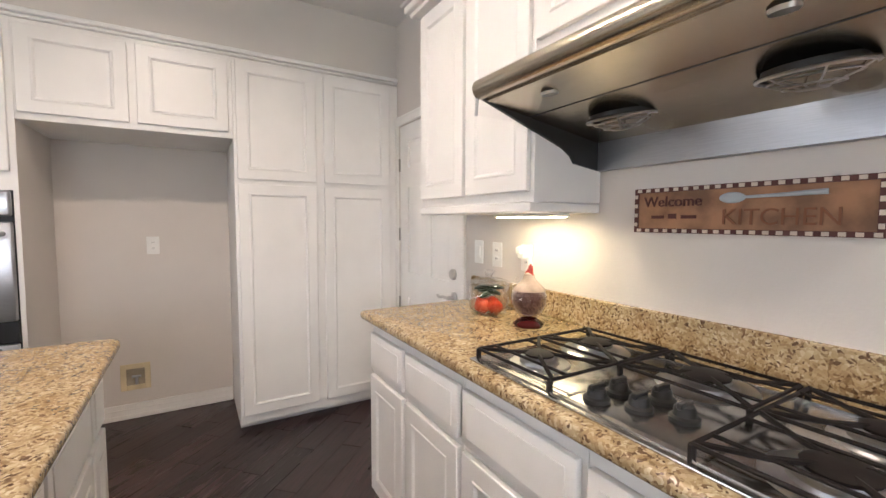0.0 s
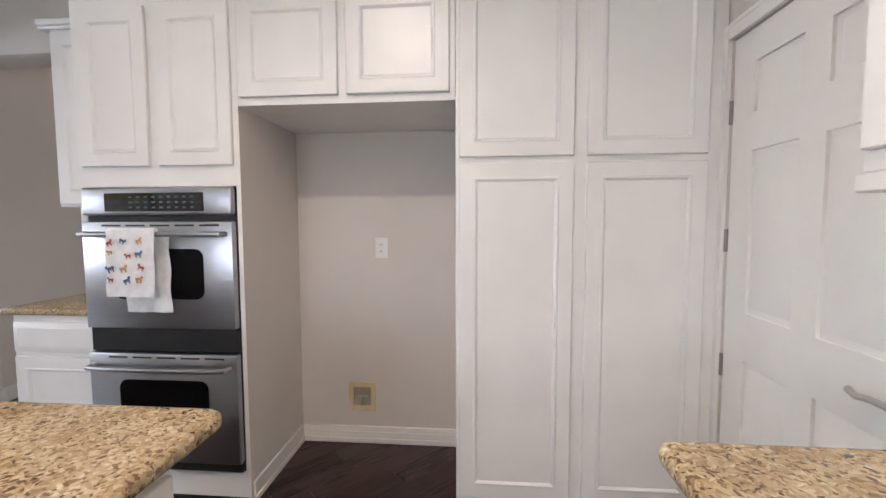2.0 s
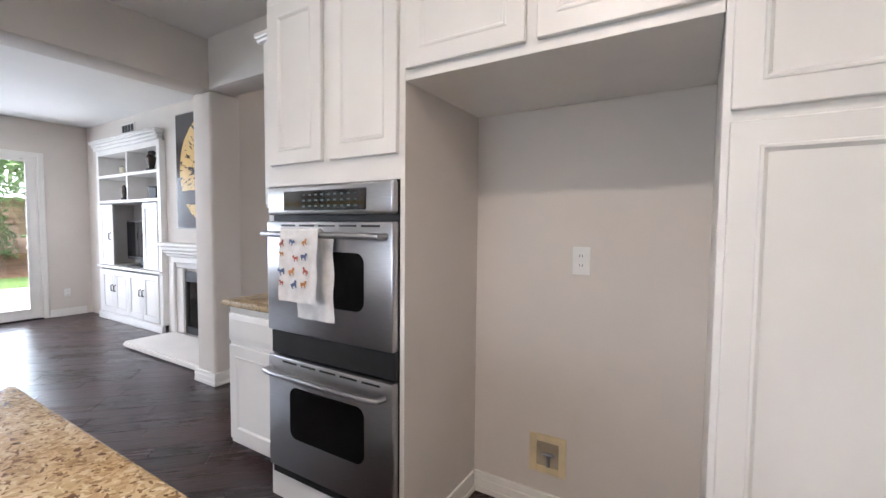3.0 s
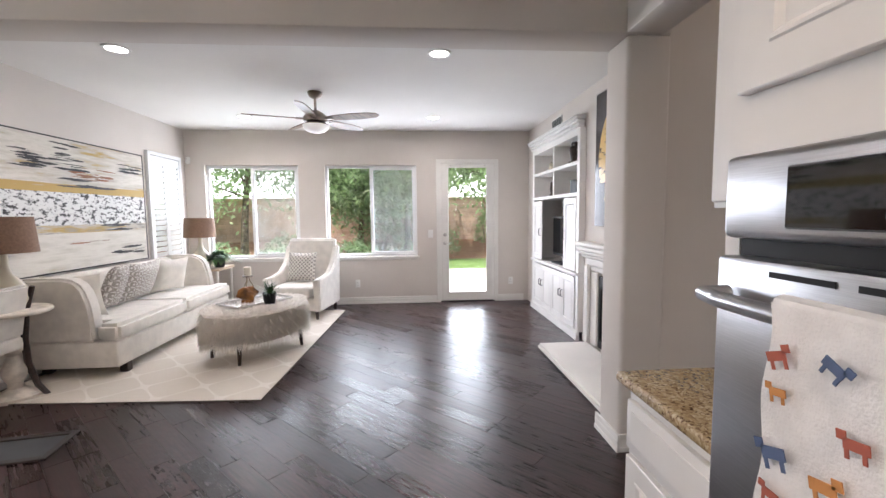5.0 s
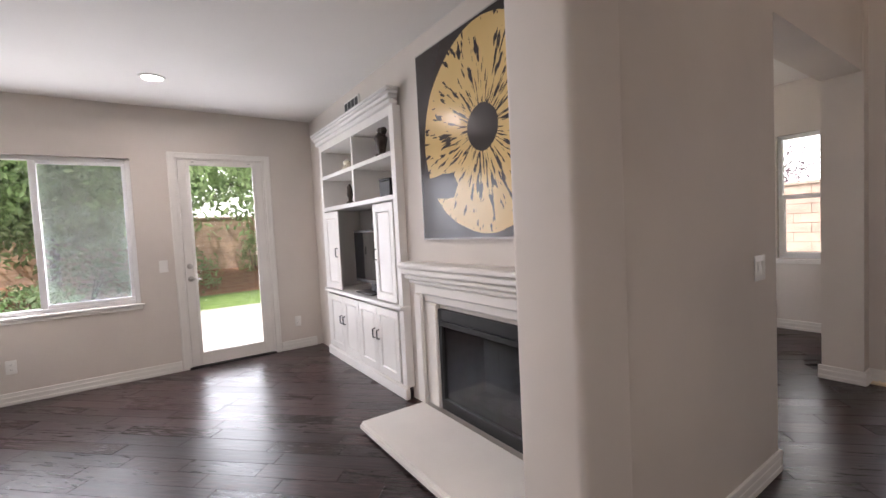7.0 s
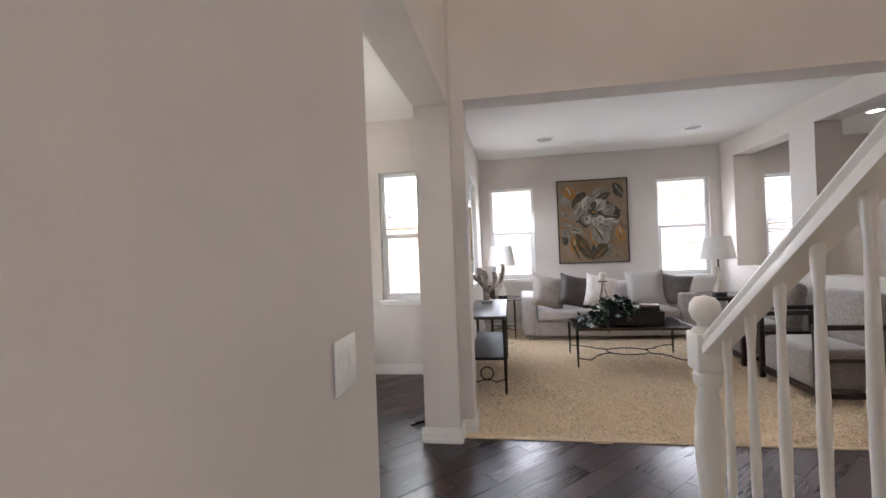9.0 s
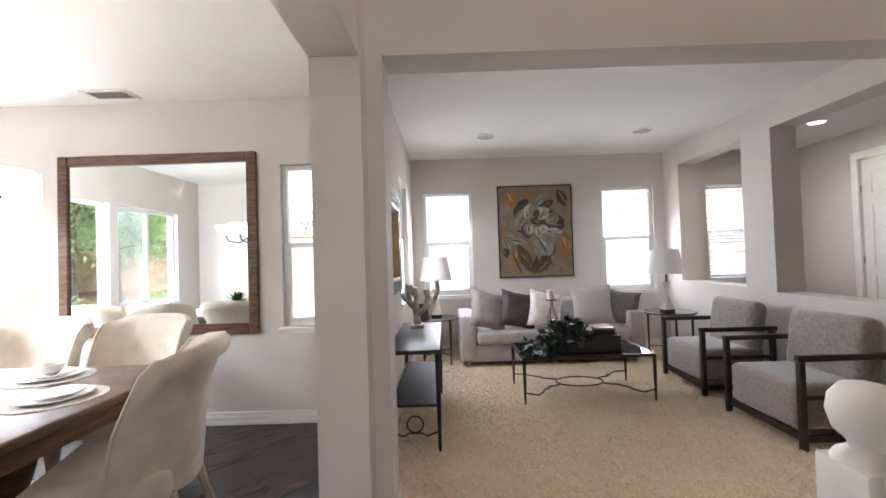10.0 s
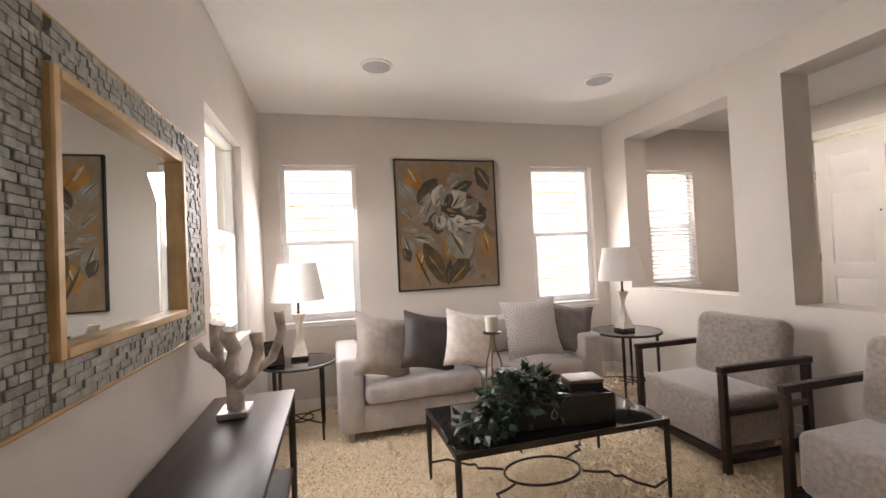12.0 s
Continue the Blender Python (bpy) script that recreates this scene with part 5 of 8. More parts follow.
# ---- ceiling fan ----
fan = thing("ceiling_fan", (-4.71, 1.22, FCEIL), -37, "brushed nickel ceiling fan with five walnut blades and light bowl", "ceiling fan")
M_FAN = mat("fan_nickel", (0.30, 0.26, 0.22), 0.3, 1.0, vary=0.1)
part("ceiling_mount", lathe([(0.075, 0), (0.078, -0.01), (0.06, -0.05), (0.022, -0.07)], 24), M_FAN, fan)
part("downrod", lathe([(0.014, -0.06), (0.014, -0.19)], 12), M_FAN, fan)
part("motor", lathe([(0.02, -0.18), (0.06, -0.20), (0.11, -0.235), (0.13, -0.27), (0.125, -0.30), (0.09, -0.315), (0.12, -0.325), (0.125, -0.335)], 32), M_FAN, fan)
part("light_bowl", lathe([(0.135, -0.336), (0.13, -0.365), (0.10, -0.395), (0.05, -0.412), (0, -0.418)], 32), glow_mat("frosted_bowl", (1.0, 0.93, 0.83), 0.25), fan, "frosted glass light bowl")
M_BLADE = mat("walnut_blade", (0.24, 0.15, 0.105), 0.4, vary=0.3, scale=6, stretch=(1, 10, 1))


def blade(a):
    bm = bmesh.new()
    outline = [(0.14, -0.045), (0.25, -0.062), (0.45, -0.075), (0.60, -0.07), (0.68, -0.045), (0.70, 0.0), (0.66, 0.035), (0.5, 0.055), (0.3, 0.052), (0.14, 0.035)]
    lo = [bm.verts.new((x, y, -0.004)) for x, y in outline]
    hi = [bm.verts.new((x, y, 0.004)) for x, y in outline]
    bm.faces.new(lo[::-1]), bm.faces.new(hi)
    for k in range(len(lo)):
        j = (k + 1) % len(lo)
        bm.faces.new((lo[k], lo[j], hi[j], hi[k]))
    return moved(bm, pose(0, 0, -0.275, 0, 0, a) @ pose(0, 0, 0, -13))


for k in range(5):
    bl = part("blade", blade(38 + 72 * k), M_BLADE, fan, "walnut fan blade")
    part("blade_arm", moved(box(0.10, 0.20, -0.02, 0.02, -0.285, -0.27, 0.004, 1), pose(0, 0, 0, 0, 0, 38 + 72 * k)), M_FAN, bl)

for x, y in ((-3.61, 0.0), (-3.59, 2.44), (-5.80, 0.09), (-5.80, 2.50)):
    recessed_light(x, y, FCEIL, watts=7)
area_lamp("daylight_west", (-6.80, -0.2, 1.44), (-4, -0.2, 1.0), 1.3, 1.3, 26, DAY)
area_lamp("daylight_west", (-6.80, 1.57, 1.44), (-4, 1.57, 1.0), 1.3, 1.3, 26, DAY)
area_lamp("daylight_west", (-6.80, 3.06, 1.15), (-4, 3.06, 0.8), 0.6, 1.9, 21, DAY)

# ---- rug and seating of the family room ----
rug = thing("area_rug", (-4.827, 0.089, 0), -3.2, "ivory area rug with a woven ogee lattice", "rug")
part("weave", box(-1.48, 1.48, -1.08, 1.05, 0.001, 0.010, 0.004, 1), M_RUG, rug)
part("binding", boxes((-1.49, 1.49, -1.09, -1.08, 0.001, 0.009), (-1.49, 1.49, 1.05, 1.06, 0.001, 0.009), (-1.49, -1.48, -1.08, 1.05, 0.001, 0.009), (1.48, 1.49, -1.08, 1.05, 0.001, 0.009)), mat("dark_binding", (0.10, 0.085, 0.07), 0.9), rug, "dark bound edge")

sofa = thing("white_sofa", (-4.95, -0.70, 0.01), 0, "white linen two-cushion sofa with sloped arms and dark feet", "sofa")
HW = 1.03
part("base", box(-HW - 0.065, HW + 0.065, -0.36, 0.38, 0.085, 0.31, 0.018, 3), M_LINEN, sofa)
for s in (-1, 1):
    prof = [(-0.37, 0.311), (0.20, 0.311), (0.20, 0.45), (0.18, 0.63), (0.135, 0.77), (0.075, 0.835), (-0.01, 0.862), (-0.13, 0.865), (-0.37, 0.86)]
    bm = extrude(prof, s * HW - 0.07, s * HW + 0.07)
    bmesh.ops.bevel(bm, geom=list(bm.edges), offset=0.025, segments=3, affect="EDGES", clamp_overlap=True)
    part("arm", bm, M_LINEN, sofa)
bm = extrude([(-0.38, 0.30), (-0.18, 0.30), (-0.24, 0.80), (-0.28, 0.845), (-0.37, 0.84)], -HW + 0.072, HW - 0.072)
bmesh.ops.bevel(bm, geom=list(bm.edges), offset=0.02, segments=3, affect="EDGES", clamp_overlap=True)
part("backrest", bm, M_LINEN, sofa)
for x0, x1 in ((-HW + 0.075, -0.004), (0.004, HW - 0.075)):
    wing = -HW - 0.07 if x0 < -0.5 else HW + 0.07
    pts = [(x0, -0.20), (x1, -0.20), (x1, 0.405), (wing, 0.405), (wing, 0.215), (x0, 0.215)] if wing < 0 else [(x0, -0.20), (x1, -0.20), (x1, 0.215), (wing, 0.215), (wing, 0.405), (x0, 0.405)]
    c = bmesh.new()
    lo, hi = [c.verts.new((px, py, 0.312)) for px, py in pts], [c.verts.new((px, py, 0.465)) for px, py in pts]
    c.faces.new(lo[::-1]), c.faces.new(hi)
    for k in range(6):
        c.faces.new((lo[k], lo[(k + 1) % 6], hi[(k + 1) % 6], hi[k]))
    bmesh.ops.recalc_face_normals(c, faces=c.faces)
    bmesh.ops.bevel(c, geom=list(c.edges), offset=0.032, segments=4, affect="EDGES", clamp_overlap=True)
    part("seat_cushion", c, M_LINEN, sofa)
for x in (-0.93, 0.93):
    for y in (-0.32, 0.33):
        part("foot", box(x - 0.035, x + 0.035, y - 0.035, y + 0.035, 0.0, 0.086, 0.005, 1), M_DARKWOOD, sofa, "dark wooden block foot")
Y0 = -0.70
pillow((-4.03, Y0 - 0.06, 0.69), 0.42, 0.42, 0.15, -18, -72, M_LINEN, "plain white square throw pillow", seed=1)
pillow((-4.46, Y0 - 0.02, 0.71), 0.46, 0.46, 0.16, -20, 20, M_OGEE, "grey and white patterned square throw pillow", seed=2)
pillow((-4.92, Y0 - 0.06, 0.70), 0.62, 0.44, 0.16, -20, 6, M_OGEE, "wide grey and white patterned throw pillow", seed=3)
pillow((-5.45, Y0 - 0.05, 0.68), 0.44, 0.42, 0.16, -16, -25, M_LINEN, "plain white throw pillow leaning on the arm", seed=4)

arm = thing("white_armchair", (-6.10, 0.67, 0.0), 80, "white linen armchair with sloping arms and dark feet", "armchair")
part("base", box(-0.34, 0.34, -0.36, 0.36, 0.12, 0.30, 0.02, 3), M_LINEN, arm)
part("seat_cushion", soft_box(-0.27, 0.27, -0.42, 0.22, 0.302, 0.45, 0.045), M_LINEN, arm)
bm = extrude([(0.18, 0.30), (0.36, 0.28), (0.44, 1.02), (0.40, 1.05), (0.34, 1.03)], -0.35, 0.35)
bmesh.ops.bevel(bm, geom=list(bm.edges), offset=0.022, segments=3, affect="EDGES", clamp_overlap=True)
part("backrest", bm, M_LINEN, arm)
for s in (-1, 1):
    prof = [(-0.38, 0.12), (0.36, 0.12), (0.42, 0.95), (0.33, 0.93), (0.22, 0.72), (0.05, 0.60), (-0.18, 0.555), (-0.40, 0.55)]
    bm = extrude(prof, s * 0.35 - 0.045, s * 0.35 + 0.045)
    bmesh.ops.bevel(bm, geom=list(bm.edges), offset=0.018, segments=3, affect="EDGES", clamp_overlap=True)
    part("arm", bm, M_LINEN, arm)
for x in (-0.33, 0.33):
    for y in (-0.33, 0.33):
        part("foot", tube([(x, y, 0.125), (x, y, 0.0)], 0.028, 8, taper=[1, 0.7]), M_DARKWOOD, arm, "dark tapered foot")
pillow((-6.15, 0.65, 0.665), 0.42, 0.42, 0.15, -14, 80, M_DOTS, "white square pillow with small grey dots", seed=5)

# ---- fur ottoman ----
ott = thing("fur_ottoman", (-4.46, 0.63, 0.01), 145, "oval ottoman covered in long white faux fur, dark legs", "ottoman")
OA, OB, OZ0, OZ1 = 0.53, 0.385, 0.18, 0.49


def oval_ring(f, z, n=48):
    return [(OA * f * math.cos(2 * math.pi * k / n), OB * f * math.sin(2 * math.pi * k / n), z) for k in range(n)]


bm = bmesh.new()
levels = [(0.86, OZ0), (0.97, OZ0 + 0.03), (1.0, OZ0 + 0.12), (0.98, OZ1 - 0.04), (0.90, OZ1 - 0.01), (0.5, OZ1 + 0.004)]
rings = [[bm.verts.new(p) for p in oval_ring(f, z)] for f, z in levels]
for a, b in zip(rings, rings[1:]):
    for k in range(48):
        bm.faces.new((a[k], a[(k + 1) % 48], b[(k + 1) % 48], b[k]))
bm.faces.new(rings[0][::-1]), bm.faces.new(rings[-1])
M_FUR = mat("white_fur", (0.92, 0.89, 0.85), 0.9, vary=0.07, scale=14, sheen=0.5)
nt = M_FUR.node_tree
tl, mx = nt.nodes.new("ShaderNodeBsdfTranslucent"), nt.nodes.new("ShaderNodeMixShader")
tl.inputs["Color"].default_value, mx.inputs[0].default_value = (0.92, 0.88, 0.82, 1), 0.5
nt.links.new(nt.nodes["Principled BSDF"].outputs[0], mx.inputs[1]), nt.links.new(tl.outputs[0], mx.inputs[2])
nt.links.new(mx.outputs[0], nt.nodes["Material Output"].inputs["Surface"])
part("upholstery", bm, mat("fur_hide", (0.86, 0.82, 0.77), 0.95, vary=0.06, scale=20), ott)
rng = random.Random(11)
bm = bmesh.new()
for k in range(15000):
    a, q = rng.uniform(0, 2 * math.pi), rng.random()
    if q < 0.62:
        z, f = rng.uniform(OZ0 + 0.01, OZ1 - 0.02), 0.985
        out = Vector((math.cos(a) / OA, math.sin(a) / OB, 0)).normalized()
        p = Vector((OA * f * math.cos(a), OB * f * math.sin(a), z))
        d = (out * rng.uniform(0.3, 0.75) + Vector((rng.uniform(-.45, .45), rng.uniform(-.45, .45), -1.0))).normalized()
    else:
        f = math.sqrt(rng.random()) * 0.97
        p = Vector((OA * f * math.cos(a), OB * f * math.sin(a), OZ1 - 0.012 * (f > 0.85)))
        d = Vector((rng.uniform(-1, 1), rng.uniform(-1, 1), rng.uniform(0.2, 0.7)))
        d = (d.normalized() + Vector((math.cos(a), math.sin(a), 0)) * 0.6 * f).normalized()
    L_ = rng.uniform(0.045, 0.095) if q < 0.62 else rng.uniform(0.03, 0.055)
    s = d.orthogonal().normalized() * rng.uniform(0.004, 0.008)
    e = p + d * L_ * 0.55 + Vector((0, 0, 0.006))
    tip = p + d * L_ + Vector((rng.uniform(-.012, .012), rng.uniform(-.012, .012), -0.006))
    if tip.z < 0.10:
        continue
    v = [bm.verts.new(x) for x in (p - s, p + s, e + s * 0.7, e - s * 0.7, tip)]
    bm.faces.new((v[0], v[1], v[2], v[3])), bm.faces.new((v[3], v[2], v[4]))
tagged(part("fur", bm, M_FUR, ott, "long shaggy white fur", smooth=0), kind="stuff")
for a in (50, 130, 230, 310):
    x, y = OA * 1.0 * math.cos(radians(a)), OB * 0.70 * math.sin(radians(a))
    part("leg", tube([(x, y, 0.20), (x * 1.05, y * 1.05, 0.0)], 0.026, 10, taper=[1, 0.6]), M_DARKWOOD, ott, "dark tapered leg")

tray = thing("mirror_tray", (-4.46, 0.62, 0.505), 145, "rectangular mirrored tray with low rim, on the ottoman", "tray")
part("tray_base", box(-0.30, 0.30, -0.17, 0.17, 0.0, 0.012), mat("tray_mirror", (0.75, 0.77, 0.77), 0.05, 1.0), tray)
part("rim", boxes((-0.31, 0.31, -0.18, -0.17, 0, 0.035), (-0.31, 0.31, 0.17, 0.18, 0, 0.035), (-0.31, -0.30, -0.17, 0.17, 0, 0.035), (0.30, 0.31, -0.17, 0.17, 0, 0.035), bev=0.002), M_NICKEL, tray, "silver rim")


def frond_plant(name, loc, label, pot_r, pot_h, n, length, seed, leaf=M_LEAF, pot=M_BLACK, droop=0.9, width=0.012):
    t = thing(name, loc, 0, label, "plant")
    part("pot", lathe([(pot_r * 0.75, 0), (pot_r, pot_h), (pot_r * 0.93, pot_h), (pot_r * 0.9, pot_h * 0.85), (0, pot_h * 0.85)], 20), pot, t)
    r = random.Random(seed)
    bm = bmesh.new()
    for k in range(n):
        a, e, L_ = r.uniform(0, 6.28), r.uniform(0.25, 1.35), length * r.uniform(0.6, 1.1)
        d = Vector((math.cos(a) * math.cos(e), math.sin(a) * math.cos(e), math.sin(e)))
        p = Vector((r.uniform(-.4, .4) * pot_r, r.uniform(-.4, .4) * pot_r, pot_h * 0.86))
        side = d.cross(Vector((0, 0, 1))).normalized()
        prev = None
        for j in range(6):
            f = j / 5
            c = p + d * L_ * f + Vector((0, 0, -droop * L_ * 0.6 * f * f))
            wd = width * (0.4 + 1.6 * f * (1 - f) * 2) * (1 - f * 0.8)
            cur = (bm.verts.new(c - side * wd), bm.verts.new(c + side * wd))
            if prev:
                bm.faces.new((prev[0], prev[1], cur[1], cur[0]))
            prev = cur
    tagged(part("leaves", bm, leaf, t, smooth=0), kind="stuff")
    return t


frond_plant("potted_grass", (-4.36, 0.79, 0.517), "small spiky green plant in a black pot on the tray", 0.065, 0.11, 70, 0.22, 3, droop=0.55, width=0.006)
amb = new("amber_ornament", mesh_of("amber_ornament", merge(lump(0.09, 0.75, 5, pose(0, 0, 0.09) @ Matrix.Diagonal((1.2, 0.45, 1, 1)), 0.5), boxes((-0.05, 0.05, -0.03, 0.03, 0, 0.03))), mat("amber_wood", (0.26, 0.11, 0.03), 0.35, vary=0.4, scale=12)))
amb.matrix_basis = pose(-4.44, 0.55, 0.517, 0, 0, 75)
tagged(amb, "carved amber-brown leaf ornament on the mirrored tray", "ornament")


def candle_stand(loc, label, h, tall=True):
    t = thing("candle_holder", loc, 0, label, "candle holder")
    bm = bmesh.new()
    for k in range(3):
        a = k * 2.094
        c, s = math.cos(a), math.sin(a)
        tube([(0.055 * c, 0.055 * s, 0.0), (0.06 * c, 0.06 * s, h * 0.35), (0.05 * c, 0.05 * s, h * 0.6), (0.02 * c, 0.02 * s, h * 0.8), (0.01 * c, 0.01 * s, h)], 0.005, 6, bm)
    part("stand", bm, mat("antique_brass", (0.22, 0.17, 0.11), 0.35, 0.9), t)
    part("dish", moved(lathe([(0.0, 0), (0.05, 0.0), (0.055, 0.008), (0.05, 0.012), (0, 0.012)], 20), Matrix.Translation((0, 0, h))), M_BRONZE, t)
    part("candle", moved(lathe([(0.036, 0.0), (0.037, 0.085), (0.03, 0.09), (0, 0.086)], 20), Matrix.Translation((0, 0, h + 0.013))), mat("ivory_wax", (0.80, 0.74, 0.62), 0.5, vary=0.03), t, "ivory pillar candle")
    return t


candle_stand((-4.70, 0.46, 0.492), "brass candle holder with an ivory candle on the ottoman", 0.25)

# ---- corner table with lamp and plant; second lamp table beyond the sofa end ----


def side_table(loc, w, h, label):
    t = thing("lamp_table", loc, 0, label, "side table")
    M_TOP = M_PALEWOOD
    part("tabletop", box(-w / 2, w / 2, -w / 2, w / 2, h - 0.035, h, 0.008, 2), M_TOP, t)
    for x in (-w / 2 + 0.04, w / 2 - 0.04):
        for y in (-w / 2 + 0.04, w / 2 - 0.04):
            part("leg", tube([(x, y, h - 0.036), (x, y, 0)], 0.022, 8, taper=[1, 0.7]), M_TRIM, t)
    return t


M_PALEWOOD = mat("pale_wood", (0.55, 0.42, 0.30), 0.45, vary=0.15, scale=7)

M_LAMPTOP = mat("chalk_paint", (0.66, 0.60, 0.52), 0.6, vary=0.12, scale=14)


def gourd_lamp(loc, label):
    t = thing("table_lamp", loc, 0, label, "table lamp")
    part("lamp_base", lathe([(0.07, 0), (0.11, 0.02), (0.135, 0.08), (0.125, 0.15), (0.085, 0.215), (0.043, 0.27), (0.027, 0.34), (0.024, 0.42), (0.014, 0.45)], 28), M_CERAMIC, t, "cream ceramic gourd base")
    part("shade", lathe([(0.205, 0.43), (0.185, 0.70), (0.182, 0.70), (0.202, 0.43)], 32), M_SHADE_BROWN, t, "brown drum shade")
    return t


side_table((-6.36, -0.72, 0), 0.52, 0.66, "small pale wood lamp table in the window corner")
gourd_lamp((-6.30, -0.78, 0.66), "cream gourd table lamp with brown drum shade")
frond_plant("potted_fern", (-6.33, -0.55, 0.66), "bushy green fern in a dark pot on the lamp table", 0.085, 0.13, 240, 0.30, 8, droop=0.9, width=0.026)
tt = thing("pedestal_table", (-3.53, -0.86, 0), 0, "round pale table on a turned pedestal at the sofa end", "side table")
part("tabletop", lathe([(0.0, 0.655), (0.24, 0.655), (0.255, 0.668), (0.255, 0.68), (0.245, 0.69), (0, 0.69)], 32), M_LAMPTOP, tt)
part("pedestal", lathe([(0.16, 0.0), (0.165, 0.03), (0.10, 0.05), (0.05, 0.08), (0.045, 0.12), (0.075, 0.17), (0.085, 0.22), (0.05, 0.29), (0.035, 0.33), (0.065, 0.37), (0.07, 0.42), (0.04, 0.50), (0.035, 0.56), (0.07, 0.61), (0.11, 0.654)], 24), M_LAMPTOP, tt, "turned white pedestal")
gourd_lamp((-3.53, -0.86, 0.691), "cream gourd table lamp with brown drum shade")

# wide abstract painting on the south wall


def streak_mat(name, stops, zscale, seed, xscale=1.2):
    m = bpy.data.materials.new(name)
    m.use_nodes = True
    nt = m.node_tree
    b = nt.nodes["Principled BSDF"]
    b.inputs["Roughness"].default_value = 0.6
    co = nt.nodes.new("ShaderNodeTexCoord")
    mp = nt.nodes.new("ShaderNodeMapping")
    mp.inputs["Scale"].default_value, mp.inputs["Location"].default_value = (xscale, 1, zscale), (seed, 0, seed)
    nt.links.new(co.outputs["Object"], mp.inputs["Vector"])
    n = nt.nodes.new("ShaderNodeTexNoise")
    n.inputs["Scale"].default_value, n.inputs["Detail"].default_value, n.inputs["Roughness"].default_value = 2.0, 9, 0.65
    nt.links.new(mp.outputs["Vector"], n.inputs["Vector"])
    ramp = nt.nodes.new("ShaderNodeValToRGB")
    cr = ramp.color_ramp
    cr.elements[0].position, cr.elements[0].color = stops[0][0], (*stops[0][1], 1)
    cr.elements[1].position, cr.elements[1].color = stops[-1][0], (*stops[-1][1], 1)
    for p_, c in stops[1:-1]:
        cr.elements.new(p_).color = (*c, 1)
    nt.links.new(n.outputs["Fac"], ramp.inputs["Fac"])
    nt.links.new(ramp.outputs["Color"], b.inputs["Base Color"])
    bp = nt.nodes.new("ShaderNodeBump")
    bp.inputs["Strength"].default_value, bp.inputs["Distance"].default_value = 0.4, 0.005
    nt.links.new(n.outputs["Fac"], bp.inputs["Height"])
    nt.links.new(bp.outputs["Normal"], b.inputs["Normal"])
    return m


pt = thing("abstract_painting", (-4.60, -1.128, 1.50), 180, "wide abstract painting in cream, black, ochre and rust bands", "painting")
PW, PH = 1.05, 0.635
part("frame", boxes((-PW, PW, -0.035, 0, -PH, -PH + 0.012), (-PW, PW, -0.035, 0, PH - 0.012, PH), (-PW, -PW + 0.012, -0.035, 0, -PH + 0.012, PH - 0.012), (PW - 0.012, PW, -0.035, 0, -PH + 0.012, PH - 0.012)), M_BLACK, pt, "thin black frame")
CREAM, BLK, OCH, RUST, GREY = (0.52, 0.48, 0.41), (0.025, 0.025, 0.025), (0.45, 0.30, 0.07), (0.28, 0.09, 0.03), (0.30, 0.29, 0.26)
PALE = (0.66, 0.62, 0.55)
bands = ((-0.623, -0.27, streak_mat("cream_wash", [(0.30, OCH), (0.38, CREAM), (0.50, PALE), (0.64, CREAM), (0.70, GREY)], 4, 2.0, 0.5)),
         (-0.27, -0.19, streak_mat("ochre_line", [(0.36, GREY), (0.44, OCH), (0.54, CREAM), (0.66, BLK)], 7, 5.0, 0.8)),
         (-0.19, 0.12, streak_mat("black_flecks", [(0.43, BLK), (0.49, (0.70, 0.70, 0.68)), (0.63, (0.70, 0.70, 0.68)), (0.68, BLK)], 13, 9.0, 7)),
         (0.12, 0.20, streak_mat("ochre_band", [(0.34, BLK), (0.41, OCH), (0.60, OCH), (0.68, CREAM)], 6, 3.0, 0.6)),
         (0.20, 0.623, streak_mat("cream_gold_wash", [(0.30, GREY), (0.38, OCH), (0.46, CREAM), (0.54, PALE), (0.62, CREAM), (0.70, RUST)], 4, 7.0, 0.5)))
for z0, z1, m in bands:
    part("canvas", box(-PW + 0.012, PW - 0.012, -0.03, -0.004, z0, z1), m, pt)
M_CHAR = streak_mat("charcoal_smear", [(0.36, GREY), (0.44, BLK), (0.60, BLK), (0.66, GREY)], 9, 1.0, 1.0)
M_RUSTY = streak_mat("rust_smear", [(0.38, CREAM), (0.45, RUST), (0.56, (0.20, 0.10, 0.05)), (0.64, CREAM)], 10, 4.0, 0.8)
rng = random.Random(41)


def smear(x, z, w, h, y):
    """A dry brush stroke: ragged blade-shaped patch of paint lying on the canvas."""
    n, up, lo = 14, [], []
    for k in range(n + 1):
        u = k / n
        e = h * math.sin(math.pi * u) ** 0.5
        up.append((x + w * (u - 0.5), z + e * rng.uniform(0.25, 0.6)))
        lo.append((x + w * (u - 0.5) + rng.uniform(-0.02, 0.02), z - e * rng.uniform(0.25, 0.6)))
    loop = up + lo[::-1][1:-1]
    bm = bmesh.new()
    a, b = [bm.verts.new((px, y - 0.0015, pz)) for px, pz in loop], [bm.verts.new((px, y, pz)) for px, pz in loop]
    bm.faces.new(a), bm.faces.new(b[::-1])
    for k in range(len(a)):
        bm.faces.new((a[k], b[k], b[(k + 1) % len(a)], a[(k + 1) % len(a)]))
    bmesh.ops.triangulate(bm, faces=[f for f in bm.faces if len(f.verts) > 4])
    bmesh.ops.recalc_face_normals(bm, faces=bm.faces)
    return bm


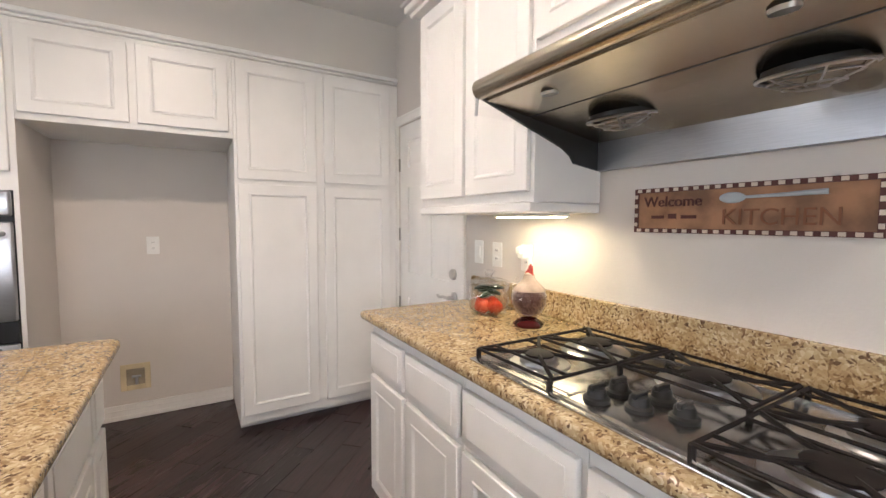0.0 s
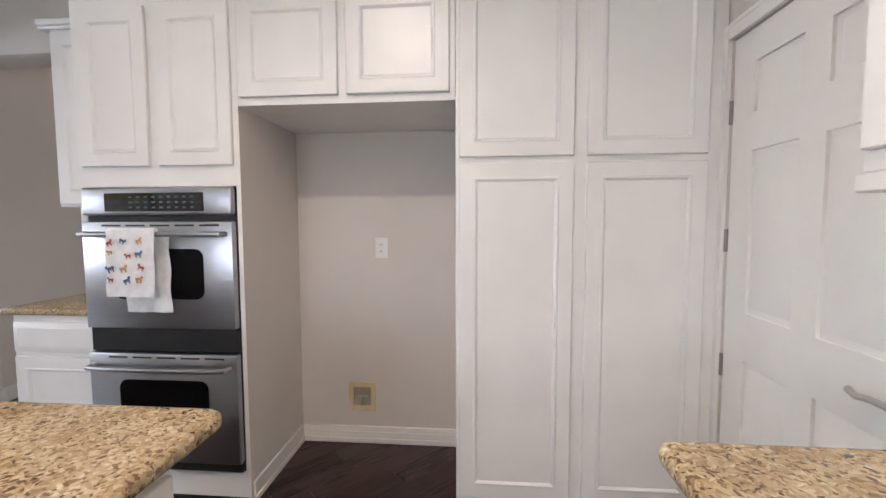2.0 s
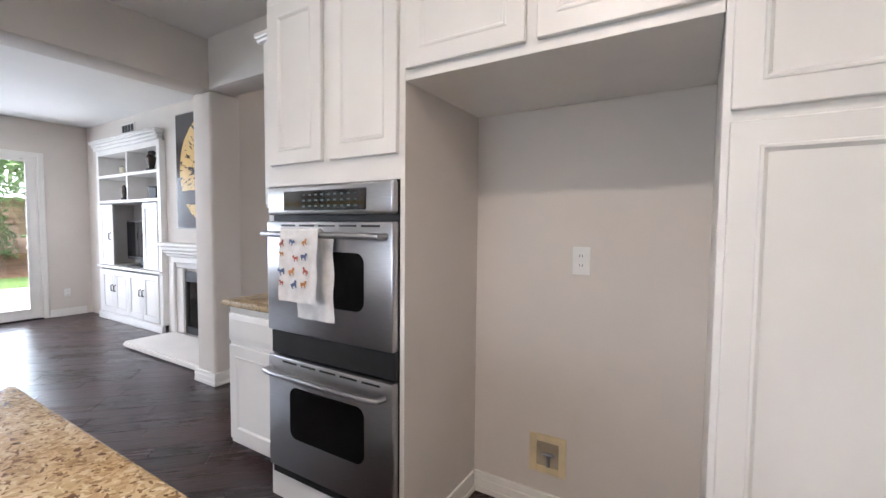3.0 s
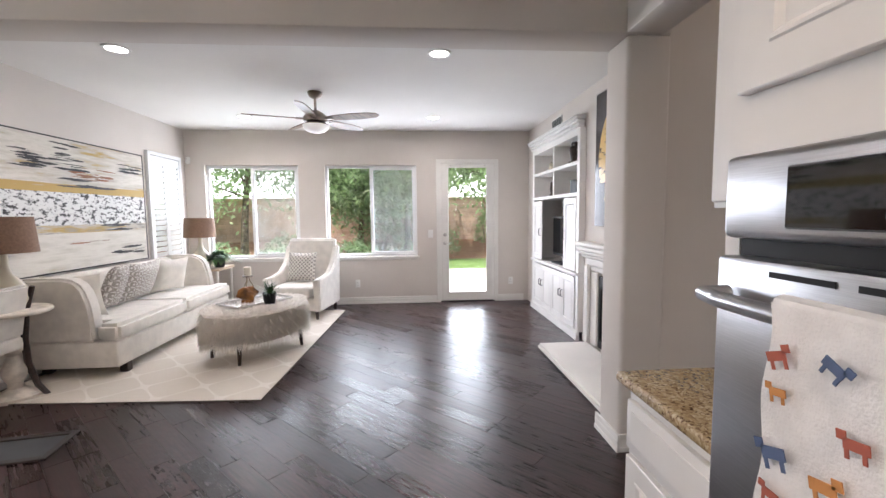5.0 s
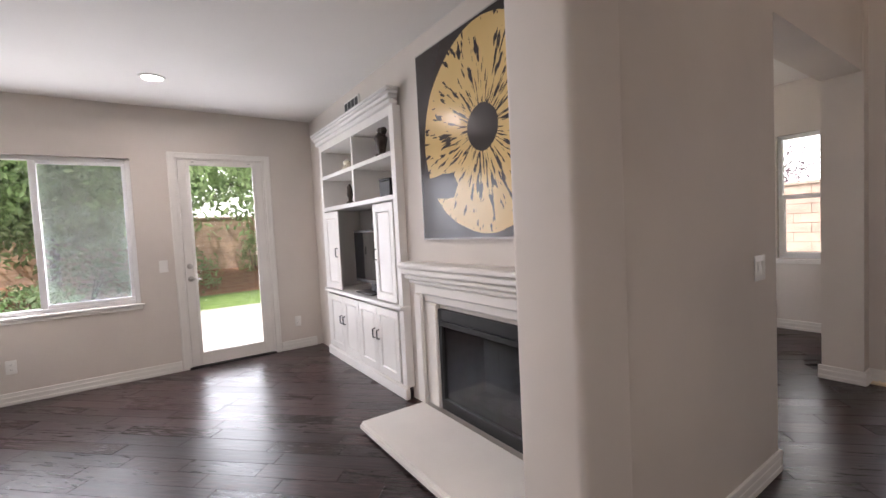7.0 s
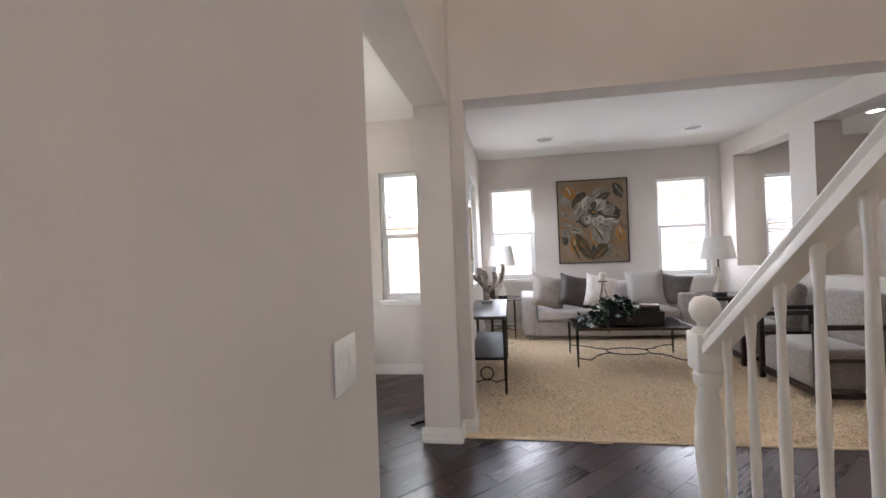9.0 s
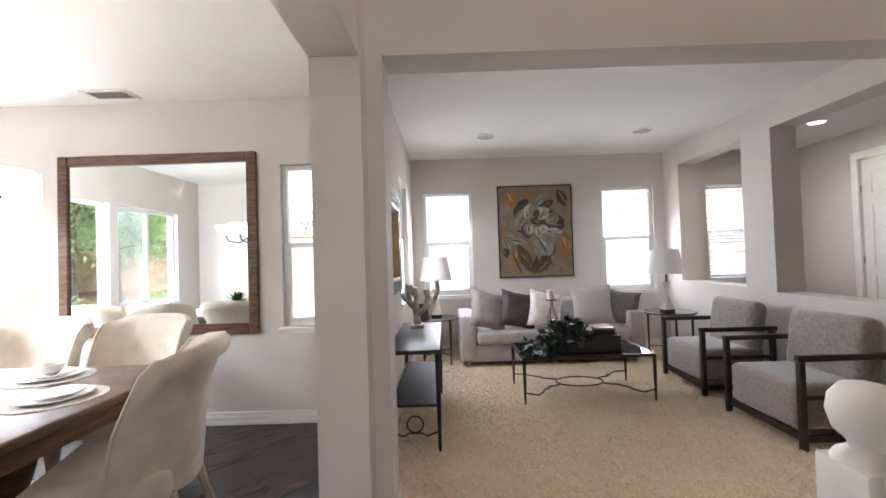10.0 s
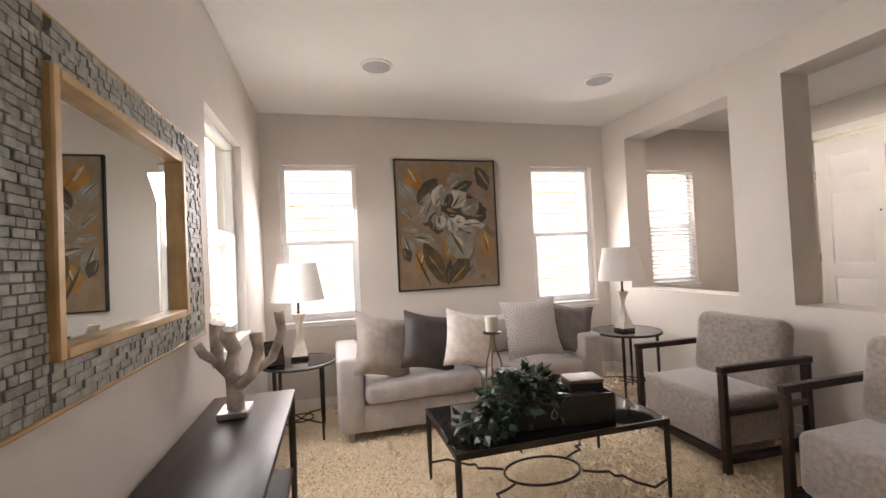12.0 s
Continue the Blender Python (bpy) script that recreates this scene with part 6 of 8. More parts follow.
depth = -0.0305
for x, z, w, h, m in ((-0.12, 0.46, 0.62, 0.20, M_CHAR), (-0.45, 0.40, 0.5, 0.12, M_CHAR), (0.72, -0.52, 0.62, 0.11, M_CHAR), (0.25, 0.30, 0.75, 0.12, M_RUSTY), (0.75, 0.44, 0.5, 0.07, M_CHAR), (0.2, 0.20, 0.9, 0.035, M_CHAR), (-0.2, 0.235, 0.6, 0.03, M_CHAR), (0.1, -0.38, 0.5, 0.03, M_RUSTY), (0.6, -0.23, 0.7, 0.05, M_CHAR)):
    for k in range(max(4, round(h / 0.009))):
        u = rng.uniform(-0.5, 0.5)
        depth -= 0.0002
        part("brush_stroke", smear(x + rng.uniform(-0.3, 0.3) * w, z + u * h * 1.3, w * rng.uniform(0.25, 0.75), rng.uniform(0.008, 0.03), depth), rng.choice((m, m, m, bands[4][2])), pt, smooth=0)

# nook chair partly seen at the opening, floor grille
ch = thing("wood_frame_chair", (-3.33, -0.78, 0), 0, "chair with curved dark-edged wooden frame and white cushion", "chair")
M_WASHED = mat("washed_wood", (0.42, 0.34, 0.26), 0.5, vary=0.2, scale=9)
for s in (-1, 1):
    part("side_frame", tube([(s * 0.24, 0.12, 0.0), (s * 0.24, 0.05, 0.08), (s * 0.24, -0.01, 0.25), (s * 0.24, -0.02, 0.45), (s * 0.24, 0.01, 0.68), (s * 0.24, 0.07, 0.86)], 0.022, 8, taper=[0.8, 1.0, 1.1, 1.1, 1, 0.8]), M_DARKWOOD, ch, "dark curved frame")
    part("leg", tube([(s * 0.20, -0.24, 0.40), (s * 0.20, -0.26, 0.0)], 0.025, 8, taper=[1, 0.7]), M_WASHED, ch)
part("seat", soft_box(-0.22, 0.22, -0.28, 0.0, 0.38, 0.48, 0.03), M_LINEN, ch, "white seat cushion")
bm = extrude([(-0.05, 0.48), (0.0, 0.48), (0.075, 0.87), (0.02, 0.88)], -0.215, 0.215)
bmesh.ops.bevel(bm, geom=list(bm.edges), offset=0.015, segments=2, affect="EDGES", clamp_overlap=True)
part("backrest", bm, M_LINEN, ch, "white padded back")
gr = thing("floor_grille", (-2.72, -0.22, 0.0), 10, "dark rectangular floor vent frame", "vent")
part("frame", boxes((-0.17, 0.17, -0.30, -0.26, 0.0, 0.014), (-0.17, 0.17, 0.26, 0.30, 0.0, 0.014), (-0.17, -0.13, -0.26, 0.26, 0.0, 0.014), (0.13, 0.17, -0.26, 0.26, 0.0, 0.014), bev=0.003), mat("bronze_grille", (0.03, 0.022, 0.018), 0.7), gr)
part("backing", box(-0.129, 0.129, -0.259, 0.259, 0.0005, 0.004), M_SLOT, gr)
for loc, rz in (((-6.689, 1.35, 0.32), 90), ((-6.689, 3.75, 0.32), 90)):
    plate("wall_outlet", loc, rz, 0.072, 0.117, "outlet", "white duplex outlet low on the family room wall")
plate("wall_switch", (-6.689, 2.485, 1.08), 90, 0.075, 0.12, "switch", "white rocker switch beside the patio door")
det = thing("motion_sensor", (-6.66, -1.06, 2.20), 45, "small white motion sensor in the corner", "sensor")
part("body", box(-0.03, 0.03, -0.03, 0.02, -0.05, 0.05, 0.01, 2), M_WHITE, det)
part("lens", box(-0.02, 0.02, -0.036, -0.03, -0.035, 0.005, 0.004, 1), M_VINYL, det)

# unseen window and fill lamp added behind the walk to brighten the kitchen
slider_window("added_window", (0.6, -3.4, 0.9), 180, 2.5, 1.3, "wide white vinyl sliding window, unseen, added to light the kitchen", 0.5)
area_lamp("kitchen_fill_lamp", (-0.65, -3.53, 1.6), (-0.65, 0, 1.2), 2.4, 1.2, 40, DAY)

# ---- stair hall ----
stair = tagged(thing("staircase", (-1.456, 5.348, 0), 180, "white staircase with painted rail and carpeted steps", "staircase"), kind="structure")
# local x runs west, local y runs south: the flight climbs along +y
RISE, RUN = 0.185, 0.245
for k in range(7):
    part("tread", box(-0.93, -0.02, 0.03 + k * RUN, 0.03 + (k + 1) * RUN + 0.02, k * RISE + 0.0, (k + 1) * RISE, 0.012, 2), M_CARPET, stair)
bm = extrude([(0.0, 0.0), (0.0, 0.10), (0.06, 0.28), (1.70, 0.28 + 1.64 * 0.72), (1.70, 0.0)], -0.02, 0.02)
part("stringer", bm, M_TRIM, stair)
slope = 0.72
NEWEL = [(0.0, 0.0), (0.058, 0.0), (0.058, 0.28), (0.05, 0.30), (0.034, 0.32), (0.032, 0.40), (0.038, 0.50), (0.045, 0.62), (0.040, 0.74), (0.028, 0.81), (0.042, 0.835), (0.042, 0.862), (0.03, 0.876)]
part("newel_post", merge(lathe(NEWEL, 20), box(-0.044, 0.044, -0.044, 0.044, 0.876, 1.0, 0.006, 2), lathe([(0.044, 1.0), (0.038, 1.01), (0.022, 1.02), (0.024, 1.028), (0.04, 1.045), (0.047, 1.07), (0.043, 1.095), (0.03, 1.112), (0, 1.12)], 24)), M_TRIM, stair, "white turned newel post with ball top")
rail = []
for y in (0.05, 1.70):
    z = 0.945 + (y - 0.01) * slope
    rail.append((0, y, z))

prof = [(-0.033, -0.035), (0.033, -0.035), (0.033, -0.01), (0.024, 0.005), (0.03, 0.02), (0.02, 0.038), (-0.02, 0.038), (-0.03, 0.02), (-0.024, 0.005), (-0.033, -0.01)]
bm = bmesh.new()
ends = [[bm.verts.new((px, y, z + pz)) for px, pz in prof] for _, y, z in rail]
bm.faces.new(ends[0][::-1]), bm.faces.new(ends[1])
for k in range(len(prof)):
    bm.faces.new((ends[0][k], ends[0][(k + 1) % len(prof)], ends[1][(k + 1) % len(prof)], ends[1][k]))
bmesh.ops.recalc_face_normals(bm, faces=bm.faces)
part("handrail", bm, M_TRIM, stair)
for k in range(12):
    y = 0.135 + k * 0.128
    z0, z1 = 0.28 + (y - 0.06) * 0.72 - 0.02, 0.945 + y * slope - 0.03
    if y < 0.09:
        z0 = 0.1
    h = z1 - z0
    part("baluster", moved(lathe([(0.015, 0), (0.015, 0.05), (0.010, 0.07), (0.013, h * 0.45), (0.009, h - 0.1), (0.013, h - 0.05), (0.013, h)], 10), Matrix.Translation((0, y, z0))), M_TRIM, stair)

plate("wall_switch", (-2.454, 4.755, 1.055), 90, 0.118, 0.118, "switch", "white double rocker switch on the hall wall")

# ---- dining room ----
slider_window("window_3", (-3.44, 8.21, 0.79), 0, 0.58, 1.36, "white single-hung window in the dining room", 0.5, hung=True)
slider_window("window_4", (-6.18, 8.21, 0.79), 0, 0.74, 1.34, "white single-hung window in the dining room", 0.5, hung=True)
slider_window("window_5", (-6.25, 5.12, 0.80), 90, 1.2, 1.34, "white vinyl sliding window in the dining room", 0.5)
slider_window("window_6", (-6.25, 6.46, 0.80), 90, 1.2, 1.34, "white vinyl sliding window in the dining room", 0.5)
area_lamp("daylight_dining", (-7.6, 5.72, 2.78), (-5.0, 5.72, 0.9), 1.5, 0.6, 185, DAY)
area_lamp("daylight_dining", (-7.6, 7.06, 2.78), (-5.0, 7.06, 0.9), 1.5, 0.6, 185, DAY)
area_lamp("daylight_dining", (-5.81, 8.36, 1.47), (-5.81, 6, 1.2), 0.7, 1.25, 50, DAY)

M_WALNUT = mat("warm_walnut", (0.13, 0.065, 0.035), 0.4, vary=0.3, scale=7, stretch=(1, 1, 7))
M_MIRROR = mat("mirror_glass", (0.86, 0.90, 0.89), 0.01, 1.0, vary=0.0)
mir = thing("wall_mirror", (-4.455, 8.208, 1.508), 0, "large square wall mirror in a walnut frame", "mirror")
part("frame", boxes((-0.83, -0.745, -0.035, 0, -0.755, 0.755), (0.745, 0.83, -0.035, 0, -0.755, 0.755), (-0.745, 0.745, -0.035, 0, -0.755, -0.67), (-0.745, 0.745, -0.035, 0, 0.67, 0.755), bev=0.008), M_WALNUT, mir, "walnut frame")
part("mirror_glass", box(-0.745, 0.745, -0.014, -0.004, -0.67, 0.67), M_MIRROR, mir)

table = thing("dining_table", (-4.62, 6.55, 0), 0, "long walnut dining table laid with white plates", "dining table")
part("tabletop", box(-1.08, 1.08, -0.60, 0.60, 0.722, 0.762, 0.012, 3), M_WALNUT, table)
for d in ((-1.0, 1.0, -0.52, -0.50, 0.63, 0.7215), (-1.0, 1.0, 0.50, 0.52, 0.63, 0.7215), (-1.02, -1.0, -0.52, 0.52, 0.63, 0.7215), (1.0, 1.02, -0.52, 0.52, 0.63, 0.7215)):
    part("apron", box(*d), M_WALNUT, table)
for x in (-0.6, 0.6):
    part("pedestal", moved(merge(lathe([(0.12, 0.06), (0.13, 0.10), (0.08, 0.16), (0.06, 0.30), (0.10, 0.45), (0.12, 0.55), (0.10, 0.63)], 20), boxes((-0.06, 0.06, -0.42, 0.42, 0.0, 0.06), bev=0.01)), Matrix.Translation((x, 0, 0))), M_WALNUT, table)
M_CHINA = mat("white_china", (0.80, 0.79, 0.76), 0.15, vary=0.02)
M_MAT = mat("woven_mat", (0.60, 0.56, 0.50), 0.95, vary=0.15, scale=60, bump=0.4, bump_scale=120)
for x, y in ((-3.80, 6.55), (-4.15, 6.90), (-4.15, 6.20), (-4.85, 6.90), (-4.85, 6.20)):
    tagged(part("placemat", moved(lathe([(0.0, 0.0), (0.19, 0.0), (0.19, 0.004), (0, 0.004)], 28), pose(x, y, 0.7625)), M_MAT), "round woven cream placemat on the dining table", "placemat", "placemats")
    pl = thing("dinner_plate", (x, y, 0.767), 0, "stack of white china plates on a placemat", "plate", "place settings")
    part("plate", lathe([(0.08, 0.0), (0.14, 0.012), (0.138, 0.016), (0.08, 0.006), (0, 0.006)], 28), M_CHINA, pl)
    part("salad_plate", moved(lathe([(0.06, 0.0), (0.105, 0.010), (0.103, 0.014), (0.06, 0.005), (0, 0.005)], 28), Matrix.Translation((0, 0, 0.012))), M_CHINA, pl)
    if y > 6.8:
        tagged(part("bowl", moved(lathe([(0.03, 0.0), (0.055, 0.02), (0.065, 0.05), (0.062, 0.05), (0.05, 0.02), (0, 0.008)], 24), pose(x, y, 0.785)), M_CHINA), "white china bowl on the plates", "bowl", "bowls")
frond_plant("table_plant", (-4.62, 6.55, 0.763), "green fern centrepiece on the dining table", 0.09, 0.12, 90, 0.28, 21, droop=0.8, width=0.014, pot=M_BRONZE)

M_CHAIR = mat("cream_chair_fabric", (0.66, 0.58, 0.47), 0.9, vary=0.05, scale=12, bump=0.3, bump_scale=300, sheen=0.2)


def dining_chair(loc, rz):
    """Upholstered chair facing -y, its back rolled outward."""
    c = thing("dining_chair", loc, rz, "cream upholstered dining chair with rolled back and carved pale legs", "chair", "chairs round the dining table")
    part("seat", soft_box(-0.27, 0.27, -0.28, 0.24, 0.34, 0.48, 0.04), M_CHAIR, c)
    bm = bmesh.new()
    n, prof = 12, [(0.20, 0.36), (0.22, 0.50), (0.235, 0.65), (0.27, 0.82), (0.31, 0.93), (0.36, 0.985), (0.41, 0.985), (0.435, 0.95), (0.42, 0.91), (0.38, 0.88), (0.345, 0.78), (0.32, 0.62), (0.31, 0.48), (0.30, 0.36)]
    rows = []
    for i in range(n + 1):
        u = 2 * i / n - 1
        wrap = -0.17 * abs(u) ** 3
        rows.append([bm.verts.new((u * (0.28 + 0.03 * max(0, z - 0.5)), y + wrap * (1.15 - 0.5 * max(0, z - 0.5)), z - 0.05 * abs(u) ** 4 * (z > 0.8))) for y, z in prof])
    for a, b in zip(rows, rows[1:]):
        for k in range(len(prof)):
            j = (k + 1) % len(prof)
            bm.faces.new((a[k], a[j], b[j], b[k]))
    bm.faces.new(rows[0]), bm.faces.new(rows[-1][::-1])
    bmesh.ops.recalc_face_normals(bm, faces=bm.faces)
    part("backrest", bm, M_CHAIR, c, smooth=60)
    for s in (-1, 1):
        part("piping", tube([(s * 0.285, y - 0.165 * (1.15 - 0.5 * max(0, z - 0.5)), z - 0.045 * (z > 0.8)) for y, z in prof[:8]], 0.008, 6), M_CHAIR, c)
        part("front_leg", moved(lathe([(0.022, 0), (0.03, 0.03), (0.02, 0.06), (0.032, 0.2), (0.045, 0.30), (0.04, 0.345)], 12), Matrix.Translation((s * 0.23, -0.23, 0))), M_WASHED, c, "carved pale wooden leg")
        part("back_leg", tube([(s * 0.20, 0.23, 0.37), (s * 0.21, 0.27, 0.2), (s * 0.22, 0.34, 0.0)], 0.026, 8, taper=[1, 0.9, 0.65]), M_WASHED, c, "pale wooden leg")
    return c


dc = dining_chair((-3.55, 6.62, 0), -72)
for x, y, r in ((-4.15, 7.38, 0), (-4.85, 7.38, 0), (-5.5, 7.38, 0), (-4.15, 5.75, 180), (-4.85, 5.75, 180)):
    copy_thing(dc, pose(x, y, 0, 0, 0, r))

chan = thing("chandelier", (-4.42, 6.55, CEIL), 0, "bronze chandelier with five frosted glass bowls", "chandelier")
part("canopy", lathe([(0.06, 0), (0.05, -0.03), (0.012, -0.04)], 20), M_BRONZE, chan)
part("stem", lathe([(0.008, -0.03), (0.008, -0.95), (0.03, -0.98), (0.04, -1.05), (0.02, -1.13), (0, -1.15)], 14), M_BRONZE, chan)
for k in range(5):
    a = radians(72 * k + 20)
    c, s = math.cos(a), math.sin(a)
    arm_ = part("arm", tube([(0.02 * c, 0.02 * s, -1.04), (0.15 * c, 0.15 * s, -1.13), (0.27 * c, 0.27 * s, -1.10), (0.30 * c, 0.30 * s, -1.03)], 0.008, 8), M_BRONZE, chan)
    part("glass_bowl", moved(lathe([(0.02, 0), (0.05, 0.02), (0.085, 0.075), (0.09, 0.085), (0.083, 0.078), (0.045, 0.026), (0, 0.012)], 24), Matrix.Translation((0.30 * c, 0.30 * s, -1.03)) @ Matrix.Diagonal((1.35, 1.35, 1.35, 1))), glow_mat("lit_bowl", (1.0, 0.88, 0.68), 3.0), arm_, "lit frosted glass bowl")


M_VENTBACK = mat("vent_shade", (0.22, 0.21, 0.20), 0.8)


def ceiling_vent(loc, w, d, n, label):
    v = thing("ceiling_vent", loc, 0, label, "vent")
    part("frame", boxes((-w / 2, w / 2, -d / 2, -d / 2 + 0.03, -0.012, 0), (-w / 2, w / 2, d / 2 - 0.03, d / 2, -0.012, 0), (-w / 2, -w / 2 + 0.03, -d / 2 + 0.03, d / 2 - 0.03, -0.012, 0), (w / 2 - 0.03, w / 2, -d / 2 + 0.03, d / 2 - 0.03, -0.012, 0), bev=0.003), M_WHITE, v)
    part("backing", box(-w / 2 + 0.03, w / 2 - 0.03, -d / 2 + 0.03, d / 2 - 0.03, -0.003, -0.001), M_VENTBACK, v)
    for k in range(n):
        x = -w / 2 + 0.045 + (w - 0.09) * k / (n - 1)
        part("slat", moved(box(-0.008, 0.008, -d / 2 + 0.031, d / 2 - 0.031, -0.0015, 0.0015), pose(x, 0, -0.009, 0, 40, 0)), M_WHITE, v)
    return v


ceiling_vent((-4.70, 8.02, CEIL), 0.36, 0.20, 9, "white louvred ceiling vent in the dining room")
ceiling_vent((-0.745, 7.72, CEIL), 0.38, 0.20, 9, "white louvred ceiling vent in the front room")

# ---- front room windows and openings ----
slider_window("window_7", (-2.36, 10.60, 0.80), 0, 0.685, 1.44, "white single-hung window of the front room", 0.5, hung=True)
slider_window("window_8", (0.14, 10.60, 0.80), 0, 0.732, 1.45, "white single-hung window of the front room", 0.5, hung=True)
slider_window("window_9", (-2.52, 8.90, 0.88), 90, 0.89, 1.30, "white single-hung window of the front room", 0.5, hung=True)
slider_window("window_10", (1.612, 10.60, 0.90), 0, 0.638, 1.325, "white single-hung foyer window with blinds", 0.5, hung=True)
bl = thing("window_blind", (1.618, 10.60, 0.90), 0, "white horizontal blinds lowered over the foyer window", "blind")
part("head_rail", box(0.01, 0.61, -0.02, 0.03, 1.27, 1.305, 0.003, 1), M_VINYL, bl)
for k in range(30):
    part("slat", moved(box(0.012, 0.608, -0.022, 0.022, -0.0015, 0.0015), pose(0, 0.008, 0.03 + k * 0.0415, 30)), M_VINYL, bl)
area_lamp("daylight_foyer", (1.86, 10.76, 1.55), (1.86, 9, 1.3), 0.6, 1.25, 4.5, DAY)

fd = tagged(thing("door_3", (2.95, 9.78, 0), -90, "cream panelled front door, closed", "door"), kind="structure")
part("slab", moved(panelled_door(1.03, 2.33, ((0.22, 0.95), (1.08, 1.80), (1.93, 2.18))), Matrix.Translation((0.015, 0.06, 0.005))), M_TRIM, fd)
part("casing", casing_bm(1.06, 2.36, 0.08), M_TRIM, fd)
part("peephole", moved(lathe([(0.008, 0), (0.008, 0.006), (0, 0.007)], 10), pose(0.53, 0.018, 1.58, 90)), M_BRONZE, fd)
for z in (0.25, 1.1, 1.95):
    part("hinge", moved(lathe([(0.007, 0), (0.007, 0.09)], 10), Matrix.Translation((0.012, 0.01, z))), M_HINGE, fd, "aged nickel hinge")
recessed_light(2.12, 9.38, watts=6)


def speaker(x, y):
    s = thing("ceiling_speaker", (x, y, CEIL), 0, "round white in-ceiling speaker grille", "speaker", "ceiling speakers")
    part("ring", lathe([(0.115, 0), (0.114, -0.008), (0.10, -0.012), (0.098, -0.004)], 28), M_WHITE, s)
    part("grille", lathe([(0, -0.009), (0.098, -0.008), (0.098, -0.003)], 28), mat("speaker_mesh", (0.42, 0.41, 0.40), 0.8, vary=0.2, scale=300), s, "grey mesh grille")


speaker(-1.565, 9.53)
speaker(0.225, 9.49)

# ---- front room seating ----
M_GREYLIN = mat("oatmeal_linen", (0.43, 0.39, 0.365), 0.92, vary=0.07, scale=9, bump=0.35, bump_scale=320, sheen=0.2)
M_OAT = mat("stone_fabric", (0.36, 0.315, 0.275), 0.9, vary=0.08, scale=14, bump=0.25, bump_scale=250)
M_TAUPE = mat("taupe_fabric", (0.19, 0.165, 0.155), 0.85, vary=0.1, scale=14, bump=0.25, bump_scale=250)
M_DKTAUPE = mat("dark_taupe_satin", (0.06, 0.047, 0.042), 0.55, vary=0.15, scale=10)
M_PALE = mat("ivory_fabric", (0.74, 0.67, 0.61), 0.9, vary=0.08, scale=20, bump=0.4, bump_scale=90)
M_BANDED = pattern_mat("banded_fabric", (0.72, 0.68, 0.64), (0.38, 0.35, 0.33), "ogee", 90)
gs = thing("grey_sofa", (-0.83, 10.10, 0.008), 0, "oatmeal linen sofa with track arms and two seat cushions", "sofa")
part("base", box(-1.08, 1.08, -0.40, 0.38, 0.07, 0.27, 0.015, 2), M_GREYLIN, gs)
for s in (-1, 1):
    part("arm", box(s * 1.0 - 0.095, s * 1.0 + 0.095, -0.42, 0.40, 0.075, 0.62, 0.035, 4), M_GREYLIN, gs)
part("backrest", box(-0.905, 0.905, 0.16, 0.40, 0.28, 0.74, 0.04, 4), M_GREYLIN, gs)
for x0, x1 in ((-0.90, -0.003), (0.003, 0.90)):
    part("seat_cushion", soft_box(x0, x1, -0.44, 0.18, 0.272, 0.43, 0.05), M_GREYLIN, gs)
    part("back_cushion", moved(cushion_bm(0.88, 0.35, 0.18, seed=x0), pose((x0 + x1) / 2, 0.13, 0.585, -10)), M_GREYLIN, gs)
for x in (-1.0, 0, 1.0):
    for y in (-0.35, 0.33):
        part("foot", lathe([(0.02, 0), (0.024, 0.07)], 12, Matrix.Translation((x, y, 0))), M_NICKEL, gs, "small metal foot")
G = "pillows on the grey sofa"
pillow((-1.57, 9.84, 0.67), 0.50, 0.50, 0.17, -24, 22, M_OAT, "oatmeal square pillow on the sofa", 16, G, 11)
pillow((-1.20, 9.86, 0.665), 0.46, 0.46, 0.16, -22, 8, M_DKTAUPE, "dark taupe satin pillow on the sofa", 13, G, 12)
pillow((-0.88, 9.82, 0.66), 0.42, 0.46, 0.16, -20, 2, M_PALE, "ivory textured pillow on the sofa", 12, G, 13)
pillow((-0.29, 9.88, 0.69), 0.50, 0.50, 0.16, -16, -6, M_BANDED, "pale pillow with a patterned band on the sofa", -2, G, 14)
pillow((0.05, 9.88, 0.66), 0.46, 0.44, 0.16, -20, -16, M_TAUPE, "taupe square pillow on the sofa", 10, G, 15)

M_CHENILLE = mat("grey_chenille", (0.29, 0.25, 0.215), 0.85, second=(0.20, 0.17, 0.145), scale=38, bump=0.3, bump_scale=120, sheen=0.6)


def club_chair(loc, rz):
    """Low armchair with an open dark wooden frame, facing -y."""
    c = thing("club_chair", loc, rz, "grey chenille club chair in an open dark wooden frame", "armchair", "front room club chairs")
    part("seat", soft_box(-0.32, 0.32, -0.31, 0.28, 0.11, 0.415, 0.05), M_CHENILLE, c)
    part("backrest", moved(soft_box(-0.325, 0.325, -0.085, 0.085, 0.0, 0.46, 0.075), pose(0, 0.19, 0.375, -9)), M_CHENILLE, c, smooth=70)
    for s in (-1, 1):
        x0, x1 = sorted((s * 0.335, s * 0.375))
        part("arm_frame", boxes((x0, x1, -0.32, -0.28, 0.0, 0.575), (x0, x1, 0.29, 0.335, 0.0, 0.575), (x0, x1, -0.325, 0.35, 0.575, 0.615), (x0, x1, -0.28, 0.29, 0.33, 0.36), (x0, x1, -0.28, 0.29, 0.06, 0.10), bev=0.004), M_DARKWOOD, c, "dark wooden arm frame")
    for y0 in (-0.305, 0.255):
        part("rail", box(-0.335, 0.335, y0, y0 + 0.04, 0.06, 0.105, 0.003, 1), M_DARKWOOD, c, "dark wooden rail")
    return c


c1 = club_chair((0.49, 7.795, 0.008), -90)
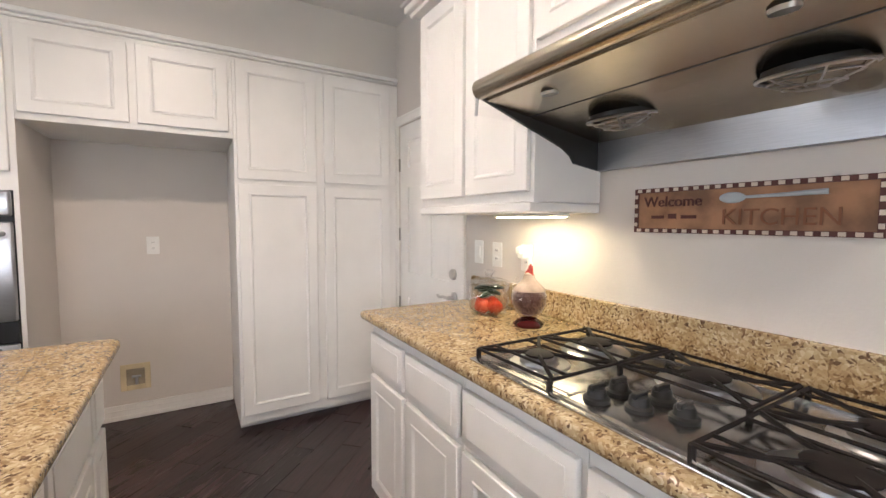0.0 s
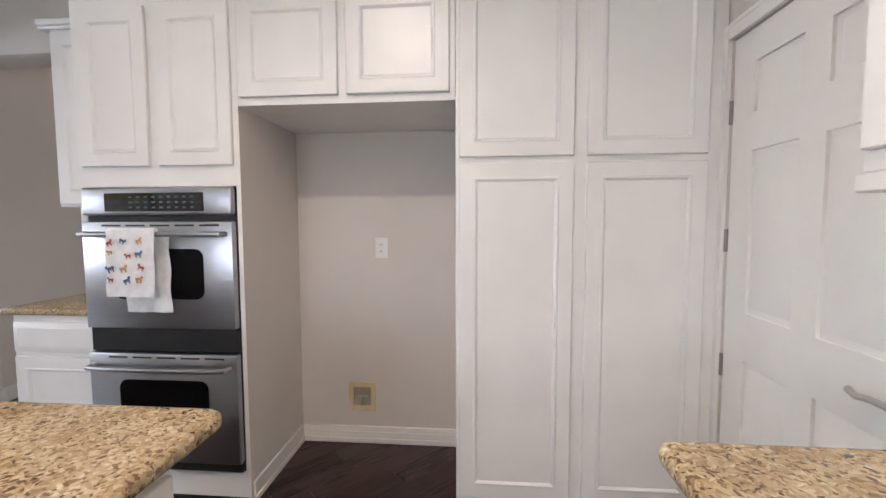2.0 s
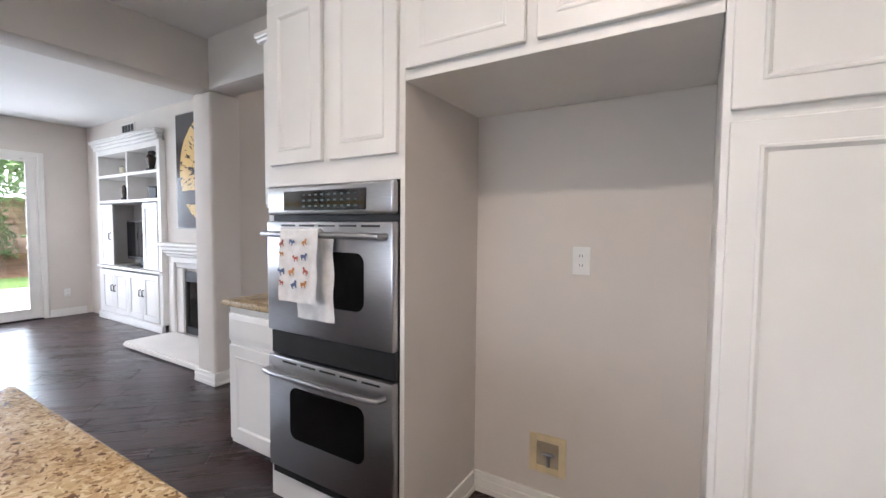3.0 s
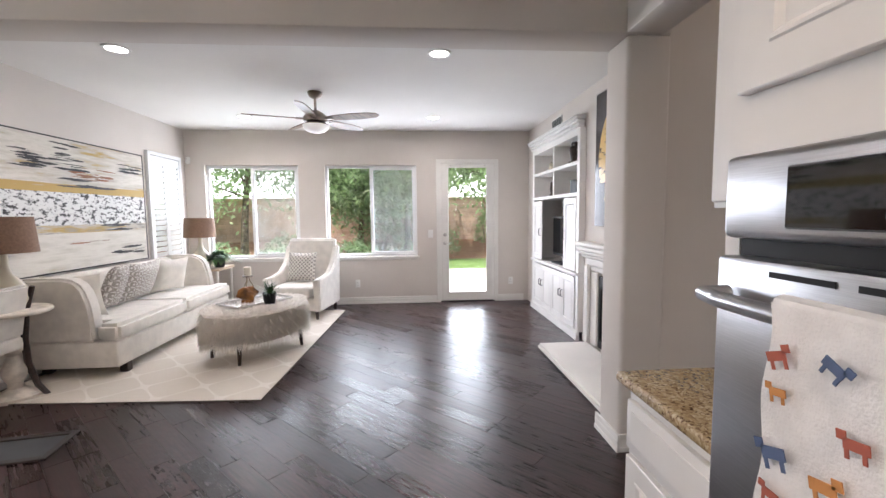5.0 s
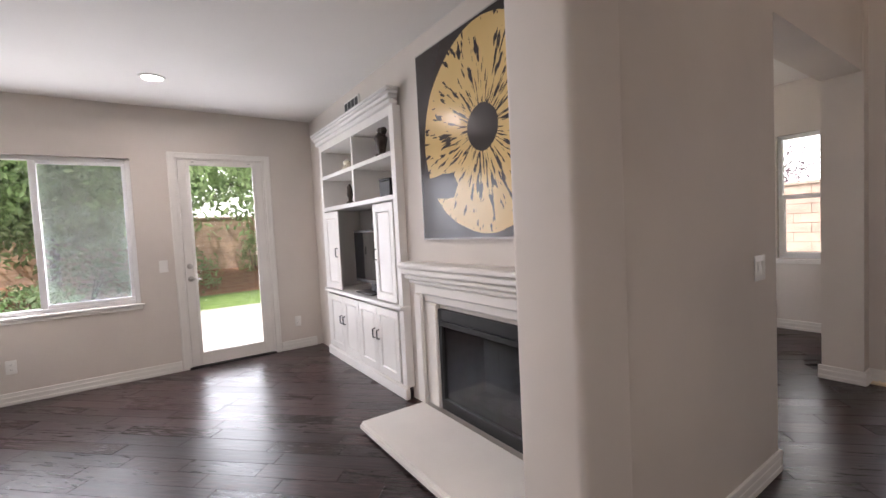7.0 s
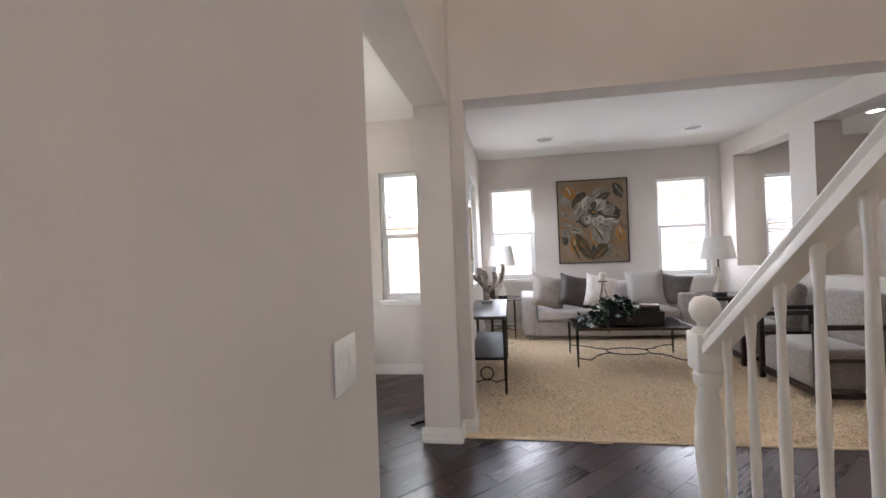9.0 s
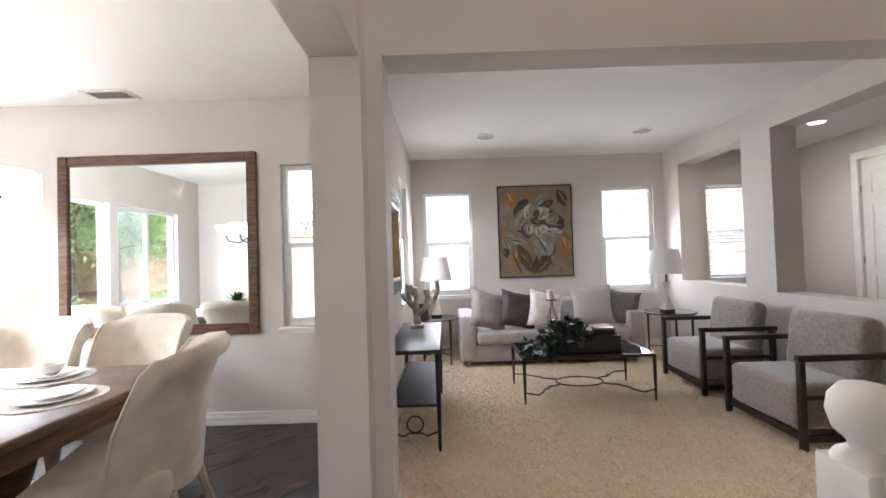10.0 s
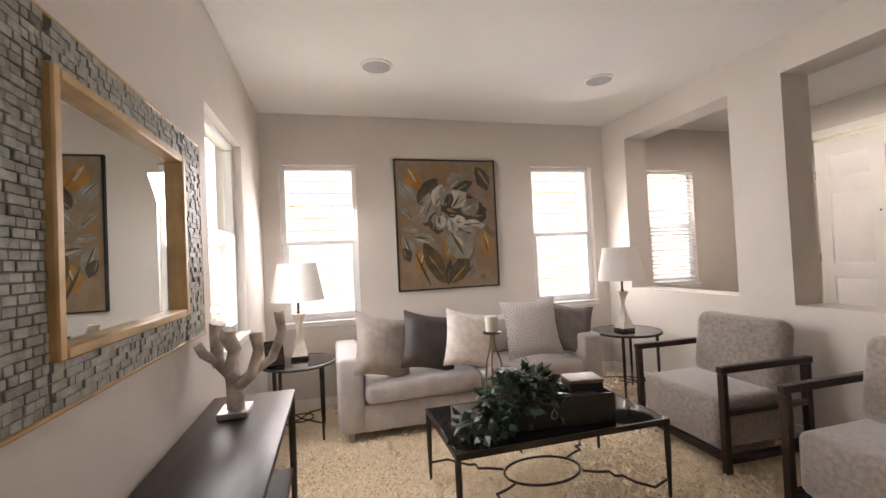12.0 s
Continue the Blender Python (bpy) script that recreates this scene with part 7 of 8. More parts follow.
copy_thing(c1, pose(0.53, 8.86, 0.008, 0, 0, -92))

# ---- coffee table ----
M_BRZ = mat("bronze_tube", (0.055, 0.045, 0.035), 0.4, 0.8, vary=0.2)
ct = thing("coffee_table", (-0.835, 8.735, 0.008), 0, "rectangular dark glass coffee table with curled bronze stretcher", "coffee table")
TX, TY, TZ = 0.585, 0.318, 0.42
part("glass_top", box(-TX + 0.012, TX - 0.012, -TY + 0.012, TY - 0.012, TZ - 0.012, TZ, 0.003, 1), M_DARKGLASS, ct, "dark reflective glass top").visible_shadow = False
part("rim", boxes((-TX, TX, -TY, -TY + 0.012, TZ - 0.028, TZ + 0.001), (-TX, TX, TY - 0.012, TY, TZ - 0.028, TZ + 0.001), (-TX, -TX + 0.012, -TY + 0.012, TY - 0.012, TZ - 0.028, TZ + 0.001), (TX - 0.012, TX, -TY + 0.012, TY - 0.012, TZ - 0.028, TZ + 0.001)), M_BRZ, ct)
for sx in (-1, 1):
    for sy in (-1, 1):
        part("leg", tube([(sx * (TX - 0.012), sy * (TY - 0.012), TZ - 0.028), (sx * (TX - 0.012), sy * (TY - 0.012), 0.24), (sx * (TX - 0.012), sy * (TY - 0.012), 0.0)], 0.016, 8, taper=[1.0, 0.95, 0.5]), M_BRZ, ct)
bm = bmesh.new()
zz = 0.105
tube([(0.22 * math.cos(a), 0.15 * math.sin(a), zz) for a in [k * math.pi / 16 for k in range(32)]], 0.007, 6, bm, closed=True)
for sx in (-1, 1):
    for sy in (-1, 1):
        tube([(sx * (TX - 0.015), sy * (TY - 0.015), zz), (sx * 0.46, sy * 0.33, zz - 0.012), (sx * 0.40, sy * 0.26, zz - 0.01), (sx * 0.37, sy * 0.20, zz), (sx * 0.33, sy * 0.19, zz), (sx * 0.33, sy * 0.14, zz), (sx * 0.27, sy * 0.12, zz), (sx * 0.2, sy * 0.08, zz)], 0.007, 6, bm)
part("stretcher", bm, M_BRZ, ct, "curled bronze stretcher")
ZT = 0.008 + TZ + 0.002
pb = thing("planter_box", (-0.85, 8.64, ZT), -6, "dark wooden planter box with ivy and a stacked small box", "planter")
M_BLACKWOOD = mat("black_wood", (0.016, 0.012, 0.010), 0.5, vary=0.3, scale=12)
part("box", boxes((-0.20, 0.34, -0.12, -0.105, 0, 0.15), (-0.20, 0.34, 0.105, 0.12, 0, 0.15), (-0.20, -0.185, -0.105, 0.105, 0, 0.15), (0.325, 0.34, -0.105, 0.105, 0, 0.15), (-0.185, 0.325, -0.105, 0.105, 0, 0.10), bev=0.002), M_BLACKWOOD, pb)
part("ring_pull", tube([(0.0, -0.126, 0.08 + 0.018 * math.cos(0)), (0.014, -0.126, 0.075), (0.016, -0.126, 0.055), (0.0, -0.126, 0.045), (-0.016, -0.126, 0.055), (-0.014, -0.126, 0.075)], 0.003, 6, closed=True), M_NICKEL, pb, "silver ring pull")
lid = thing("small_wooden_box", (-0.63, 8.62, ZT + 0.151), -10, "small brown wooden box stacked on the planter", "box")
part("body", box(-0.09, 0.09, -0.07, 0.07, 0.0, 0.04, 0.004, 1), M_BLACKWOOD, lid)
part("lid", box(-0.095, 0.095, -0.075, 0.075, 0.041, 0.06, 0.006, 2), mat("brown_lid", (0.20, 0.15, 0.11), 0.5), lid, "brown lid")


def ivy(name, loc, label, n, seed, spread):
    t = thing(name, loc, 0, label, "plant")
    r = random.Random(seed)
    bm, st = bmesh.new(), bmesh.new()
    for k in range(n):
        a = r.uniform(0, 6.28)
        rad = r.random() ** 0.6
        p = Vector((spread[0] * rad * math.cos(a) - 0.10 * (r.random() < 0.3), spread[1] * rad * math.sin(a), spread[2] * (1 - rad * rad) * r.uniform(0.4, 1.0) - 0.10 * rad * r.random()))
        s = r.uniform(0.03, 0.06)
        q = Euler((r.uniform(-1.0, 1.0), r.uniform(-1.0, 1.0), a + r.uniform(-.6, .6))).to_matrix()
        shape = ((0, 0), (0.4, 0.55), (0.75, 0.35), (1.3, 0.0), (0.75, -0.35), (0.4, -0.55))
        v = [bm.verts.new(p + q @ Vector((x * s, y * s, -0.25 * abs(y) * s))) for x, y in shape]
        bm.faces.new((v[0], v[3], v[2], v[1])), bm.faces.new((v[0], v[5], v[4], v[3]))
        if k % 5 == 0:
            tube([(0, 0, -0.02), tuple(p * 0.5 + Vector((0, 0, 0.03))), tuple(p)], 0.0025, 4, st)
    tagged(part("leaves", bm, M_LEAF2, t, smooth=0), kind="stuff")
    part("stems", st, mat("stem_brown", (0.05, 0.045, 0.02), 0.7), t)
    return t


ivy("ivy_plant", (-0.93, 8.64, ZT + 0.13), "dark green trailing ivy in the planter box", 330, 6, (0.20, 0.17, 0.20))
ivy("ivy_trail", (-1.17, 8.58, ZT + 0.05), "trailing ivy sprig hanging onto the table", 120, 9, (0.13, 0.13, 0.09))
candle_stand((-1.04, 8.88, ZT), "brass candle holder with an ivory candle on the coffee table", 0.44)

# ---- end tables, lamps ----


def end_table(loc, r, h, round_top, label):
    t = thing("end_table", loc, 0, label, "end table")
    if round_top:
        part("top", lathe([(0, h - 0.012), (r, h - 0.012), (r, h), (0, h)], 32), M_DARKGLASS, t, "dark glass top")
        part("rim", tube([(r * math.cos(a), r * math.sin(a), h - 0.008) for a in [k * math.pi / 18 for k in range(36)]], 0.011, 6, closed=True), M_BRZ, t)
        pts = [(r * 0.86 * math.cos(radians(a)), r * 0.86 * math.sin(radians(a))) for a in (45, 135, 225, 315)]
    else:
        part("top", box(-r + 0.01, r - 0.01, -r + 0.01, r - 0.01, h - 0.012, h), M_DARKGLASS, t, "dark glass top")
        part("rim", boxes((-r, r, -r, -r + 0.01, h - 0.028, h + 0.001), (-r, r, r - 0.01, r, h - 0.028, h + 0.001), (-r, -r + 0.01, -r + 0.01, r - 0.01, h - 0.028, h + 0.001), (r - 0.01, r, -r + 0.01, r - 0.01, h - 0.028, h + 0.001)), M_BRZ, t)
        pts = [(sx * (r - 0.02), sy * (r - 0.02)) for sx in (-1, 1) for sy in (-1, 1)]
    for x, y in pts:
        part("leg", tube([(x, y, h - 0.015), (x, y, 0.3), (x, y, 0.0)], 0.014, 8, taper=[1, 0.9, 0.6]), M_BRZ, t)
    bm = bmesh.new()
    for k in range(2):
        tube([(pts[k][0], pts[k][1], 0.13), (0.06 * (1 - 2 * k), 0.03, 0.16), (0, 0, 0.13), (pts[-1 - k][0], pts[-1 - k][1], 0.13)], 0.006, 6, bm)
    tube([(0.09 * math.cos(a), 0.09 * math.sin(a), 0.135) for a in [k * math.pi / 10 for k in range(20)]], 0.006, 6, bm, closed=True)
    part("stretcher", bm, M_BRZ, t, "curled bronze stretcher")
    return t


end_table((-2.20, 10.02, 0.008), 0.27, 0.57, True, "round bronze end table with dark glass top")
end_table((0.64, 9.86, 0.008), 0.29, 0.58, True, "bronze end table with dark glass top by the club chair")
M_SHADE_WHITE = mat("white_shade", (0.78, 0.75, 0.71), 0.85, vary=0.03, scale=60)


def twist_lamp(loc, label):
    t = thing("table_lamp", loc, 0, label, "table lamp")
    part("plinth", box(-0.065, 0.065, -0.065, 0.065, 0.0, 0.025, 0.004, 1), M_BRONZE, t, "dark square plinth")
    bm = bmesh.new()
    rings = []
    for i in range(13):
        f = i / 12
        s = 0.055 - 0.03 * math.sin(f * math.pi) + 0.012 * math.cos(f * 4.2)
        a = f * 1.2
        rings.append([bm.verts.new((s * math.cos(a + k * math.pi / 2 + 0.785) * 1.25, s * math.sin(a + k * math.pi / 2 + 0.785) * 1.25, 0.026 + f * 0.33)) for k in range(4)])
    for p, q in zip(rings, rings[1:]):
        for k in range(4):
            bm.faces.new((p[k], p[(k + 1) % 4], q[(k + 1) % 4], q[k]))
    bm.faces.new(rings[0][::-1]), bm.faces.new(rings[-1])
    part("lamp_base", bm, M_CERAMIC2, t, "twisted pale stone base")
    part("neck", lathe([(0.018, 0.356), (0.01, 0.37), (0.01, 0.45), (0.016, 0.46)], 12), M_BRONZE, t)
    part("shade", lathe([(0.205, 0.46), (0.15, 0.755), (0.147, 0.755), (0.202, 0.46)], 32), M_SHADE_WHITE, t, "white tapered drum shade")
    return t


M_CERAMIC2 = mat("pale_stone", (0.66, 0.60, 0.50), 0.35, vary=0.08, scale=9)
twist_lamp((-2.20, 10.12, 0.58), "twisted pale stone lamp with white shade by the window")
twist_lamp((0.62, 9.86, 0.59), "twisted pale stone lamp with white shade on the end table")
pf = thing("photo_frame", (-2.37, 9.98, 0.579), 25, "small dark picture frame on the round end table", "picture frame")
part("frame", moved(boxes((-0.07, 0.07, -0.012, 0, 0, 0.18), bev=0.003), pose(0, 0, 0, -12)), M_BRONZE, pf)
part("photo", moved(box(-0.055, 0.055, -0.0145, -0.0125, 0.02, 0.16), pose(0, 0, 0, -12)), mat("dark_photo", (0.06, 0.03, 0.025), 0.3, vary=0.6, scale=20), pf)

# ---- flower painting ----
fl = thing("flower_painting", (-0.80, 10.598, 1.658), 0, "large painting of a white flower on grey and ochre, black frame", "painting")
FW, FH = 0.517, 0.64
part("frame", boxes((-FW, FW, -0.04, 0, -FH, -FH + 0.014), (-FW, FW, -0.04, 0, FH - 0.014, FH), (-FW, -FW + 0.014, -0.04, 0, -FH + 0.014, FH - 0.014), (FW - 0.014, FW, -0.04, 0, -FH + 0.014, FH - 0.014)), M_BLACK, fl, "thin black frame")
part("canvas", box(-FW + 0.014, FW - 0.014, -0.03, -0.004, -FH + 0.014, FH - 0.014), streak_mat("umber_ground", [(0.34, (0.30, 0.15, 0.04)), (0.44, (0.22, 0.15, 0.085)), (0.54, (0.27, 0.20, 0.13)), (0.64, (0.15, 0.105, 0.065)), (0.70, (0.32, 0.22, 0.12))], 1.0, 4.4), fl)
PAINT = {n: mat("paint_" + n, c, 0.6, second=c2, scale=11) for n, c, c2 in (("white", (0.52, 0.48, 0.41), (0.34, 0.30, 0.24)), ("grey", (0.30, 0.265, 0.215), (0.17, 0.145, 0.11)), ("dark", (0.075, 0.062, 0.045), (0.04, 0.032, 0.022)), ("ochre", (0.42, 0.20, 0.035), (0.30, 0.15, 0.04)), ("sage", (0.27, 0.27, 0.225), (0.19, 0.175, 0.135)), ("olive", (0.12, 0.085, 0.03), (0.06, 0.045, 0.02)))}
rng = random.Random(17)


def petal(x0, z0, x1, z1, wd, y):
    """A brush-laid petal from its root to its tip, with a wavy rim."""
    bm = bmesh.new()
    root, way = Vector((x0, 0, z0)), Vector((x1 - x0, 0, z1 - z0))
    side = Vector((-way.z, 0, way.x)).normalized() * wd / 2
    bend, n, a, b2 = rng.uniform(-0.25, 0.25), 22, [], []
    for k in range(n):
        q = 2 * math.pi * k / n
        u = 0.5 - 0.5 * math.cos(q)
        lean = math.sin(q) * (0.72 + 0.5 * u) * (1 - 0.7 * u ** 4) * rng.uniform(0.86, 1.08)
        p = root + way * u * rng.uniform(0.97, 1.03) + side * (lean + bend * math.sin(math.pi * u))
        a.append(bm.verts.new((p.x, y, p.z)))
        b2.append(bm.verts.new((p.x, y + 0.0012, p.z)))
    bm.faces.new(a), bm.faces.new(b2[::-1])
    for k in range(n):
        bm.faces.new((a[k], b2[k], b2[(k + 1) % n], a[(k + 1) % n]))
    bmesh.ops.triangulate(bm, faces=[f for f in bm.faces if len(f.verts) > 4])
    bmesh.ops.recalc_face_normals(bm, faces=bm.faces)
    return bm


BACK = (("ochre", -.38, .55, -.27, .33, .17), ("dark", .32, .57, .43, .33, .14), ("ochre", .38, -.08, .43, -.34, .13), ("ochre", -.02, -.15, .05, -.36, .15), ("ochre", -.25, -.25, -.30, -.48, .16), ("grey", .12, -.53, .26, -.36, .15), ("sage", -.36, -.12, -.14, -.17, .13), ("sage", -.48, .42, -.31, .24, .13), ("sage", -.48, .18, -.33, .03, .06), ("grey", -.47, -.02, -.30, -.07, .06), ("sage", -.45, -.10, -.38, -.34, .12))
LEAVES = (("olive", -.05, -.58, -.25, -.18, .16), ("olive", .0, -.58, .19, -.31, .16), ("dark", -.03, -.60, .0, -.35, .07), ("dark", -.20, -.60, -.35, -.26, .025), ("dark", -.46, -.22, -.40, -.36, .08))
OUTER = (("dark", -.22, .10, .40, .14, .26), ("dark", -.26, .0, .10, .40, .20), ("dark", -.29, .20, -.11, .45, .13), ("grey", -.13, .30, -.27, .02, .15), ("grey", .0, .32, .22, .46, .15), ("dark", .06, .30, .27, .42, .07), ("dark", .12, .10, .40, .08, .16), ("grey", .14, .12, .32, .22, .12), ("grey", .08, -.04, .24, -.22, .17), ("sage", .02, -.08, .20, -.34, .19), ("dark", -.12, .12, -.11, -.10, .13), ("grey", -.06, .12, -.10, -.06, .14))
INNER = (("white", -.13, .18, -.05, .39, .10), ("grey", -.05, .18, .01, .40, .13), ("white", .04, .16, .19, .31, .14), ("dark", .0, .16, .04, .30, .06), ("white", .10, -.01, .37, -.02, .10), ("grey", .12, -.06, .34, -.06, .05), ("white", -.10, .08, -.07, -.04, .09), ("dark", .02, .12, .12, .09, .05), ("white", .04, .01, .17, .04, .11), ("white", .01, .06, .06, -.10, .09), ("ochre", -.02, .14, .05, .13, .03))
FOLD = {"white": ("grey", "sage", "dark"), "grey": ("white", "dark", "sage"), "dark": ("olive", "grey", "olive"), "ochre": ("olive", "ochre", "white"), "sage": ("grey", "white", "olive"), "olive": ("dark", "ochre", "dark")}
y = -0.0312
for group, broad in ((BACK, 1.15), (LEAVES, 1.2), (OUTER, 1.6), (INNER, 1.35)):
    for m, x0, z0, x1, z1, wd in group:
        part("paint_petal", petal(x0, z0, x1, z1, wd * broad, y), PAINT[m], fl, smooth=0)
        y -= 0.0003
        for k in range(3):
            f, d = rng.uniform(0.55, 0.95), rng.uniform(-0.28, 0.28) * wd * broad
            nx, nz = -(z1 - z0) * d / math.hypot(x1 - x0, z1 - z0), (x1 - x0) * d / math.hypot(x1 - x0, z1 - z0)
            part("paint_fold", petal(x0, z0, x0 + (x1 - x0) * f + nx, z0 + (z1 - z0) * f + nz, wd * rng.uniform(0.10, 0.22), y), PAINT[FOLD[m][k]], fl, smooth=0)
            y -= 0.0003

# ---- console, sculpture, mosaic mirror ----
cs = thing("console_table", (-2.315, 8.195, 0.008), 0, "long dark wooden console table on bronze legs with lower shelf", "console table")
CX, CY, CZ = 0.185, 0.625, 0.695
part("tabletop", box(-CX, CX, -CY, CY, CZ - 0.03, CZ, 0.006, 2), mat("ebony_top", (0.034, 0.017, 0.010), 0.38, vary=0.25, scale=8, stretch=(6, 1, 1)), cs, "dark ebony top")
part("shelf", box(-CX + 0.02, CX - 0.02, -CY + 0.03, CY - 0.03, 0.30, 0.322, 0.004, 1), M_BLACKWOOD, cs)
for sx in (-1, 1):
    for sy in (-1, 1):
        part("leg", tube([(sx * (CX - 0.02), sy * (CY - 0.02), CZ - 0.03), (sx * (CX - 0.02), sy * (CY - 0.02), 0.3), (sx * (CX - 0.02), sy * (CY - 0.02), 0.0)], 0.018, 8, taper=[1, 0.9, 0.55]), M_BRZ, cs)
bm = bmesh.new()
for sy in (-1, 1):
    yy = sy * (CY - 0.02)
    tube([(-CX + 0.02, yy, 0.14), (-0.08, yy, 0.11), (-0.045, yy, 0.13), (0.045, yy, 0.13), (0.08, yy, 0.11), (CX - 0.02, yy, 0.14)], 0.006, 6, bm)
    tube([(0.055 * math.cos(a), yy, 0.19 + 0.055 * math.sin(a)) for a in [k * math.pi / 10 for k in range(20)]], 0.006, 6, bm, closed=True)
pieces("scroll", bm, M_BRZ, cs, "curled bronze end scroll")
M_DRIFT = mat("bleached_driftwood", (0.58, 0.52, 0.45), 0.75, vary=0.3, scale=10, bump=0.5, bump_scale=25)
sc = thing("coral_sculpture", (-2.345, 8.53, 0.704), 90, "bleached coral branch sculpture on a clear block", "sculpture")
part("base", box(-0.07, 0.07, -0.06, 0.06, 0, 0.028, 0.004, 1), M_NICKEL, sc, "polished base")
bm = bmesh.new()
for pts, r, tp in (([(0, 0, 0.02), (0.0, 0.0, 0.10), (0.01, 0.01, 0.18), (0.02, 0.0, 0.26)], 0.027, [1.1, 1, 1, 0.8]), ([(0.0, 0, 0.09), (-0.03, -0.06, 0.15), (-0.02, -0.09, 0.24), (0.0, -0.08, 0.30)], 0.022, [1, 1, 0.9, 1.1]), ([(0.01, 0.01, 0.15), (0.03, 0.06, 0.20), (0.05, 0.07, 0.30), (0.04, 0.06, 0.35)], 0.024, [1, 1, 1, 1.2]), ([(0.0, -0.03, 0.13), (0.01, -0.13, 0.20), (0.0, -0.17, 0.30), (0.01, -0.16, 0.38)], 0.018, [1, 0.9, 0.9, 1]), ([(0.02, 0, 0.24), (0.0, 0.02, 0.30), (-0.01, 0.01, 0.33)], 0.026, [1, 1.1, 1.0]), ([(0.03, 0.06, 0.2), (0.0, 0.10, 0.24), (0, 0.12, 0.28)], 0.018, [1, 1, 1])):
    tube(pts, r, 9, bm, taper=tp)
for v in bm.verts:
    v.co += Vector((1, 1, 0.4)) * 0.008 * noise.noise(v.co * 28)
part("branch", moved(bm, Matrix.Diagonal((1.15, 1.15, 1.1, 1))), M_DRIFT, sc, smooth=80)

mm = thing("mosaic_mirror", (-2.518, 8.015, 1.458), 90, "wall mirror in a wide grey-green stone mosaic frame with gold edges", "mirror")
MW, MH = 0.655, 0.415
IW, IH = 0.41, 0.315
M_GOLD = mat("pale_gold", (0.50, 0.34, 0.16), 0.4, 0.2, vary=0.1, scale=9)
part("backing", boxes((-MW, MW, -0.018, 0, -MH, -IH), (-MW, MW, -0.018, 0, IH, MH), (-MW, -IW, -0.018, 0, -IH, IH), (IW, MW, -0.018, 0, -IH, IH)), mat("grout", (0.24, 0.235, 0.20), 0.9), mm)
part("outer_edge", boxes((-MW - 0.05, -MW, -0.048, 0, -MH - 0.012, MH + 0.012), (MW, MW + 0.012, -0.03, 0, -MH - 0.012, MH + 0.012), (-MW, MW, -0.03, 0, -MH - 0.012, -MH), (-MW, MW, -0.03, 0, MH, MH + 0.012), bev=0.003), M_GOLD, mm, "pale gold outer edge")
part("inner_edge", boxes((-IW, -IW + 0.03, -0.046, -0.002, -IH, IH), (IW - 0.03, IW, -0.046, -0.002, -IH, IH), (-IW + 0.03, IW - 0.03, -0.046, -0.002, -IH, -IH + 0.03), (-IW + 0.03, IW - 0.03, -0.046, -0.002, IH - 0.03, IH), bev=0.005), M_GOLD, mm, "pale gold inner edge")
part("mirror_glass", box(-IW + 0.03, IW - 0.03, -0.012, -0.004, -IH + 0.03, IH - 0.03), M_MIRROR, mm)
M_TESSERA = mat("mosaic_stone", (0.31, 0.31, 0.26), 0.5, second=(0.20, 0.205, 0.17), scale=40, per_object=0.3, bump=0.3, bump_scale=60)
rng = random.Random(23)
tiles = []
for (x0, x1, z0, z1) in ((-MW, -IW, -MH, MH), (IW, MW, -MH, MH), (-IW, IW, IH, MH), (-IW, IW, -MH, -IH)):
    nz = round((z1 - z0) / 0.021)
    for j in range(nz):
        x = x0 + (rng.uniform(0.0, 0.03))
        za, zb = z0 + (z1 - z0) * j / nz, z0 + (z1 - z0) * (j + 1) / nz
        while x < x1 - 0.012:
            ln = min(rng.uniform(0.02, 0.042), x1 - x)
            tiles.append((x + 0.0005, x + ln - 0.0005, za + 0.0005, zb - 0.0005))
            x += ln
for k, (x0, x1, z0, z1) in enumerate(tiles[:300]):
    bm = box(x0, x1, -0.026 - rng.uniform(0, 0.006), -0.0185, z0, z1, 0.002, 1)
    part("tessera", bm, M_TESSERA, mm)
bm = bmesh.new()
for x0, x1, z0, z1 in tiles[300:]:
    add_box(bm, x0, x1, -0.026 - rng.uniform(0, 0.008), -0.0185, z0, z1)
if len(tiles) > 300:
    tagged(part("tesserae", bm, M_TESSERA, mm), kind="stuff")
else:
    bm.free()

# ---- garden and side yard ----
M_GRASS = mat("lawn", (0.17, 0.27, 0.07), 0.9, second=(0.11, 0.19, 0.045), scale=3, bump=0.8, bump_scale=50)
M_CONC = mat("patio_concrete", (0.52, 0.49, 0.45), 0.85, vary=0.08, scale=2, bump=0.2, bump_scale=60)
M_BLOCK = mat("tan_block", (0.52, 0.38, 0.29), 0.9, vary=0.15, scale=3, bump=0.3, bump_scale=40, per_object=0.08)
structure("ground", box(-300, 300, -300, 300, -0.40, -0.14), M_GRASS, "mown garden lawn", "ground")
tagged(new("patio", mesh_of("patio", boxes((-11.2, -6.86, 0.2, 6.5, -0.139, -0.06), bev=0.01), M_CONC)), "pale concrete patio slab outside the glazed door", "patio", kind="structure")
structure("pavement", box(-8.0, 8.0, 10.79, 13.4, -0.139, -0.09), M_CONC, "pale concrete side yard", "pavement")


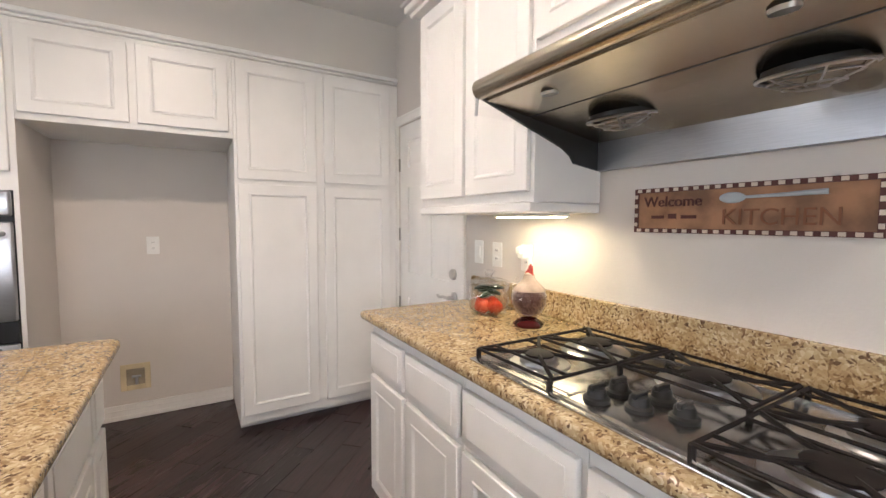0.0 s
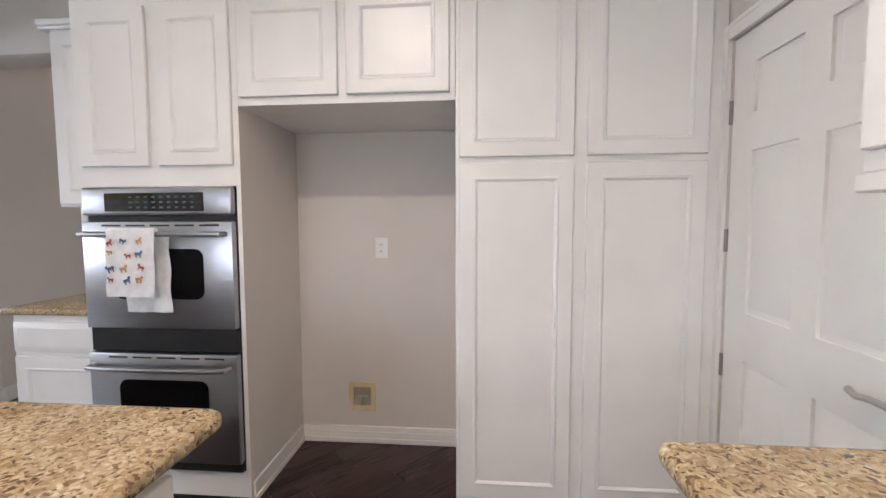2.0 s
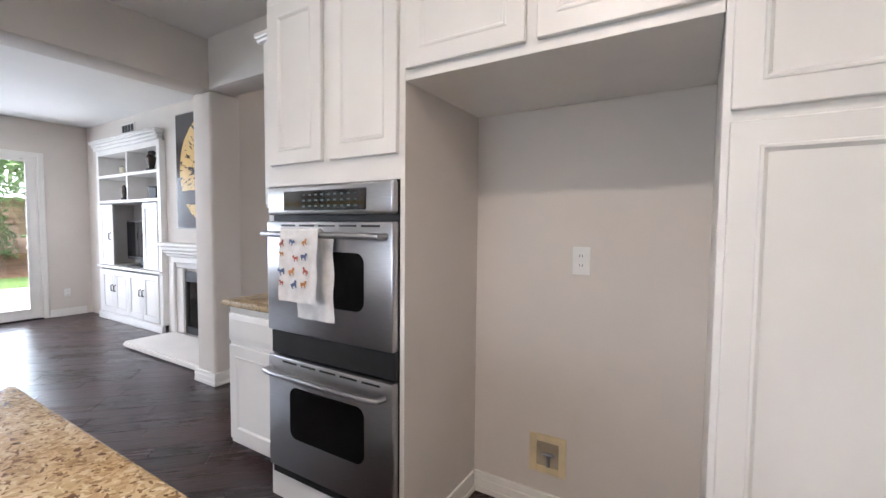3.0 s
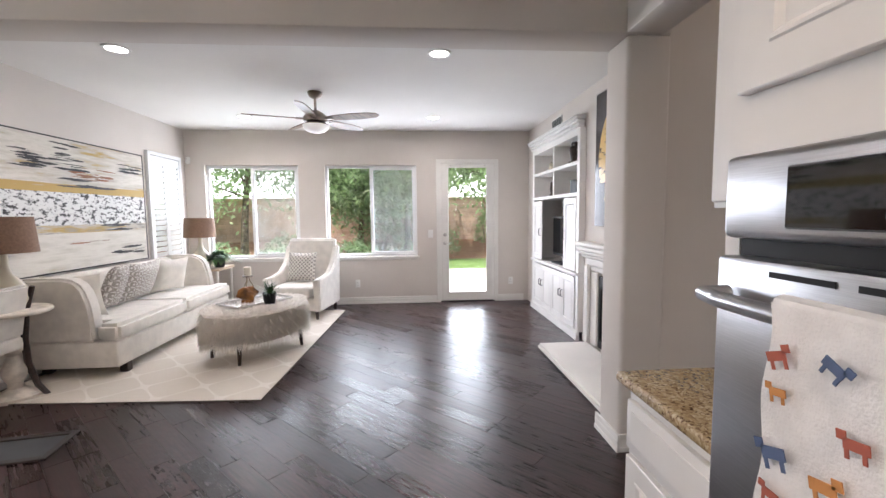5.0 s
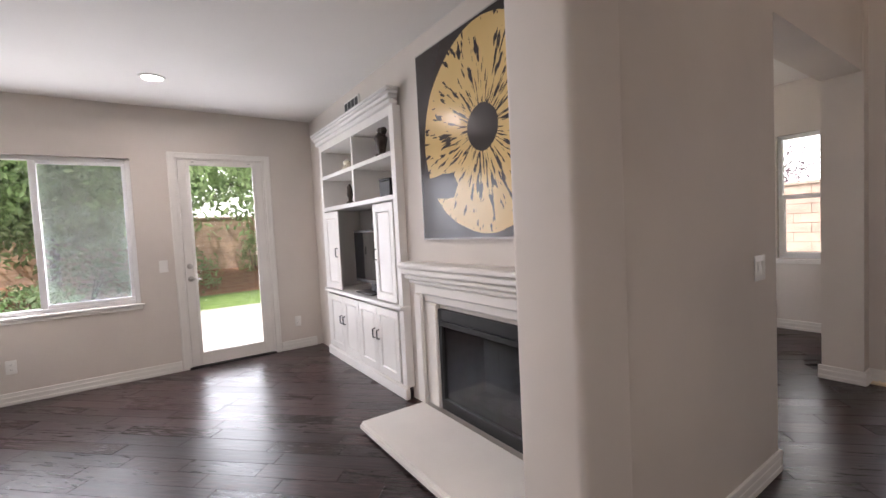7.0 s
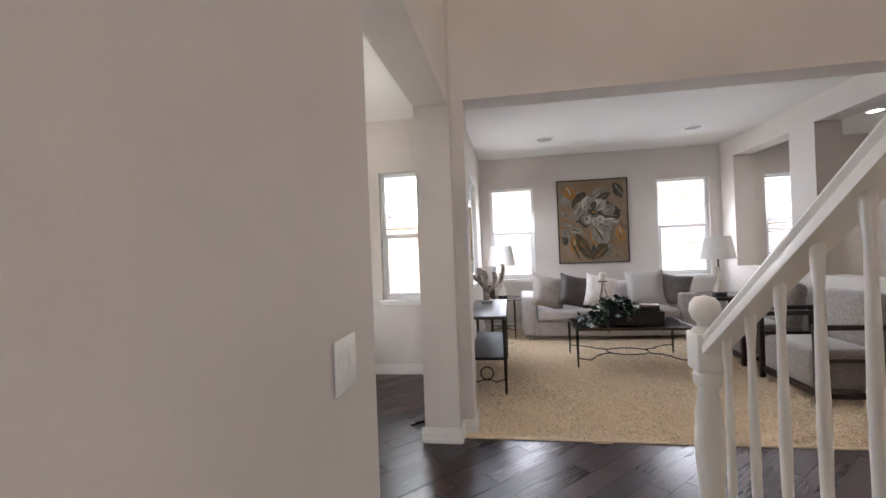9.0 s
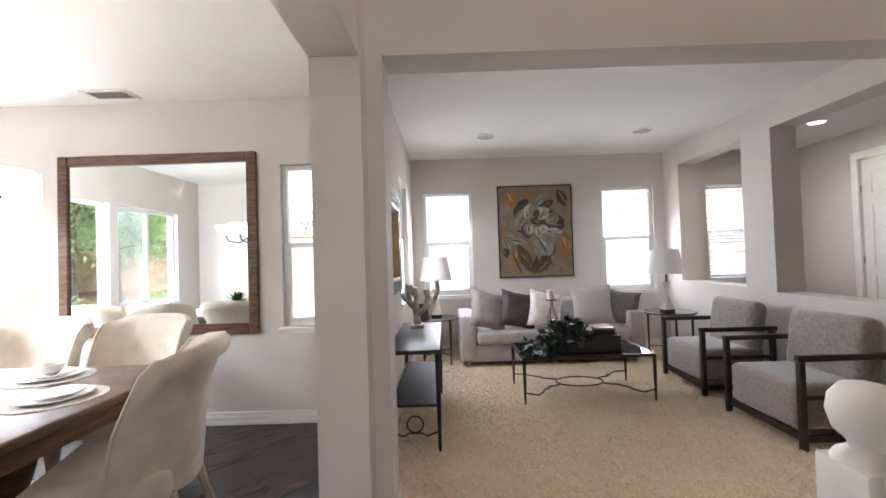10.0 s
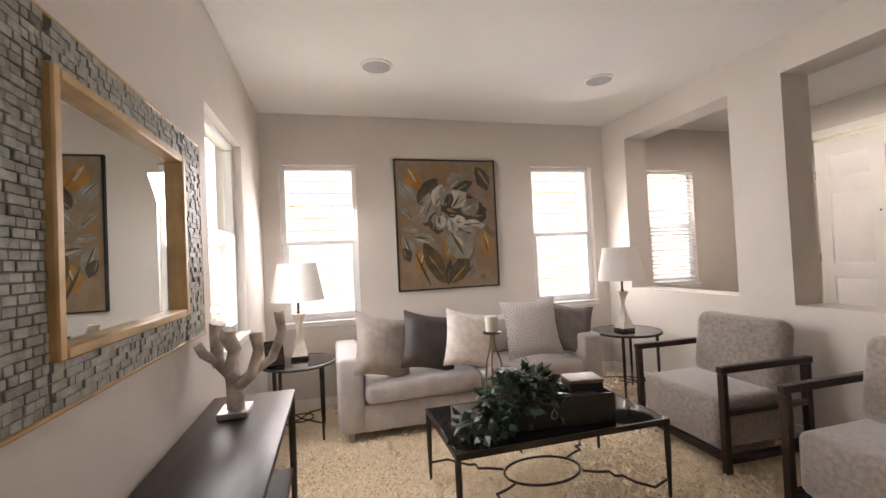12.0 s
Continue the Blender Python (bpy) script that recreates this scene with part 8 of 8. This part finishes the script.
def block_wall(name, x0, x1, y0, y1, h, label, block=M_BLOCK):
    """A garden wall of coursed blocks with a cap."""
    w = tagged(thing(name, (x0, y0, -0.14), 0, label, "garden wall"), kind="structure")
    L_, T = x1 - x0, y1 - y0
    along_x = L_ > T
    length = max(L_, T)
    thick = min(L_, T)
    n, rows = int(length / 0.6), int(h / 0.2)
    rng_ = random.Random(2)
    bm = bmesh.new()
    for j in range(rows):
        for i in range(n + 1):
            a = max(0, (i - (0.5 if j % 2 else 0)) * 0.6 + 0.006)
            b = min(length, (i + 1 - (0.5 if j % 2 else 0)) * 0.6 - 0.006)
            if b - a < 0.05:
                continue
            o = rng_.uniform(0, 0.006)
            d = (a, b, o, thick - o, j * 0.2 + 0.006, (j + 1) * 0.2 - 0.006)
            add_box(bm, *(d if along_x else (d[2], d[3], d[0], d[1], d[4], d[5])))
    tagged(part("blocks", bm, block, w, smooth=0), kind="stuff")
    d = (0, length, 0.02, thick - 0.02, 0, rows * 0.2 - 0.01)
    part("mortar", box(*(d if along_x else (d[2], d[3], d[0], d[1], d[4], d[5]))), mat("mortar", (0.33, 0.24, 0.18), 0.95), w)
    d = (0, length, -0.03, thick + 0.03, rows * 0.2, rows * 0.2 + 0.07)
    part("cap", box(*(d if along_x else (d[2], d[3], d[0], d[1], d[4], d[5])), 0.01, 1), mat("wall_cap", (0.56, 0.46, 0.38), 0.9), w)
    return w


block_wall("garden_wall", -18.4, -18.2, -22, 20, 2.4, "tan block garden wall behind the lawn")
block_wall("side_wall", -9.0, -3.4, 13.6, 13.8, 2.0, "pale tan block wall beside the house", mat("pale_block", (0.60, 0.47, 0.38), 0.9, vary=0.1, scale=3, bump=0.3, bump_scale=40))


def tree(loc, h, r, seed, label, leaf, n=10000, trunk_r=0.11, size=0.09):
    t = thing("tree", loc, 0, label, "tree")
    rg = random.Random(seed)
    tr = bmesh.new()
    lean = rg.uniform(-0.3, 0.3)
    top = Vector((lean, rg.uniform(-0.3, 0.3), h * 0.6))
    tube([(0, 0, 0), (lean * 0.2, 0.05, h * 0.2), tuple(top * 0.7), tuple(top)], trunk_r, 8, tr, taper=[1.3, 1.0, 0.75, 0.4])
    centres = []
    for k in range(13):
        a, e = rg.uniform(0, 6.28), rg.uniform(0.1, 1.3)
        s = top * rg.uniform(0.5, 1.0)
        d = Vector((math.cos(a) * math.cos(e) * r, math.sin(a) * math.cos(e) * r, math.sin(e) * h * 0.45)) * rg.uniform(0.5, 1.0)
        tube([tuple(s), tuple(s + d * 0.5 + Vector((0, 0, 0.1))), tuple(s + d)], trunk_r * 0.35, 6, tr, taper=[1, 0.7, 0.25])
        centres += [s + d, s + d * 0.6]
    part("trunk", tr, M_BARK, t)
    bm = bmesh.new()
    for k in range(n):
        c = rg.choice(centres)
        p = c + Vector((rg.gauss(0, 0.28) * r, rg.gauss(0, 0.28) * r, rg.gauss(0, 0.2) * r))
        s = size * rg.uniform(0.5, 1.3)
        q = Euler((rg.uniform(-1.2, 1.2), rg.uniform(-1.2, 1.2), rg.uniform(0, 6.28))).to_matrix()
        v = [bm.verts.new(p + q @ Vector(w_)) for w_ in ((0, 0, 0), (s, s * 0.4, 0.1 * s), (s * 2, 0, 0), (s, -s * 0.4, 0.1 * s))]
        bm.faces.new(v)
    tagged(part("crown", bm, leaf, t, smooth=0), kind="stuff")
    return t


block_wall("neighbour_wall", -3.4, 9.0, 13.6, 13.85, 4.4, "tall pale block wall of the neighbouring house", mat("pale_siding", (0.62, 0.50, 0.42), 0.9, vary=0.08, scale=3, bump=0.3, bump_scale=40))
bed = moved(extrude([(14.4, -0.139), (18.19, 0.30), (18.19, -0.139)], -22, 20), pose(0, 0, 0, 0, 0, 90))
structure("planting_bed", bed, mat("bark_soil", (0.36, 0.20, 0.12), 0.95, second=(0.26, 0.14, 0.085), scale=4, bump=0.7, bump_scale=25), "sloping reddish soil bed below the garden wall", "planting bed")
M_BARK = mat("bark", (0.17, 0.13, 0.10), 0.9, vary=0.4, scale=8, bump=0.6, bump_scale=30)
LF = [mat("foliage_" + n, c, 0.6, vary=0.5, scale=1.5) for n, c in (("mid", (0.28, 0.40, 0.22)), ("light", (0.37, 0.49, 0.26)), ("dark", (0.19, 0.30, 0.16)))]
for m in LF:
    nt = m.node_tree
    tl, mx = nt.nodes.new("ShaderNodeBsdfTranslucent"), nt.nodes.new("ShaderNodeMixShader")
    tl.inputs["Color"].default_value = (0.44, 0.58, 0.30, 1)
    mx.inputs[0].default_value = 0.5
    nt.links.new(nt.nodes["Principled BSDF"].outputs[0], mx.inputs[1]), nt.links.new(tl.outputs[0], mx.inputs[2])
    nt.links.new(mx.outputs[0], nt.nodes["Material Output"].inputs["Surface"])
for x, y, h, r, s, f in ((-13.5, -3.0, 6.8, 2.3, 1, 1), (-13.0, -0.6, 6.4, 1.9, 2, 1), (-15.0, 2.0, 4.8, 2.3, 3, 1), (-15.5, 6.2, 8.2, 2.6, 4, 1), (-16.5, 0.2, 4.9, 2.5, 5, 0), (-17.0, 9.5, 7.0, 2.6, 6, 1), (-17.0, -7.5, 6.5, 2.6, 7, 0), (-14.0, 11.0, 5.0, 2.2, 8, 0)):
    tree((x, y, -0.14), h, r, s, "leafy garden tree with a slender grey trunk", LF[f], 9500 if s < 3 else 14000, size=0.10 if s < 3 else 0.125)
tree((-6.4, 17.5, -0.14), 3.4, 1.5, 21, "purple-leaved tree beyond the side yard wall", mat("plum_leaf", (0.15, 0.09, 0.12), 0.6, vary=0.4), 2500, 0.07, 0.06)


def shrub(loc, rx, h, seed, leaf, n=900, label="rounded green garden shrub"):
    t = thing("shrub", loc, 0, label, "shrub")
    rg = random.Random(seed)
    st = bmesh.new()
    for k in range(6):
        a = rg.uniform(0, 6.28)
        tube([(0, 0, 0), (0.4 * rx * math.cos(a), 0.4 * rx * math.sin(a), h * 0.6)], 0.02, 5, st, taper=[1, 0.4])
    part("stems", st, M_BARK, t)
    bm = bmesh.new()
    for k in range(n):
        a, e, f = rg.uniform(0, 6.28), math.asin(rg.random()), rg.uniform(0.7, 1.02)
        k2 = 1 + 0.22 * noise.noise(Vector((math.cos(a) * 2, math.sin(a) * 2, e * 2 + seed)))
        p = Vector((rx * math.cos(a) * math.cos(e) * f, rx * math.sin(a) * math.cos(e) * f, h * (0.1 + 0.9 * math.sin(e) * f))) * k2
        s = 0.06 * rg.uniform(0.6, 1.3)
        q = Euler((rg.uniform(-1.2, 1.2), rg.uniform(-1.2, 1.2), rg.uniform(0, 6.28))).to_matrix()
        v = [bm.verts.new(p + q @ Vector(w_)) for w_ in ((0, 0, 0), (s, s * 0.45, 0), (s * 2, 0, 0), (s, -s * 0.45, 0))]
        bm.faces.new(v)
    tagged(part("foliage", bm, leaf, t, smooth=0), kind="stuff")


for x, y, rx, h, s, f in ((-10.5, -2.6, 0.9, 0.95, 1, 1), (-10.8, -1.2, 0.7, 0.75, 2, 0), (-12.6, 0.4, 0.9, 0.8, 3, 0), (-15.5, 1.0, 1.2, 1.3, 4, 2), (-15.2, 2.8, 1.3, 1.5, 5, 2), (-17.6, 5.3, 0.5, 1.9, 6, 0), (-15.5, -2.0, 1.1, 1.0, 7, 0), (-17.0, 8.4, 1.0, 1.2, 8, 2)):
    shrub((x, y, -0.14), rx, h, s, LF[f])
shrub((-3.3, 11.8, -0.14), 0.5, 1.15, 12, LF[1], 700)

# hazy bright distance beyond the yards
M_HAZE = glow_mat("bright_haze", (0.97, 0.99, 1.0), 2.2)
structure("backdrop", box(-90, 90, 80, 80.5, -0.1, 60), M_HAZE, "white hazy sky", "sky")
structure("backdrop_2", box(-95, -94.5, -90, 79, -0.1, 40), M_HAZE, "white hazy sky", "sky")

# ---- shag tufts on the carpet ----
rng = np.random.default_rng(5)
N = 80000
px, py = rng.uniform(-2.49, 1.02, N), rng.uniform(6.76, 10.57, N)
ang, ln, tw = rng.uniform(0, 2 * np.pi, N), rng.uniform(0.018, 0.040, N), rng.uniform(0.0025, 0.0050, N)
dx, dy, up = np.cos(ang), np.sin(ang), rng.uniform(0.006, 0.022, N)
v = np.empty((N, 4, 3))
v[:, 0] = np.stack([px - dy * tw, py + dx * tw, np.full(N, 0.006)], 1)
v[:, 1] = np.stack([px + dy * tw, py - dx * tw, np.full(N, 0.006)], 1)
v[:, 2] = np.stack([px + dx * ln * 0.6 + dy * tw, py + dy * ln * 0.6 - dx * tw, 0.008 + up], 1)
v[:, 3] = np.stack([px + dx * ln + 0.0 * dy, py + dy * ln, 0.008 + up * 0.5], 1)
me = bpy.data.meshes.new("carpet_tufts")
me.from_pydata(v.reshape(-1, 3).tolist(), [], np.arange(N * 4).reshape(-1, 4).tolist())


def tuft_mat():
    m = M_CARPET.copy()
    m.name = "shag_tuft"
    nt = m.node_tree
    b = nt.nodes["Principled BSDF"]
    geo = nt.nodes.new("ShaderNodeNewGeometry")
    ramp = nt.nodes.new("ShaderNodeValToRGB")
    ramp.color_ramp.elements[0].color, ramp.color_ramp.elements[1].color = (0.85, 0.71, 0.52, 1), (0.94, 0.82, 0.63, 1)
    nt.links.new(geo.outputs["Random Per Island"], ramp.inputs["Fac"])
    nt.links.new(ramp.outputs["Color"], b.inputs["Base Color"])
    return m


me.materials.append(tuft_mat())
tagged(new("carpet_tufts", me), "long beige tufts of the shag carpet", "carpet", kind="stuff")

# ---- wooden planks, laid on the diagonal ----


def plank_mat(name, joined):
    m = bpy.data.materials.new(name)
    m.use_nodes = True
    nt = m.node_tree
    b = nt.nodes["Principled BSDF"]
    b.inputs["Specular IOR Level"].default_value = 0.55
    co = nt.nodes.new("ShaderNodeTexCoord")
    if joined:
        geo = nt.nodes.new("ShaderNodeNewGeometry")
        rnd = geo.outputs["Random Per Island"]
    else:
        info = nt.nodes.new("ShaderNodeObjectInfo")
        rnd = info.outputs["Random"]
    off = nt.nodes.new("ShaderNodeVectorMath")
    off.operation = "SCALE"
    off.inputs[0].default_value = (37, 19, 7)
    nt.links.new(rnd, off.inputs["Scale"])
    add = nt.nodes.new("ShaderNodeVectorMath")
    nt.links.new(co.outputs["Object"], add.inputs[0])
    nt.links.new(off.outputs[0], add.inputs[1])
    mp = nt.nodes.new("ShaderNodeMapping")
    mp.inputs["Scale"].default_value = (1.4, 14, 1)
    nt.links.new(add.outputs[0], mp.inputs["Vector"])
    grain = nt.nodes.new("ShaderNodeTexNoise")
    grain.inputs["Scale"].default_value, grain.inputs["Detail"].default_value = 4, 8
    nt.links.new(mp.outputs["Vector"], grain.inputs["Vector"])
    ramp = nt.nodes.new("ShaderNodeValToRGB")
    ramp.color_ramp.elements[0].position, ramp.color_ramp.elements[1].position = 0.3, 0.75
    ramp.color_ramp.elements[0].color, ramp.color_ramp.elements[1].color = (0.009, 0.004, 0.0038, 1), (0.046, 0.0205, 0.020, 1)
    nt.links.new(grain.outputs["Fac"], ramp.inputs["Fac"])
    rg = nt.nodes.new("ShaderNodeMapRange")
    rg.inputs["To Min"].default_value, rg.inputs["To Max"].default_value = 0.55, 1.6
    nt.links.new(rnd, rg.inputs["Value"])
    hsv = nt.nodes.new("ShaderNodeHueSaturation")
    nt.links.new(rg.outputs["Result"], hsv.inputs["Value"])
    nt.links.new(ramp.outputs["Color"], hsv.inputs["Color"])
    nt.links.new(hsv.outputs["Color"], b.inputs["Base Color"])
    rr = nt.nodes.new("ShaderNodeMapRange")
    rr.inputs["To Min"].default_value, rr.inputs["To Max"].default_value = 0.20, 0.37
    nt.links.new(grain.outputs["Fac"], rr.inputs["Value"])
    pr = nt.nodes.new("ShaderNodeMapRange")
    pr.inputs["To Min"].default_value, pr.inputs["To Max"].default_value = -0.03, 0.06
    fr2 = nt.nodes.new("ShaderNodeMath")
    fr2.operation, fr2.inputs[1].default_value = "MULTIPLY", 7.31
    fr3 = nt.nodes.new("ShaderNodeMath")
    fr3.operation = "FRACT"
    nt.links.new(rnd, fr2.inputs[0]), nt.links.new(fr2.outputs[0], fr3.inputs[0]), nt.links.new(fr3.outputs[0], pr.inputs["Value"])
    ra = nt.nodes.new("ShaderNodeMath")
    nt.links.new(rr.outputs["Result"], ra.inputs[0]), nt.links.new(pr.outputs["Result"], ra.inputs[1])
    nt.links.new(ra.outputs[0], b.inputs["Roughness"])
    scr = nt.nodes.new("ShaderNodeTexNoise")
    scr.inputs["Scale"].default_value = 9
    mp2 = nt.nodes.new("ShaderNodeMapping")
    mp2.inputs["Scale"].default_value = (0.8, 2.2, 1)
    nt.links.new(add.outputs[0], mp2.inputs["Vector"])
    nt.links.new(mp2.outputs["Vector"], scr.inputs["Vector"])
    sm = nt.nodes.new("ShaderNodeMath")
    nt.links.new(scr.outputs["Fac"], sm.inputs[0])
    nt.links.new(grain.outputs["Fac"], sm.inputs[1])
    bp = nt.nodes.new("ShaderNodeBump")
    bp.inputs["Strength"].default_value, bp.inputs["Distance"].default_value = 0.35, 0.004
    nt.links.new(sm.outputs[0], bp.inputs["Height"])
    nt.links.new(bp.outputs["Normal"], b.inputs["Normal"])
    return m


M_PLANK, M_PLANKS = plank_mat("hand_scraped_plank", False), plank_mat("hand_scraped_planks", True)
DIAG = radians(45)
ca, sa = math.cos(DIAG), math.sin(DIAG)
HOUSE = (-6.80, 3.0, -3.45, 8.30)


def clip(poly):
    """Keeps the part of a polygon that lies inside the house."""
    for axis, lim, sign in ((0, HOUSE[0], 1), (0, HOUSE[1], -1), (1, HOUSE[2], 1), (1, HOUSE[3], -1)):
        out = []
        for k in range(len(poly)):
            p_, q_ = poly[k - 1], poly[k]
            dp, dq = sign * (p_[axis] - lim), sign * (q_[axis] - lim)
            if (dp >= 0) != (dq >= 0):
                f = dp / (dp - dq)
                out.append((p_[0] + (q_[0] - p_[0]) * f, p_[1] + (q_[1] - p_[1]) * f))
            if dq >= 0:
                out.append(q_)
        poly = out
        if len(poly) < 3:
            return []
    return poly


rng = random.Random(31)
near, far = [], []
PWD = 0.126
for j in range(-80, 80):
    u = -11 + rng.uniform(0, 0.6)
    while u < 11:
        ln = rng.choice((0.45, 0.6, 0.75, 0.9, 1.2)) * rng.uniform(0.9, 1.1)
        u0, u1, w0, w1 = u + 0.0012, u + ln - 0.0012, j * PWD + 0.0012, (j + 1) * PWD - 0.0012
        u += ln
        quad = [(a * ca - b * sa, a * sa + b * ca) for a, b in ((u0, w0), (u1, w0), (u1, w1), (u0, w1))]
        poly = clip(quad)
        if not poly:
            continue
        cx, cy = sum(p_[0] for p_ in poly) / len(poly), sum(p_[1] for p_ in poly) / len(poly)
        if (cx > -2.6 and cy > 7.0) or (cx < -6.45 and cy > 4.7) or (cx < -2.75 and cy < -1.3) or (cx > 2.1 and cy < 5.2):
            continue
        whole = len(poly) == 4 and all(abs(p_[0] - q_[0]) + abs(p_[1] - q_[1]) < 1e-6 for p_, q_ in zip(sorted(poly), sorted(quad)))
        (near if whole and -5.4 < cx < -2.2 and 0.6 < cy < 3.5 and len(near) < 300 else far).append((poly, u0, u1, w0, w1))


def prism(bm, loop, z0, z1):
    lo = [bm.verts.new((x, y_, z0)) for x, y_ in loop]
    inset = [((x - sum(p_[0] for p_ in loop) / len(loop)), (y_ - sum(p_[1] for p_ in loop) / len(loop))) for x, y_ in loop]
    hi = [bm.verts.new((x, y_, z1 - 0.0015)) for x, y_ in loop]
    top = [bm.verts.new((x - dx_ / max(1e-6, math.hypot(dx_, dy_)) * 0.002, y_ - dy_ / max(1e-6, math.hypot(dx_, dy_)) * 0.002, z1)) for (x, y_), (dx_, dy_) in zip(loop, inset)]
    bm.faces.new(top)
    n = len(loop)
    for k in range(n):
        m_ = (k + 1) % n
        bm.faces.new((lo[k], lo[m_], hi[m_], hi[k]))
        bm.faces.new((hi[k], hi[m_], top[m_], top[k]))


floor_ob = bpy.data.objects["floor"]
bm = bmesh.new()
for poly, *_ in far:
    loc = [(x * ca + y_ * sa, -x * sa + y_ * ca) for x, y_ in poly]
    prism(bm, loc, -0.0115, rng.uniform(-0.0012, 0.0))
ob = part("planks", bm, M_PLANKS, floor_ob, "dark hand-scraped wooden planks", smooth=0)
ob.matrix_basis = pose(0, 0, 0, 0, 0, 45)
tagged(ob, kind="stuff")
meshes = {}
for poly, u0, u1, w0, w1 in near:
    key = round(u1 - u0, 1)
    if key not in meshes:
        bm = bmesh.new()
        prism(bm, [(-0.5, -PWD / 2 + 0.0012), (0.5, -PWD / 2 + 0.0012), (0.5, PWD / 2 - 0.0012), (-0.5, PWD / 2 - 0.0012)], -0.0115, 0.0)
        meshes[key] = mesh_of("plank", bm, M_PLANK, 0)
    ob = new("plank", meshes[key])
    ob.parent = floor_ob
    uc, wc = (u0 + u1) / 2, (w0 + w1) / 2
    ob.matrix_basis = pose(uc * ca - wc * sa, uc * sa + wc * ca, rng.uniform(-0.0012, 0.0), 0, 0, 45) @ Matrix.Diagonal((u1 - u0, 1, 1, 1))
